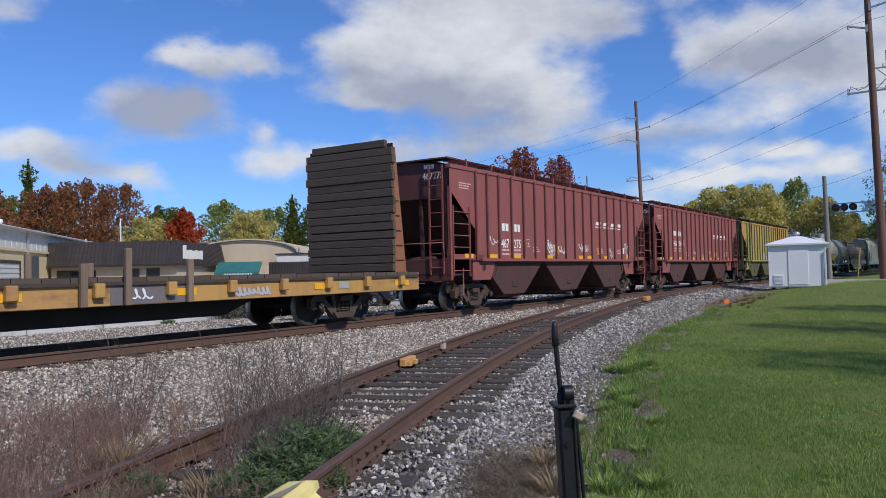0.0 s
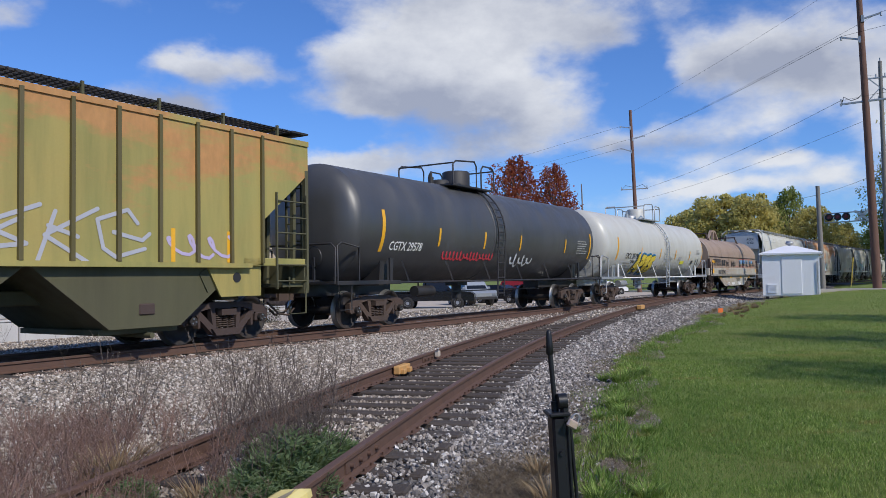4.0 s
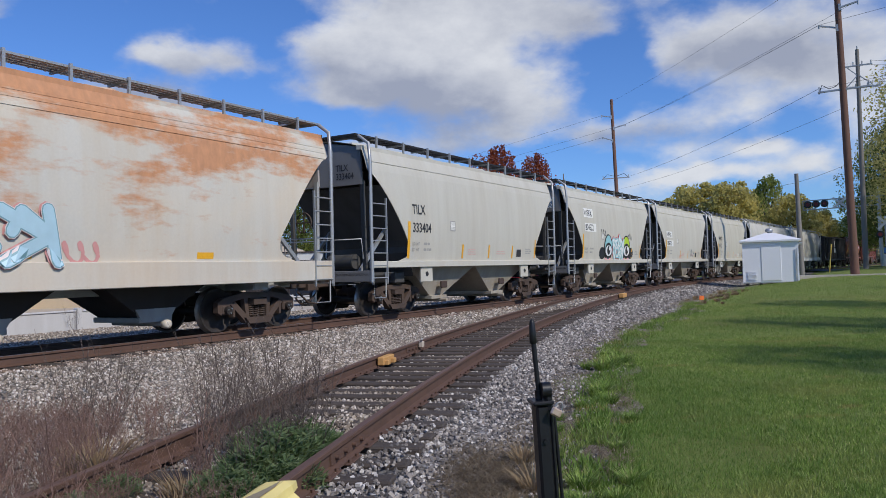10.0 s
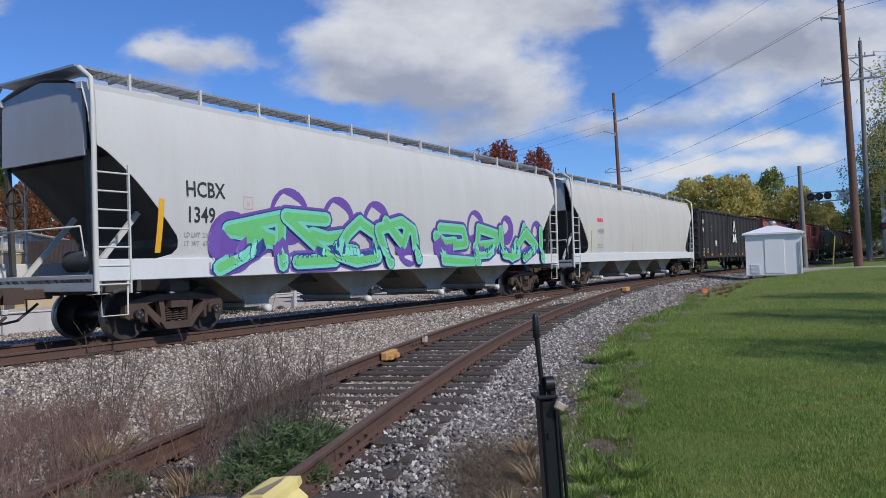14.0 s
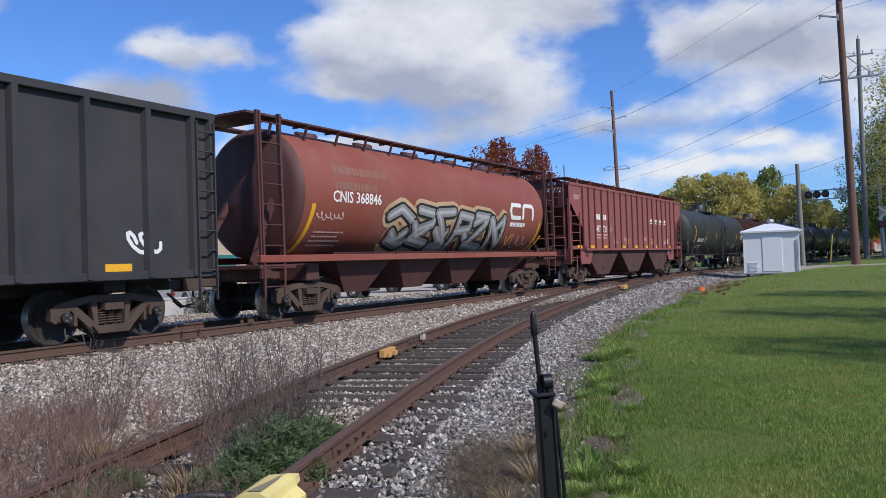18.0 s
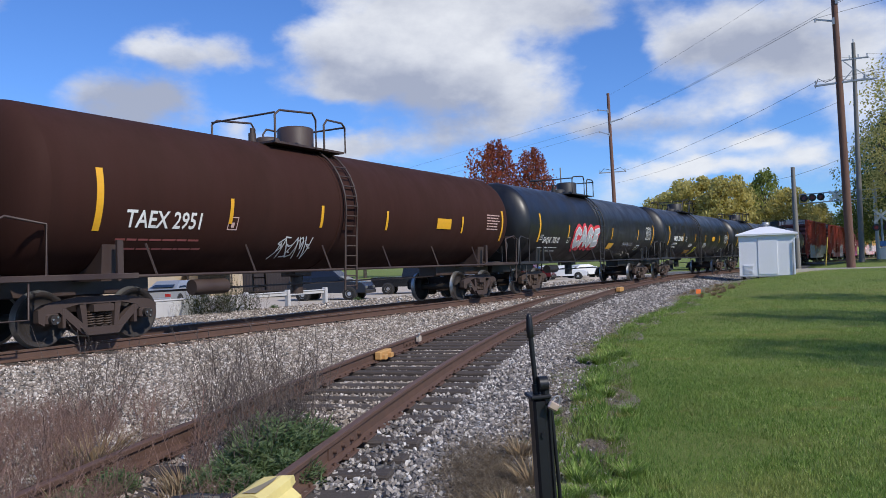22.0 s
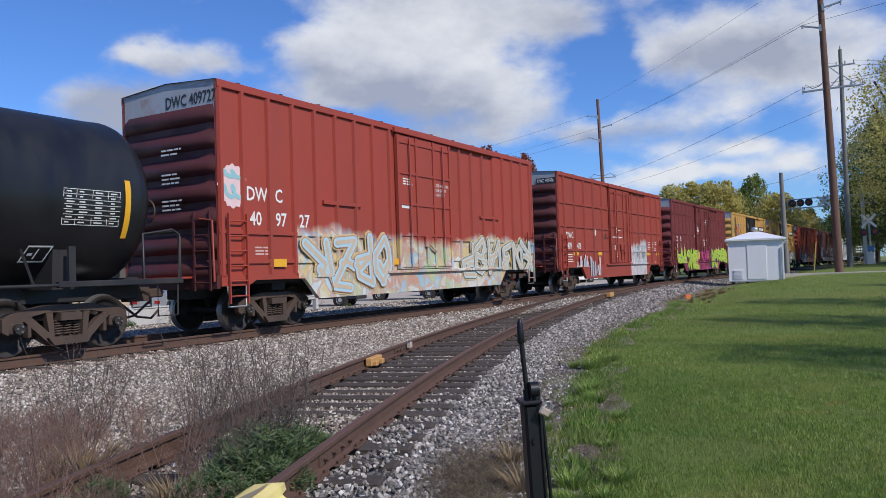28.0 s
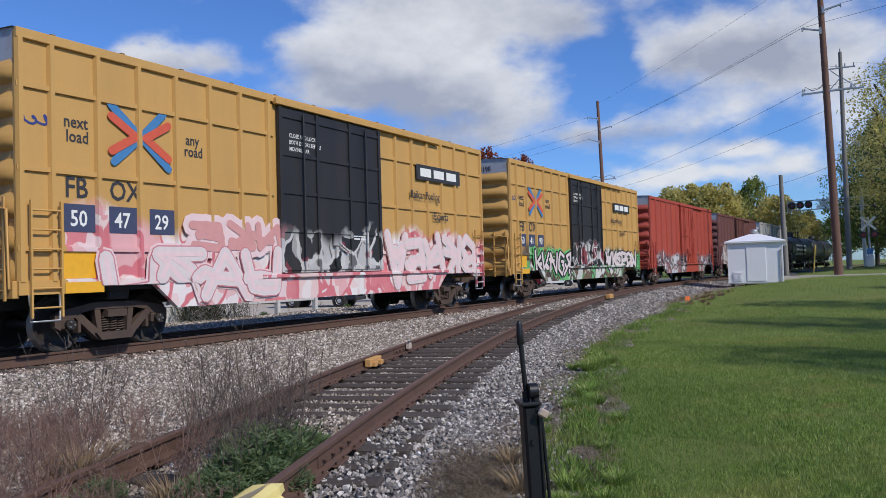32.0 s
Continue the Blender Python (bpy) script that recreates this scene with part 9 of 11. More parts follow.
def build_stand():
    """Black lock stand by the lawn with a raised rod and a brass padlock."""
    black = plain("black_stand_paint", (0.014, 0.014, 0.016), 0.42, 0.2, 0.3, 18, 0.2)
    x, y = 0.589, 3.56
    st = thing("switch_lock_stand", "black steel lock stand with upright rod", "track stand", at=pose(x, y, -0.455, 0, -2.2, 6))
    part("case", G().box(-0.045, 0.020, -0.05, 0.05, 0.0, 0.985, 0.012), black, st)
    part("case_rib", G().box(0.020, 0.040, -0.04, 0.03, 0.0, 0.95, 0.008), black, st)
    part("cap", G().box(-0.060, 0.040, -0.065, 0.065, 0.985, 1.004, 0.006), black, st)
    part("socket", G().cyl((-0.016, 0, 1.0), (-0.017, 0, 1.05), 0.017, 12), black, st)
    part("rod", G().cyl((-0.016, 0, 1.04), (-0.025, 0, 1.28), 0.0115, 10, 0.0125), black, st)
    part("rod_grip", G().lathe([(0, 0.013), (0.004, 0.0175), (0.05, 0.0165), (0.098, 0.0135), (0.112, 0.009), (0.116, 0.0)], "z", (-0.026, 0, 1.265), 12), black, st)
    part("latch", G().cyl((-0.010, -0.03, 1.052), (0.030, -0.03, 1.052), 0.036, 16).box(0.002, 0.036, -0.05, 0.0, 0.95, 1.05, 0.01), black, st)
    part("side_rod", G().tube([(0.068, 0, 0.0), (0.062, 0, 0.6), (0.050, 0, 0.94)], 0.009, 8), black, st)
    part("bolt", G().cyl((-0.01, -0.062, 0.82), (-0.01, -0.05, 0.82), 0.012, 6), black, st)
    brass = plain("scuffed_brass", (0.72, 0.54, 0.42), 0.35, 0.6, 0.2, 30)
    lock = thing("padlock", "worn brass padlock hanging on the stand", "padlock", at=pose(x + 0.010, y - 0.085, 0.500, 0, 30, 12) @ Matrix.Scale(0.82, 4))
    part("lock_body", G().box(-0.032, 0.032, -0.012, 0.012, -0.022, 0.024, 0.008), brass, lock)
    part("shackle", G().tube([(0.022 * math.cos(q), 0, 0.028 + 0.034 * math.sin(q)) for q in [math.pi * i / 8 for i in range(9)]], 0.005, 8), M["bright"], lock)


def build_shed():
    pale = worn("pale_blue_grey_sheet", (0.87, 0.87, 0.90), (0.66, 0.66, 0.68), 0.25, 0.45, wave=0.3)
    gz = 0.0
    sh = thing("signal_shed", "pale blue-grey metal signal shed with shallow hip roof", "shed", at=pose(21.75, 46.75, -0.28, 0, 0, -24.5) @ Matrix.Scale(1.10, 4))
    w, d, h0, h1 = 1.42, 1.25, 0.16, 2.48
    part("wall_front", G().box(-w, w, -d, -d + 0.04, h0, h1, 0.005), pale, sh)
    part("wall_back", G().box(-w, w, d - 0.04, d, h0, h1, 0.005), pale, sh)
    part("wall_side", G().box(-w, -w + 0.04, -d + 0.04, d - 0.04, h0, h1), pale, sh)
    part("wall_side", G().box(w - 0.04, w, -d + 0.04, d - 0.04, h0, h1), pale, sh)
    part("floor_frame", G().box(-w, w, -d, d, h0 - 0.06, h0), M["galv"], sh)
    e = 0.16
    g = G()
    g.add([(-w - e, -d - e, h1), (w + e, -d - e, h1), (w + e, d + e, h1), (-w - e, d + e, h1), (-0.25, -0.2, h1 + 0.42), (0.25, -0.2, h1 + 0.42), (0.25, 0.2, h1 + 0.42), (-0.25, 0.2, h1 + 0.42)],
          [(0, 1, 5, 4), (1, 2, 6, 5), (2, 3, 7, 6), (3, 0, 4, 7), (4, 5, 6, 7), (3, 2, 1, 0)])
    g.box(-w - e, w + e, -d - e, d + e, h1 - 0.09, h1)
    part("roof", g, pale, sh)
    part("roof_vent", G().lathe([(0, 0.10), (0.06, 0.10), (0.08, 0.2), (0.16, 0.22), (0.26, 0.15), (0.28, 0)], "z", (0, 0, h1 + 0.42), 16), M["galv"], sh)
    part("door", G().box(-0.45, 0.55, -d - 0.03, -d, h0 + 0.08, h1 - 0.25, 0.01), pale, sh)
    part("louvre_frame", G().box(-1.2, -0.7, -d - 0.02, -d, h0 + 0.1, h0 + 0.62), pale, sh)
    for i in range(7):
        part("louvre_slat", G().bar((-1.18, -d - 0.03, h0 + 0.14 + i * 0.07), (-0.72, -d - 0.03, h0 + 0.14 + i * 0.07), 0.03, 0.02), pale, sh)
    part("conduit", G().tube([(w - 0.1, -d - 0.05, -0.1), (w - 0.1, -d - 0.05, h1 - 0.5)], 0.03, 8), M["galv"], sh)
    part("corner_trim", G().box(-w - 0.01, -w + 0.05, -d - 0.01, -d + 0.04, h0, h1 - 0.05), pale, sh)
    part("corner_trim", G().box(w - 0.05, w + 0.01, -d - 0.01, -d + 0.04, h0, h1 - 0.05), pale, sh)
    part("side_lamp", G().box(w, w + 0.22, -d + 0.2, -d + 0.42, h1 - 0.32, h1 - 0.16, 0.02), M["galv"], sh)
    for x in (-w + 0.2, -0.5, 0.5, w - 0.2):
        part("foot", G().box(x - 0.07, x + 0.07, -d + 0.05, -d + 0.25, -0.35, h0 - 0.06), M["dark"], sh)
        part("foot", G().box(x - 0.07, x + 0.07, d - 0.25, d - 0.05, -0.35, h0 - 0.06), M["dark"], sh)


build_land()
build_track()
build_stones()
build_stand()
build_shed()


# ---- poles, wires, crossing gear ----
def stand_at(az, dist):
    """A place by bearing (degrees right of ahead) and distance."""
    return dist * math.sin(radians(az)), dist * math.cos(radians(az))


def insulator(parent, p, q):
    part("insulator", G().cyl(p, q, 0.05, 8), M["galv"], parent)


def build_poles():
    red, grey = pole_wood("reddish_pole_wood", (0.20, 0.105, 0.075)), pole_wood("grey_pole_wood", (0.26, 0.24, 0.22))
    arm = plain("grey_arm_steel", (0.35, 0.37, 0.40), 0.5, 0.3)

    def pole(az, dist, z0, height, r, wood, label, lean=-1.6):
        x, y = stand_at(az, dist)
        p = thing("utility_pole", label, "utility pole", "utility poles", at=pose(x, y, z0, 0, lean, -az))
        part("shaft", G().cyl((0, 0, -1), (0, 0, height), r, 14, r * 0.62), wood, p)
        return p

    def side_arm(p, z, side, reach, rise):
        part("standoff_arm", G().bar((0, 0, z), (side * reach, 0, z + rise), 0.10, 0.10), arm, p)
        part("arm_plate", G().box(side * 0.12 - 0.08, side * 0.12 + 0.08, -0.2, 0.2, z - 0.22, z + 0.22), arm, p)
        part("insulator", G().cyl((side * reach, 0, z + rise - 0.18), (side * reach, 0, z + rise + 0.06), 0.06, 8), M["galv"], p)

    def cross_arm(p, z, w, pins, off=0.0):
        part("cross_arm", G().box(off - w, off + w, -0.14, -0.04, z - 0.06, z + 0.06, 0.01), arm, p)
        for i in range(pins):
            x = off - w + 0.1 + (2 * w - 0.2) * i / max(1, pins - 1)
            part("insulator", G().cyl((x, -0.09, z + 0.06), (x, -0.09, z + 0.34), 0.05, 8), M["galv"], p)

    big = pole(*BIG, 0.2, 20.5, 0.27, red, "tall reddish wooden power pole with steel standoff arms", -1.2)
    side_arm(big, 15.85, -1, 1.15, 0.35); side_arm(big, 17.15, 1, 1.15, 0.2)
    cross_arm(big, 11.85, 1.5, 3, 0.05)
    part("wire_loop", G().tube([(-1.4, -0.1, 11.7), (-1.2, -0.1, 12.3), (-0.8, -0.1, 12.0), (-0.4, -0.1, 12.1), (0, -0.1, 12.5)], 0.025, 6), M["black_steel"], big)
    far = pole(*SECOND, -0.4, 21.9, 0.28, red, "tall reddish wooden power pole behind the train", -1.4)
    side_arm(far, 19.7, -1, 1.3, 0.3); side_arm(far, 18.3, 1, 1.5, 0.35); side_arm(far, 16.8, -1, 1.3, 0.5)
    cross_arm(far, 12.2, 1.6, 3)
    part("wire_loop", G().tube([(-1.6, -0.1, 12.1), (-1.0, -0.1, 12.7), (0, -0.1, 12.4), (1.0, -0.1, 12.7), (1.6, -0.1, 12.1)], 0.03, 6), M["black_steel"], far)
    thin = pole(11.0, 96.0, -0.4, 13.2, 0.12, grey, "thin grey pole behind the train", -1.0)
    short = pole(*SHORT, 0.1, 7.9, 0.24, grey, "short grey wooden pole behind the signal shed", -0.8)
    dist = pole(*CROSSED, 0.3, 18.8, 0.24, grey, "grey wooden pole with two braced cross-arms", 0.0)
    cross_arm(dist, 17.4, 1.1, 4, 0.0); cross_arm(dist, 15.5, 1.45, 4, 0.25)
    part("arm_brace", G().bar((-0.8, -0.1, 17.3), (0.0, -0.1, 16.5), 0.07, 0.07).bar((1.1, -0.1, 15.6), (0.0, -0.1, 16.6), 0.07, 0.07).bar((-0.9, -0.1, 15.6), (0, -0.1, 16.6), 0.07, 0.07), arm, dist)
    part("top_pin", G().cyl((0, 0, 18.7), (0, 0, 19.1), 0.05, 8), M["galv"], dist)

    def spot(p, x, z):
        return p.matrix_basis @ Vector((x, -0.05, z))

    def wire(a, b, sag, r, label):
        g = G()
        pts = [a.lerp(b, i / 16) - Vector((0, 0, sag * 4 * (i / 16) * (1 - i / 16))) for i in range(17)]
        tagged(new("power_line", g.tube(pts, r * 0.62, 5).mesh("power_line", M["black_steel"])), label, "cable", "overhead wires")
    wl = "thin dark overhead power line"
    wire(spot(big, -1.15, 16.25), spot(far, 1.5, 18.7), 0.28, 0.022, wl)
    wire(spot(big, 1.15, 17.4), spot(far, 1.5, 18.7), 0.32, 0.016, wl)
    wire(spot(big, -1.4, 12.1), spot(far, 1.6, 12.3), 0.42, 0.02, wl)
    wire(spot(big, -0.2, 10.6), spot(far, 0.3, 10.8), 0.45, 0.016, wl)
    wire(spot(big, -0.2, 20.0), spot(far, 0, 21.6), 0.28, 0.014, wl)
    out = Vector((60.0, 6.0, 0))
    for x, z in ((-1.15, 16.25), (1.15, 17.4), (-1.4, 12.1), (1.5, 12.1), (0, 20.3)):
        wire(spot(big, x, z), spot(big, x, z) + Vector((24.0, -34.0, 0.6)), 0.24, 0.018, wl)
    for x, z in ((-1.0, 17.7), (1.0, 17.7), (-1.1, 15.8), (1.6, 15.8)):
        wire(spot(dist, x, z), spot(dist, x, z) + Vector((45.0, 6.0, 1.0)), 0.28, 0.018, wl)
    for x, z, dz in ((-1.3, 20.0, 1.0), (1.5, 18.7, 0), (-1.3, 17.3, 0)):
        wire(spot(far, x, z), spot(far, x, z) + Vector((-60.0, 75.0, -6.0)), 0.42, 0.02, wl)
    wire(spot(short, 0, 7.2), spot(dist, 0, 9.5), 0.14, 0.02, wl)
    wire(spot(short, 0, 7.2), Vector((22, 118, 7.5)), 0.35, 0.02, wl)


BIG, SECOND, SHORT, CROSSED = (30.1, 55.0), (14.85, 95.0), (26.9, 66.0), (30.75, 74.0)


def build_crossing():
    alu = plain("dull_aluminium", (0.50, 0.52, 0.54), 0.4, 0.6, 0.15)
    black = M["black_steel"]
    lens = plain("dark_red_lens", (0.22, 0.012, 0.012), 0.2, 0, 0.1)
    x, y = stand_at(31.7, 84.0)
    c = thing("crossing_signal_gantry", "aluminium cantilever gantry with crossing lamps and crossbuck", "crossing signal", at=pose(x, y, 0.4, 0, -1.0, -33))
    part("mast", G().cyl((0, 0, 0), (0, 0, 7.2), 0.17, 14), alu, c)
    part("mast_cap", G().cyl((0, 0, 7.2), (0, 0, 7.7), 0.05, 8), alu, c)
    for z in (5.9, 6.8):
        part("truss_chord", G().tube([(-6.6, 0, z), (1.2, 0, z)], 0.055, 8), alu, c)
    for i in range(8):
        xx = -6.6 + i * 1.1
        part("truss_post", G().tube([(xx, 0, 5.9), (xx, 0, 6.8)], 0.04, 6), alu, c)
    for i in (5, 6):
        part("truss_diagonal", G().tube([(-6.6 + i * 1.1, 0, 5.9), (-5.5 + i * 1.1, 0, 6.8)], 0.035, 6), alu, c)
    for xx in (-6.15, -5.4, -4.65):
        lamp = part("flasher", G().cyl((xx, -0.35, 6.4), (xx, -0.1, 6.4), 0.36, 18), black, c, "round black flasher with dark red lens")
        part("lens", G().cyl((xx, -0.40, 6.4), (xx, -0.35, 6.4), 0.2, 16), lens, lamp)
        part("hood", G().lathe([(-0.62, 0.24), (-0.36, 0.24)], "y", (xx, 0, 6.4), 16), black, lamp)
    for s in (-1, 1):
        part("crossbuck_board", G().bar((-3.9, -0.1, 6.4 - s * 0.5), (-2.7, -0.1, 6.4 + s * 0.5), 0.03, 0.22), M["white_mark"], c)
    mast = thing("crossing_mast", "white crossbuck with two red flashers on a mast", "crossing signal", at=pose(*stand_at(32.0, 80.0), 0.4, 0, -1.0, -33))
    part("post", G().cyl((0, 0, 0), (0, 0, 4.6), 0.09, 10), alu, mast)
    for s in (-1, 1):
        part("crossbuck_board", G().bar((-0.6, -0.12, 4.0 - s * 0.6), (0.6, -0.12, 4.0 + s * 0.6), 0.03, 0.2), M["white_mark"], mast)
        lamp = part("flasher", G().cyl((s * 0.45, -0.3, 2.95), (s * 0.45, -0.05, 2.95), 0.32, 16), black, mast)
        part("lens", G().cyl((s * 0.45, -0.34, 2.95), (s * 0.45, -0.30, 2.95), 0.17, 14), lens, lamp)
    part("blue_plate", G().box(-0.25, 0.25, -0.14, -0.10, 1.2, 1.7), plain("blue_plate_paint", (0.05, 0.16, 0.4)), mast)
    part("gate_arm_base", G().box(-0.3, 0.3, -0.3, 0.2, 0, 1.1, 0.04), alu, mast)
    # road over the line, and its paler edge
    asphalt = plain("grey_asphalt", (0.16, 0.16, 0.165), 0.9, 0, 0.2, 6, 0.4)
    rows = []
    for i in range(60):
        q = -60 + 150 * i / 59
        row = []
        for w in (-4.2, 0, 4.2):
            p = on_line(92 + q * 0.25 + w, q * 0.97)
            row.append((p.x, p.y, land_z(p.x, p.y) + (0.03 if abs(q) > 3 else 0.16)))
        rows.append(row)
    tagged(new("road", G().grid(rows, True).mesh("road", asphalt)), "grey asphalt road crossing the railway", "road", kind="structure")
    g = G()
    st = thing("marker_stake", "thin leaning yellow marker stake", "marker post", at=pose(*stand_at(28.6, 70.0), 0.25, 0, 6, 0))
    part("stake", G().cyl((0, 0, -0.2), (0, 0, 2.2), 0.05, 8), plain("yellow_stake", (0.6, 0.42, 0.08)), st)
    st = thing("survey_marker", "short fluorescent orange survey marker", "marker post", at=pose(11.8, 31.8, land_z(11.8, 31.8), 0, 3, 0))
    part("stake", G().box(-0.10, 0.10, -0.012, 0.012, -0.1, 0.20, 0.004), plain("orange_flag", (0.85, 0.18, 0.03)), st)
    path = thing("gravel_path", "pale gravel patch beside the signal shed", "path", kind="structure", shape=G().prism([(23.6, 47.5), (30.5, 46.0), (31, 47.2), (24, 49.5)], "z", -0.2, 0.18), material=plain("pale_gravel", (0.42, 0.38, 0.33), 0.9, 0, 0.25, 5))


# ---- trees ----
def leaf_paint(name, a, b, c):
    m, nt, bs = nodes_of(name)
    geo = nt.nodes.new("ShaderNodeNewGeometry")
    col = ramp(nt, geo.outputs["Random Per Island"], ((0.0, a), (0.5, b), (1.0, c)))
    col = mixed(nt, times(nt, ramp(nt, noise_of(nt, 0.45, 3.0), ((0.4, (0, 0, 0)), (0.65, (1, 1, 1)))), 0.7), col, shade(b, 0.7))
    nt.links.new(col, bs.inputs["Base Color"])
    bs.inputs["Roughness"].default_value = 0.7
    bs.inputs["Specular IOR Level"].default_value = 0.2
    tr = nt.nodes.new("ShaderNodeBsdfTranslucent")
    nt.links.new(col, tr.inputs[0])
    mx = nt.nodes.new("ShaderNodeMixShader"); mx.inputs[0].default_value = 0.55
    nt.links.new(bs.outputs[0], mx.inputs[1]); nt.links.new(tr.outputs[0], mx.inputs[2])
    nt.links.new(mx.outputs[0], nt.nodes["Material Output"].inputs[0])
    return m


def tree(seed, height, spread, leaf, bark, label, leaves=7000, size=0.205, base=0.22, sparse=0.0, at=(0, 0, 0), slim=False):
    """Tapered trunk, forking limbs, and a crown of small leaves gathered in uneven clumps."""
    rng = np.random.default_rng(seed)
    rnd = random.Random(seed)
    t = thing("tree", label, "tree", "trees", at=at)
    g = G()
    r0 = height * 0.022
    top = Vector((rnd.uniform(-0.3, 0.3), rnd.uniform(-0.3, 0.3), height * 0.72))
    g.cyl((0, 0, -0.5), top * 0.5, r0, 9, r0 * 0.7, False)
    g.cyl(top * 0.5, top, r0 * 0.7, 8, r0 * 0.2)
    clumps = []
    n = 26
    for i in range(n):
        a = i * 2.4 + rnd.uniform(-0.4, 0.4)
        q = base + 0.06 + (0.88 - base) * (i + 0.5) / n
        wide = spread * (math.sin(math.pi * min(1.0, (q - base) / (1 - base) * 0.85 + 0.16)) ** 0.7) * rnd.uniform(0.65, 1.1)
        if slim:
            wide *= (1.05 - q)
        p = Vector((math.cos(a) * wide * 0.62, math.sin(a) * wide * 0.62, height * q))
        s = top * (q * 0.75 / 0.72 if q * 0.75 / 0.72 < 1 else 1)
        mid = s.lerp(p, 0.55) + Vector((0, 0, -0.03 * height))
        g.tube([s, mid, p], r0 * 0.22, 5)
        clumps.append((p, Vector((wide * 0.44, wide * 0.44, height * 0.095)) * rnd.uniform(0.8, 1.2)))
    clumps.append((Vector((0, 0, height * 0.9)), Vector((spread * 0.35, spread * 0.35, height * 0.1))))
    part("trunk", g, bark, t)
    per = leaves // len(clumps)
    allv = []
    for p, e in clumps:
        k = int(per * rnd.uniform(0.7, 1.3) * (1 - sparse))
        d = rng.normal(size=(k, 3)); d /= np.linalg.norm(d, axis=1, keepdims=True)
        c = np.array(p) + d * np.array(e) * (rng.uniform(0.25, 1.0, (k, 1)) ** 0.55)
        u = rng.normal(size=(k, 3)); u /= np.linalg.norm(u, axis=1, keepdims=True)
        w = np.cross(u, rng.normal(size=(k, 3))); w /= np.linalg.norm(w, axis=1, keepdims=True)
        sz = size * rng.uniform(0.5, 1.2, (k, 1))
        allv.append(np.stack([c - u * sz, c + w * sz * 0.55, c + u * sz, c - w * sz * 0.55], 1))
    v = np.concatenate(allv).reshape(-1, 3)
    f = np.arange(len(v)).reshape(-1, 4)
    me = bpy.data.meshes.new("crown")
    me.vertices.add(len(v)); me.vertices.foreach_set("co", v.astype(np.float32).ravel())
    me.loops.add(f.size); me.loops.foreach_set("vertex_index", f.astype(np.int32).ravel())
    me.polygons.add(len(f)); me.polygons.foreach_set("loop_start", np.arange(0, f.size, 4, dtype=np.int32))
    me.update(calc_edges=True)
    me.materials.append(leaf)
    part("crown", me, None, t)
    return t


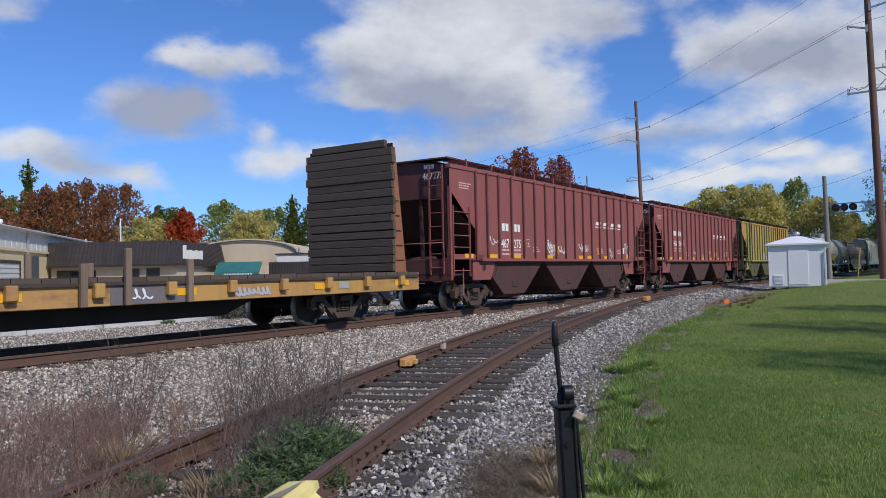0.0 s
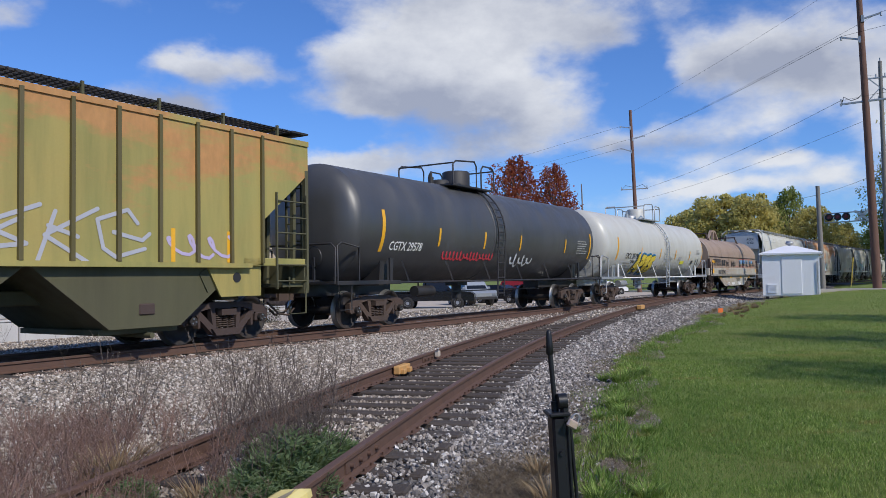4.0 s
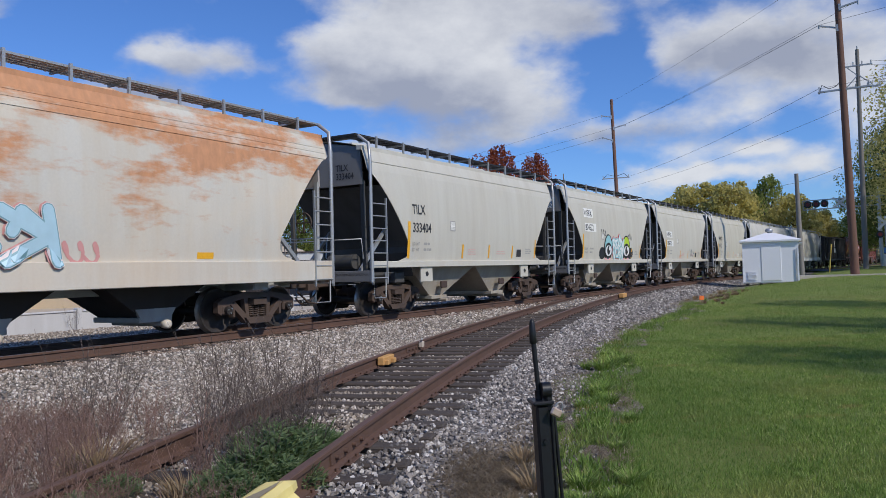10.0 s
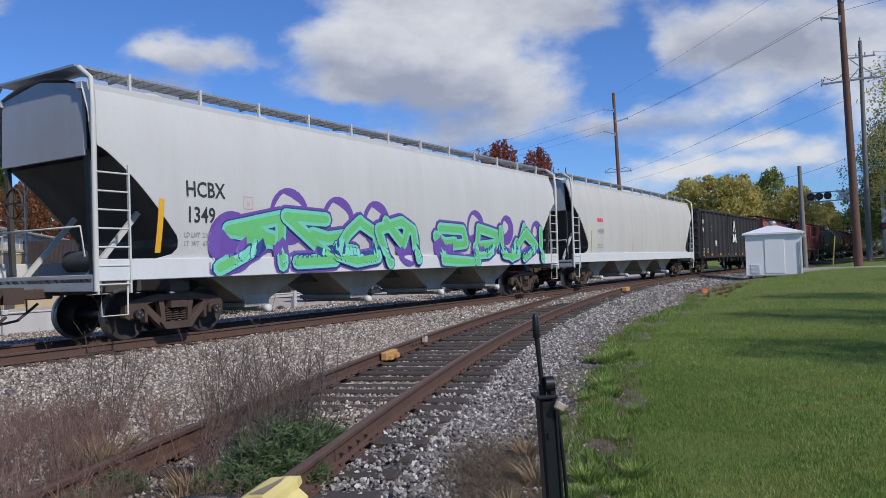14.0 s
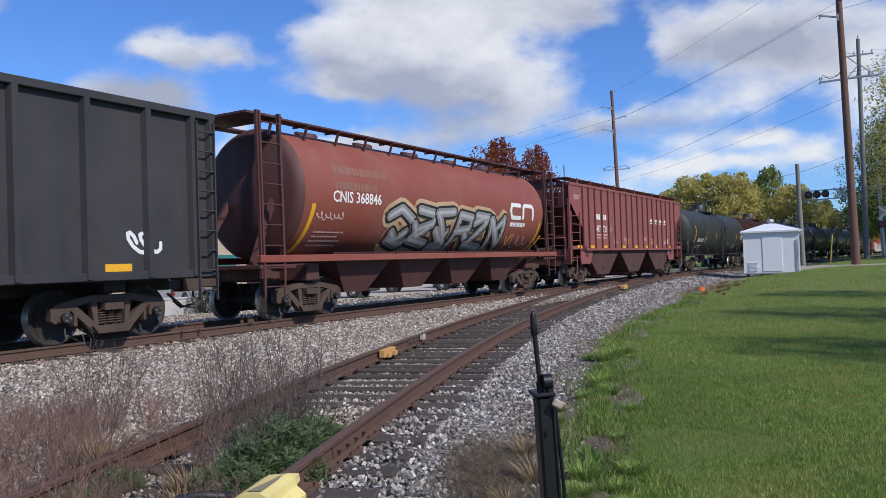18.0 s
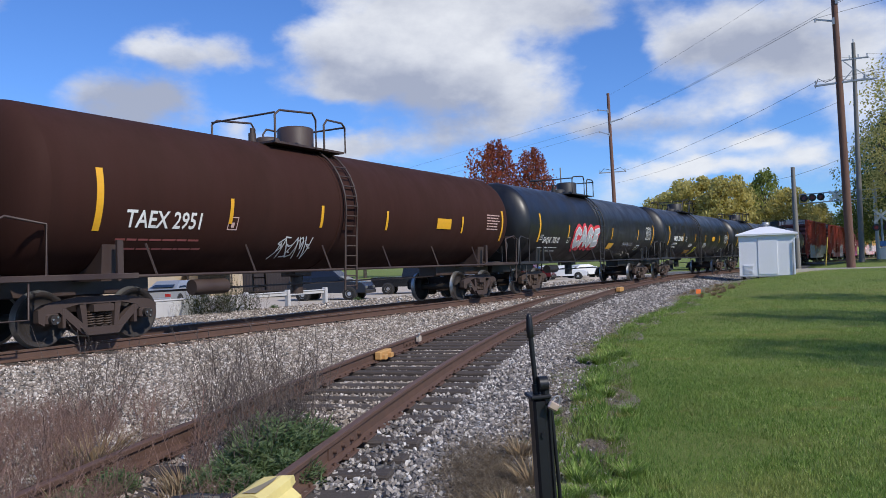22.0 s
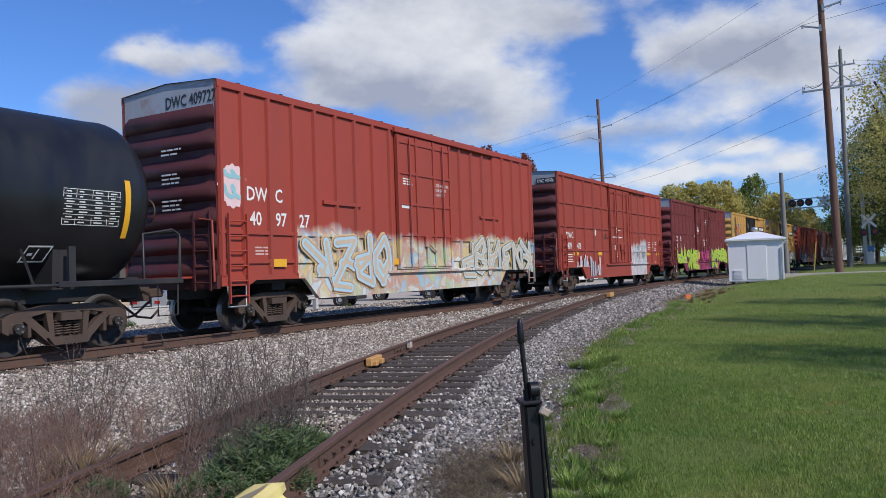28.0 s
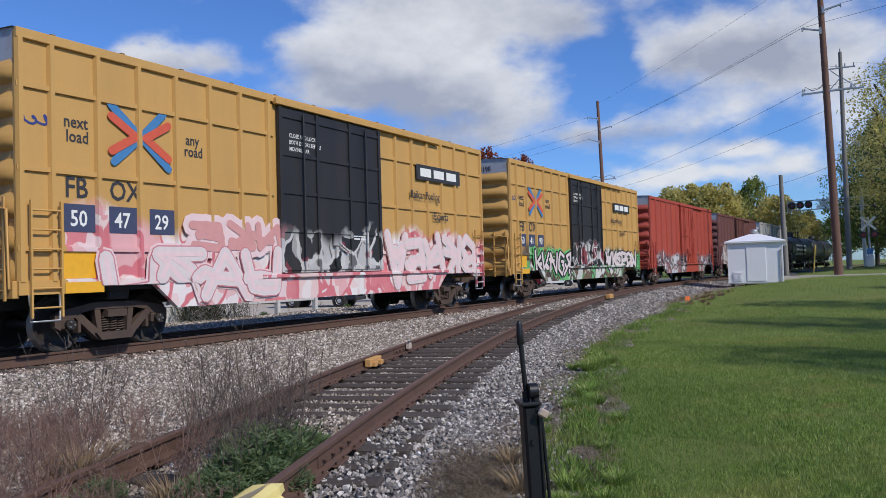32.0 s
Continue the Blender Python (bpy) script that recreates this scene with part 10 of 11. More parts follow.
def build_trees():
    bark = pole_wood("tree_bark", (0.12, 0.095, 0.075))
    green = leaf_paint("green_leaves", (0.16, 0.21, 0.055), (0.32, 0.37, 0.10), (0.50, 0.52, 0.17))
    yellow = leaf_paint("turning_yellow_leaves", (0.40, 0.36, 0.12), (0.64, 0.57, 0.20), (0.78, 0.68, 0.26))
    red = leaf_paint("dark_red_leaves", (0.17, 0.05, 0.03), (0.36, 0.085, 0.045), (0.48, 0.19, 0.07))
    rust = leaf_paint("rusty_orange_leaves", (0.16, 0.10, 0.045), (0.36, 0.15, 0.07), (0.46, 0.21, 0.09))
    scarlet = leaf_paint("scarlet_leaves", (0.34, 0.06, 0.025), (0.55, 0.09, 0.035), (0.6, 0.19, 0.05))
    dark = leaf_paint("deep_green_leaves", (0.075, 0.115, 0.025), (0.155, 0.195, 0.045), (0.29, 0.29, 0.075))
    made = {}

    def grow(kind, az, dist, height, spread, z=-0.45, turn=0.0):
        leaf, seed, label, extra = dict(
            green=(green, 11, "broad tree in green leaf beyond the railway", {}), yellow=(yellow, 23, "autumn tree turning yellow-green", {}),
            red=(red, 31, "dark red autumn maple behind the train", dict(base=0.3)), rust=(rust, 41, "rusty brown autumn tree behind the buildings", {}),
            scarlet=(scarlet, 51, "scarlet autumn maple behind the buildings", dict(base=0.2)), dark=(dark, 61, "dense dark green tree", {}),
            spruce=(dark, 71, "slim dark conifer behind the buildings", dict(slim=True, base=0.08)), big=(yellow, 81, "large green and gold tree beside the crossing", dict(leaves=15000, size=0.16)),
            airy=(green, 15, "thin-leaved tall tree beside the lawn", dict(leaves=1250, size=0.20, base=0.34)),
            bigdark=(dark, 91, "large shady tree beside the crossing", dict(leaves=13000, size=0.20, base=0.12)))[kind]
        x, y = stand_at(az, dist)
        key = kind
        if key not in made:
            made[key] = (tree(seed, height, spread, leaf, bark, label, at=pose(x, y, z, 0, 0, turn), **extra), height, spread)
            return
        ob, h0, s0 = made[key]
        copy_thing(ob, pose(x, y, z, 0, 0, turn) @ Matrix.Diagonal((spread / s0, spread / s0, height / h0, 1)))
    # behind the buildings, from the far end of the row on
    town = (
            ("rust", -31.5, 92, 11.5, 6.5), ("spruce", -28.6, 98, 15.0, 3.0), ("rust", -27.6, 95, 12.0, 5.5), ("rust", -25.6, 96, 13.0, 6.0), ("rust", -23.2, 94, 12.5, 5.5), ("green", -30.0, 106, 12, 6),
            ("green", -26.5, 110, 13.5, 6), ("yellow", -21.4, 92, 8.5, 4.5), ("dark", -20.0, 105, 11.0, 5.0), ("scarlet", -18.8, 92, 9.4, 2.8), ("green", -16.2, 108, 12.0, 6.0), ("yellow", -14.2, 100, 10.0, 5.0),
            ("green", -12.6, 112, 11.5, 6.0), ("spruce", -11.2, 108, 12.5, 3.6), ("dark", -9.5, 108, 11.5, 5.0), ("green", -7.0, 115, 11.0, 6.0), ("green", -4.0, 130, 11.0, 7.0), ("rust", -34.0, 96, 13.0, 6.5), ("yellow", -1.0, 140, 11.0, 7.0),
    )
    east = (
            ("red", 6.0, 92, 16.6, 4.8), ("red", 8.9, 94, 15.8, 3.8), ("green", 3.0, 150, 10.0, 7.0), ("yellow", 10.5, 150, 11.0, 7.0), ("green", 14.5, 155, 12.0, 7.0),
            ("yellow", 18.6, 128, 12.0, 7.0), ("yellow", 20.5, 122, 13.6, 7.5), ("yellow", 22.6, 118, 13.2, 6.0), ("green", 25.0, 124, 14.6, 4.5), ("yellow", 26.4, 118, 11.0, 4.5), ("yellow", 28.0, 132, 9.5, 4.0), ("yellow", 24.0, 140, 14.0, 5.0),
    )
    # rightmost bigdark trees added, mostly out of view, to shade the far train
    crossing = (
            ("dark", 30.0, 150, 9.0, 6.0), ("bigdark", 39.5, 98, 20.0, 10.0), ("bigdark", 42.0, 84, 19.0, 9.0), ("bigdark", 38.0, 118, 21.0, 11.0), ("bigdark", 44.5, 100, 20.0, 10.0), ("bigdark", 32.4, 112, 19.0, 6.5), ("bigdark", 33.2, 131, 21.0, 8.5), ("green", 32.0, 135, 14.0, 8.0), ("big", 34.6, 82, 21.0, 8.0), ("bigdark", 34.2, 104, 19.0, 9.5), ("bigdark", 37.2, 96, 20.0, 10.0), ("bigdark", 38.5, 72, 17.0, 8.0))
    for i, (kind, az, dist, h, sp) in enumerate(town + east + crossing):
        grow(kind, az, dist, h, sp, -0.45, i * 47.0)
    # along the lawn on the sunny side, out of view; they throw the shade on the grass
    for x, y, h, sp, q in ((19.8, 8.9, 14.0, 4.2, 0), (23.6, 16.6, 14.0, 3.8, 61), (32.5, 23.5, 14.0, 4.0, 122), (16.4, 2.0, 14.0, 3.6, 183)):
        grow("airy", math.degrees(math.atan2(x, y)), math.hypot(x, y), h, sp, -0.4, q)


# ---- grass, tufts, dry weeds ----
def grass_paint(name):
    """Blades of many greens, thick and thin patches, a few dry ones."""
    m, nt, bs = nodes_of(name)
    geo = nt.nodes.new("ShaderNodeNewGeometry")
    col = ramp(nt, geo.outputs["Random Per Island"], ((0.0, (0.085, 0.155, 0.027)), (0.35, (0.195, 0.305, 0.05)), (0.75, (0.33, 0.45, 0.105)), (0.95, (0.52, 0.58, 0.21)), (1.0, (0.60, 0.52, 0.27))))
    clump, wide = noise_of(nt, 9.0, 4.0), noise_of(nt, 0.8, 3.0)
    col = mixed(nt, ramp(nt, clump, ((0.38, (0.65, 0.65, 0.65)), (0.56, (0, 0, 0)))), col, (0.11, 0.185, 0.036))
    col = mixed(nt, times(nt, ramp(nt, wide, ((0.5, (0, 0, 0)), (0.68, (1, 1, 1)))), 0.5), col, (0.42, 0.38, 0.13))
    broad, bare = noise_of(nt, 0.33, 4.0, offset=(5, 1, 0)), noise_of(nt, 1.7, 4.0, (0.5, 1.6, 1), offset=(2, 8, 3))
    col = mixed(nt, times(nt, ramp(nt, broad, ((0.42, (1, 1, 1)), (0.56, (0, 0, 0)))), 0.5), col, (0.12, 0.21, 0.045))
    col = mixed(nt, times(nt, ramp(nt, bare, ((0.62, (0, 0, 0)), (0.70, (1, 1, 1)))), 0.65), col, (0.38, 0.25, 0.10))
    nt.links.new(col, bs.inputs["Base Color"])
    bs.inputs["Roughness"].default_value = 0.55
    bs.inputs["Specular IOR Level"].default_value = 0.25
    tr = nt.nodes.new("ShaderNodeBsdfTranslucent")
    nt.links.new(col, tr.inputs[0])
    mx = nt.nodes.new("ShaderNodeMixShader"); mx.inputs[0].default_value = 0.35
    nt.links.new(bs.outputs[0], mx.inputs[1]); nt.links.new(tr.outputs[0], mx.inputs[2])
    nt.links.new(mx.outputs[0], nt.nodes["Material Output"].inputs[0])
    return m


def build_grass():
    rng = np.random.default_rng(21)
    blade = grass_paint("grass_blades")
    P, H = [], []
    for y0, y1, per, tall in ((-3.0, 3.0, 900, 0.045), (3.0, 6.0, 9000, 0.034), (6.0, 10.0, 5500, 0.034), (10.0, 16.0, 2600, 0.036), (16, 28, 700, 0.042), (28, 47, 140, 0.055)):
        x0, x1 = (-2.0, 4.0) if y0 < 0 else (0.4, y1 * 0.72)
        n = int((y1 - y0) * (x1 - x0) * per)
        x, y = rng.uniform(x0, x1, n), rng.uniform(y0, y1, n)
        for a, b, q in zip(x, y, rng.uniform(0.5, 1.5, n)):
            s, d = to_line(a, b)
            e = lawn_d(s)
            if d < e - 0.1 + 0.3 * noise.noise(Vector((a * 1.5, b * 1.5, 0))) and not (d > e - 0.6 and q > 1.42 and noise.noise(Vector((a * 2.5, b * 2.5, 8))) > 0.05):
                continue
            edge = max(0.0, 1 - (d - e) / 0.9)
            if noise.noise(Vector((a * 0.7, b * 0.7, 5))) < -0.35 and q > 1.2:
                continue
            if edge > 0 and noise.noise(Vector((a * 1.6, b * 1.6, 2))) < 2.2 * (edge - 0.72):
                continue
            P.append((a, b, land_z(a, b) - 0.005)); H.append(tall * q * (1 + 0.8 * edge * (0.5 + noise.noise(Vector((a * 2, b * 2, 9))))))
    # unmown fringe, thinning out over the stones
    for s, u, q in zip(rng.uniform(0, 1, 30000) ** 1.4 * 30 - 9.4, rng.normal(0.12, 0.24, 30000), rng.uniform(0.5, 1.3, 30000)):
        if noise.noise(Vector((s * 1.1, u * 1.5, 12))) > -0.1 - 0.5 * u:
            p = on_line(s, lawn_d(s) + u)
            P.append((p.x, p.y, land_z(p.x, p.y) + (0.0 if u > 0.25 else 0.015))); H.append(0.085 * q * max(0.5, 1.15 - abs(u - 0.15)))
    P, H = np.array(P), np.array(H)
    n = len(P)
    ang = rng.uniform(0, 2 * np.pi, n)
    w = np.stack([np.cos(ang), np.sin(ang), np.zeros(n)], -1) * (H * 0.085)[:, None].clip(0.0022, 0.010)
    lean = np.stack([rng.normal(0, 0.4, n), rng.normal(0, 0.4, n), np.ones(n)], -1) * H[:, None]
    v = np.stack([P - w, P + w, P + lean], 1).reshape(-1, 3)
    fast_mesh("lawn_grass", v, np.arange(3 * n).reshape(-1, 3), blade, "short mown green grass blades", "grass")

    # dead thatch lying on the verge
    n = 60000
    s, u = rng.uniform(0, 1, n) ** 1.6 * 34 - 9, rng.uniform(-0.75, 0.5, n)
    keep = [i for i in range(n) if noise.noise(Vector((s[i] * 0.9, u[i] * 1.6, 7))) > -0.12]
    P = np.array([(*on_line(s[i], lawn_d(s[i]) + u[i]).xy, 0.0) for i in keep])
    heap = rng.normal((0.45, 5.75, 0), (0.25, 0.55, 0), (8000, 3))
    P = np.concatenate([P, heap])
    P[:, 2] = [land_z(p[0], p[1]) + 0.022 for p in P]
    P[-8000:, 2] += rng.uniform(0.0, 0.06, 8000) * np.exp(-((heap[:, 0] - 0.45) / 0.32) ** 2)
    n = len(P)
    ang, ln = rng.uniform(0, 2 * np.pi, n), rng.uniform(0.02, 0.12, n)
    way = np.stack([np.cos(ang), np.sin(ang), rng.uniform(0.0, 0.55, n)], -1) * ln[:, None]
    w = np.stack([-np.sin(ang), np.cos(ang), np.zeros(n)], -1) * 0.0032
    fast_mesh("dead_thatch", np.stack([P - w, P + w, P + way], 1).reshape(-1, 3), np.arange(3 * n).reshape(-1, 3), leaf_paint("thatch_straw", (0.14, 0.105, 0.075), (0.30, 0.235, 0.16), (0.50, 0.42, 0.31)), "dead straw and thatch lying along the lawn's edge", "dead grass")

    def tuft(seed, count, tall, material, name, label, cat):
        r = np.random.default_rng(seed)
        ang, rad = r.uniform(0, 2 * np.pi, count), np.sqrt(r.uniform(0, 1, count)) * tall * 0.5
        base = np.stack([rad * np.cos(ang), rad * np.sin(ang), np.zeros(count)], -1)
        h = tall * r.uniform(0.5, 1.1, count)
        dirs = np.stack([np.cos(ang) * r.uniform(0.1, 0.9, count), np.sin(ang) * r.uniform(0.1, 0.9, count), np.ones(count)], -1)
        mid, tip = base + dirs * (h * 0.55)[:, None], base + dirs * h[:, None] * np.array([1.35, 1.35, 0.92])
        w = np.stack([-np.sin(ang), np.cos(ang), np.zeros(count)], -1) * 0.007
        v = np.stack([base - w, base + w, mid + w * 0.8, mid - w * 0.8, tip], 1).reshape(-1, 3)
        g = G()
        g.v = [tuple(p) for p in v]
        for i in range(count):
            g.f += [(5 * i, 5 * i + 1, 5 * i + 2, 5 * i + 3), (5 * i + 3, 5 * i + 2, 5 * i + 4)]
        g.s, g.k = [False] * len(g.f), [0] * len(g.f)
        t = thing(name, label, cat, name.replace("_", " ") + "s")
        part("blade", g, material, t)["kind"] = "stuff"
        return t
    rnd = random.Random(8)
    first = [tuft(i, 260, 0.30, blade, "grass_tuft", "tall green grass tuft at the lawn's ragged edge", "grass tuft") for i in range(3)]
    k = 0
    for s in [-8.6, -8.1, -7.6, -7.0, -6.4, -5.6, -4.6, -3.9, -3.4, -2.2, -1.8, -1.5, -0.4, 0.9, -8.9, -8.35, -7.85, -7.3, -6.7, -6.1, -5.9, -5.2, -4.9, -4.3, -3.6, -3.0, -2.6, 1.6, 3.2, 2.4, 4.2, 6.5, 9.0, 12.5, 16.0, 18.5, 22.0]:
        e = lawn_d(s) + rnd.uniform(-0.35, 0.5)
        p = on_line(s, e)
        m = pose(p.x, p.y, land_z(p.x, p.y), 0, 0, rnd.uniform(0, 360)) @ Matrix.Scale(rnd.uniform(0.6, 1.1) * (1.35 if -2.4 < s < -1.2 else 0.7), 4)
        if k < 3:
            first[k].matrix_basis = m
        else:
            copy_thing(first[k % 3], m)
        k += 1
    for x, y, k_ in ((3.0, 12.0, 1.5), (2.75, 11.6, 1.2), (3.3, 12.4, 1.3), (2.55, 11.9, 0.9), (1.12, 5.5, 0.8), (1.3, 5.2, 0.8), (1.05, 5.15, 0.7), (1.5, 5.6, 0.7), (1.25, 4.8, 0.8)):
        copy_thing(first[k % 3], pose(x, y, land_z(x, y), 0, 0, x * 190) @ Matrix.Scale(k_, 4))
        k += 1
    straw = leaf_paint("dead_straw", (0.24, 0.165, 0.095), (0.38, 0.28, 0.17), (0.52, 0.42, 0.27))
    dead = [tuft(50 + i, 150, 0.22, straw, "dead_grass_tuft", "dead straw-coloured grass tuft in the ballast", "grass tuft") for i in range(2)]
    for i in range(44):
        s = rnd.uniform(-9.0, -3.5) if i < 8 else rnd.uniform(19, 31)
        d = lawn_d(s) + (-rnd.uniform(0.1, 0.6) if i < 8 else rnd.uniform(-0.5, 1.4))
        p = on_line(s, d)
        m = pose(p.x, p.y, bed_z(s, d) if i < 8 else max(bed_z(s, d), land_z(p.x, p.y)), 0, 0, rnd.uniform(0, 360)) @ Matrix.Scale(rnd.uniform(0.6, 1.2) if i < 8 else rnd.uniform(0.35, 0.8), 4)
        if i < 2:
            dead[i].matrix_basis = m
        else:
            copy_thing(dead[i % 2], m)
    for i in range(12):
        x, y = stand_at(rnd.uniform(-33, -17), rnd.uniform(4.6, 6.6))
        s, d = to_line(x, y)
        if abs(abs(d - siding_d(s)) - 0.7525) > 0.12:
            copy_thing(dead[i % 2], pose(x, y, bed_z(s, d), 0, 0, rnd.uniform(0, 360)) @ Matrix.Scale(rnd.uniform(0.7, 1.3), 4))


def weed(seed, stems, tall, bark, seedmat, name="dry_weed", label="dry reddish-brown weed with thin branching stems"):
    rnd = random.Random(seed)
    t = thing(name, label, "weed", "dry weeds by the siding")
    g, q = G(), G()
    for i in range(stems):
        a, r = rnd.uniform(0, 6.28), rnd.uniform(0, 0.16)
        p = Vector((r * math.cos(a), r * math.sin(a), 0))
        lean = Vector((math.cos(a) * rnd.uniform(0.05, 0.75), math.sin(a) * rnd.uniform(0.05, 0.75), 1)) * tall * rnd.uniform(0.55, 1.05)
        pts = [p, p + lean * 0.5 + Vector((rnd.uniform(-0.04, 0.04), rnd.uniform(-0.04, 0.04), 0)), p + lean]
        g.tube(pts, 0.0031, 3)
        for j in range(10):
            f = rnd.uniform(0.3, 1.0)
            b = p + lean * f
            d = Vector((rnd.uniform(-1, 1), rnd.uniform(-1, 1), rnd.uniform(0.4, 1.3))) * tall * 0.14
            g.tube([b, b + d], 0.0017, 3)
            for _ in range(3):
                c = b + d * rnd.uniform(0.35, 1.05)
                z = 0.0055 * rnd.uniform(0.6, 1.6)
                o = Vector((rnd.uniform(-1, 1), rnd.uniform(-1, 1), rnd.uniform(-1, 1))) * z
                q.add([c + o, c + Vector((z, -o.y, 0)), c + Vector((0, z, o.z)), c + Vector((0, 0, 1.6 * z))], [(0, 1, 2), (0, 1, 3), (1, 2, 3), (0, 2, 3)])
    part("stem", g, bark, t)["kind"] = "stuff"
    part("seed_head", q, seedmat, t)["kind"] = "stuff"
    return t


def leafy(seed, count, tall, leaf, name, label):
    rng = np.random.default_rng(seed)
    t = thing(name, label, "weed", "green weeds by the siding")
    g = G()
    for i in range(count):
        a, r, z = rng.uniform(0, 6.28), math.sqrt(rng.uniform(0, 1)) * tall * 0.9, rng.uniform(0.05, 1.0) * tall
        c = Vector((r * math.cos(a), r * math.sin(a), z * (1 - 0.6 * r / tall)))
        u = Vector((math.cos(a + rng.normal(0, 0.7)), math.sin(a + rng.normal(0, 0.7)), rng.uniform(-0.1, 0.8))) * 0.031 * rng.uniform(0.6, 1.5)
        w = u.cross(Vector((0, 0, 1))).normalized() * u.length * 0.28
        g.add([c - u, c + w, c + u, c - w], [(0, 1, 2, 3)])
    stem = G()
    for i in range(24):
        a = rng.uniform(0, 6.28)
        stem.tube([(0.3 * tall * math.cos(a), 0.3 * tall * math.sin(a), 0), (0.75 * tall * math.cos(a), 0.75 * tall * math.sin(a), tall * rng.uniform(0.5, 0.9))], 0.004, 3)
    part("leaf", g, leaf, t)["kind"] = "stuff"
    part("stem", stem, leaf, t)["kind"] = "stuff"
    return t


def build_weeds():
    bark = plain("dry_stem", (0.24, 0.145, 0.115), 0.9, 0, 0.3, 8, 0)
    rosy = leaf_paint("dry_seed_heads", (0.16, 0.10, 0.08), (0.30, 0.205, 0.165), (0.48, 0.37, 0.31))
    dark = plain("dark_dry_stem", (0.12, 0.092, 0.078), 0.9, 0, 0.3, 8, 0)
    kinds = [weed(100 + i, 15, 0.62 + 0.06 * i, bark, rosy) for i in range(4)]
    tall = [weed(200 + i, 7, 1.0, dark, plain("grey_seed_heads%d" % i, (0.17, 0.13, 0.105), 0.9, 0, 0.3, 8, 0), "tall_dry_weed", "tall dark dry weed with bare branching stems") for i in range(2)]
    rnd = random.Random(12)
    k = 0
    spots = []
    while len(spots) < 84:
        az, dist = rnd.uniform(-33, -11.5), rnd.uniform(4.2, 9.6)
        x, y = stand_at(az, dist)
        s, d = to_line(x, y)
        if d < 2.6 or rnd.random() > 0.12 + 0.88 * (1 - smooth(-26, -16, az)) or (dist > 7.0 and az > -19):
            continue
        if abs(abs(d - siding_d(s)) - 0.7525) < 0.12:
            continue
        spots.append((x, y, s, d))
    for x, y, s, d in spots:
        m = pose(x, y, bed_z(s, d) - 0.01, 0, 0, rnd.uniform(0, 360)) @ Matrix.Scale(rnd.uniform(0.5, 1.0), 4)
        if k < 4:
            kinds[k].matrix_basis = m
        else:
            copy_thing(kinds[k % 4], m)
        k += 1
    k = 0
    for i in range(36):
        az, dist = rnd.uniform(-16.0, -6.5), rnd.uniform(6.4, 9.0)
        if i > 24:
            az, dist = rnd.uniform(-15.5, -8.5), rnd.uniform(5.5, 6.9)
        elif i > 13:
            az, dist = rnd.uniform(-25, -12), rnd.uniform(7.5, 9.5)
        x, y = stand_at(az, dist)
        s, d = to_line(x, y)
        m = pose(x, y, bed_z(s, d) - 0.01, 0, 0, rnd.uniform(0, 360)) @ Matrix.Scale(rnd.uniform(0.7, 1.05), 4)
        if k < 2:
            tall[k].matrix_basis = m
        else:
            copy_thing(tall[k % 2], m)
        k += 1
    leaf = leaf_paint("weed_leaves", (0.10, 0.16, 0.065), (0.20, 0.285, 0.125), (0.36, 0.43, 0.23))
    first = leafy(5, 1500, 0.36, leaf, "leafy_weed", "low leafy green weed between the siding rails")
    spots = [(-9.3, 6.5), (-10.8, 6.1), (-11.5, 6.7), (-12.6, 5.8), (-8.3, 6.8), (-14.5, 5.5), (-22.0, 5.9), (-10.0, 5.6), (-13.2, 5.3), (-24.5, 5.5)]
    for i, (az, dist) in enumerate(spots):
        x, y = stand_at(az, dist)
        s, d = to_line(x, y)
        m = pose(x, y, bed_z(s, d), 0, 0, i * 70) @ Matrix.Diagonal((*((k, k, 1.0 * k)[q] for k in [(1.15, 1.1, 0.95, 0.9, 0.7, 0.75, 0.55, 0.7, 0.6, 0.55)[i]] for q in range(3)), 1))
        if i == 0:
            first.matrix_basis = m
        else:
            copy_thing(first, m)
    # spindly growth on the far side of the main line
    for i in range(14):
        s = -7 + i * 2.1 + rnd.uniform(-0.6, 0.6)
        p = on_line(s, -8.7 - rnd.uniform(0, 0.8))
        copy_thing(tall[i % 2] if i % 3 else first, pose(p.x, p.y, -0.43, 0, 0, rnd.uniform(0, 360)) @ Matrix.Scale(rnd.uniform(0.4, 0.8), 4))
    dusk = leaf_paint("shrub_leaves", (0.035, 0.05, 0.022), (0.075, 0.09, 0.04), (0.15, 0.14, 0.07))
    bush = leafy(9, 2600, 0.85, dusk, "roadside_shrub", "dark green shrub before the low white wall")
    for i, (s, d, k) in enumerate(((9.2, -9.0, 1.0), (10.1, -9.1, 0.85), (8.5, -9.2, 0.7), (10.9, -8.9, 0.55))):
        p = on_line(s, d)
        m = pose(p.x, p.y, -0.43, 0, 0, i * 80) @ Matrix.Diagonal((k, k, 1.45 * k, 1))
        if i == 0:
            bush.matrix_basis = m
        else:
            copy_thing(bush, m)
        copy_thing(tall[i % 2], pose(p.x + 0.5, p.y - 0.3, -0.43, 0, 0, i * 50))


build_poles()
build_crossing()
build_trees()
build_grass()
build_weeds()


# ---- the town side: lot, low wall, buildings, parked vehicles ----
def placed(ob, m):
    ob.matrix_basis = m
    return ob


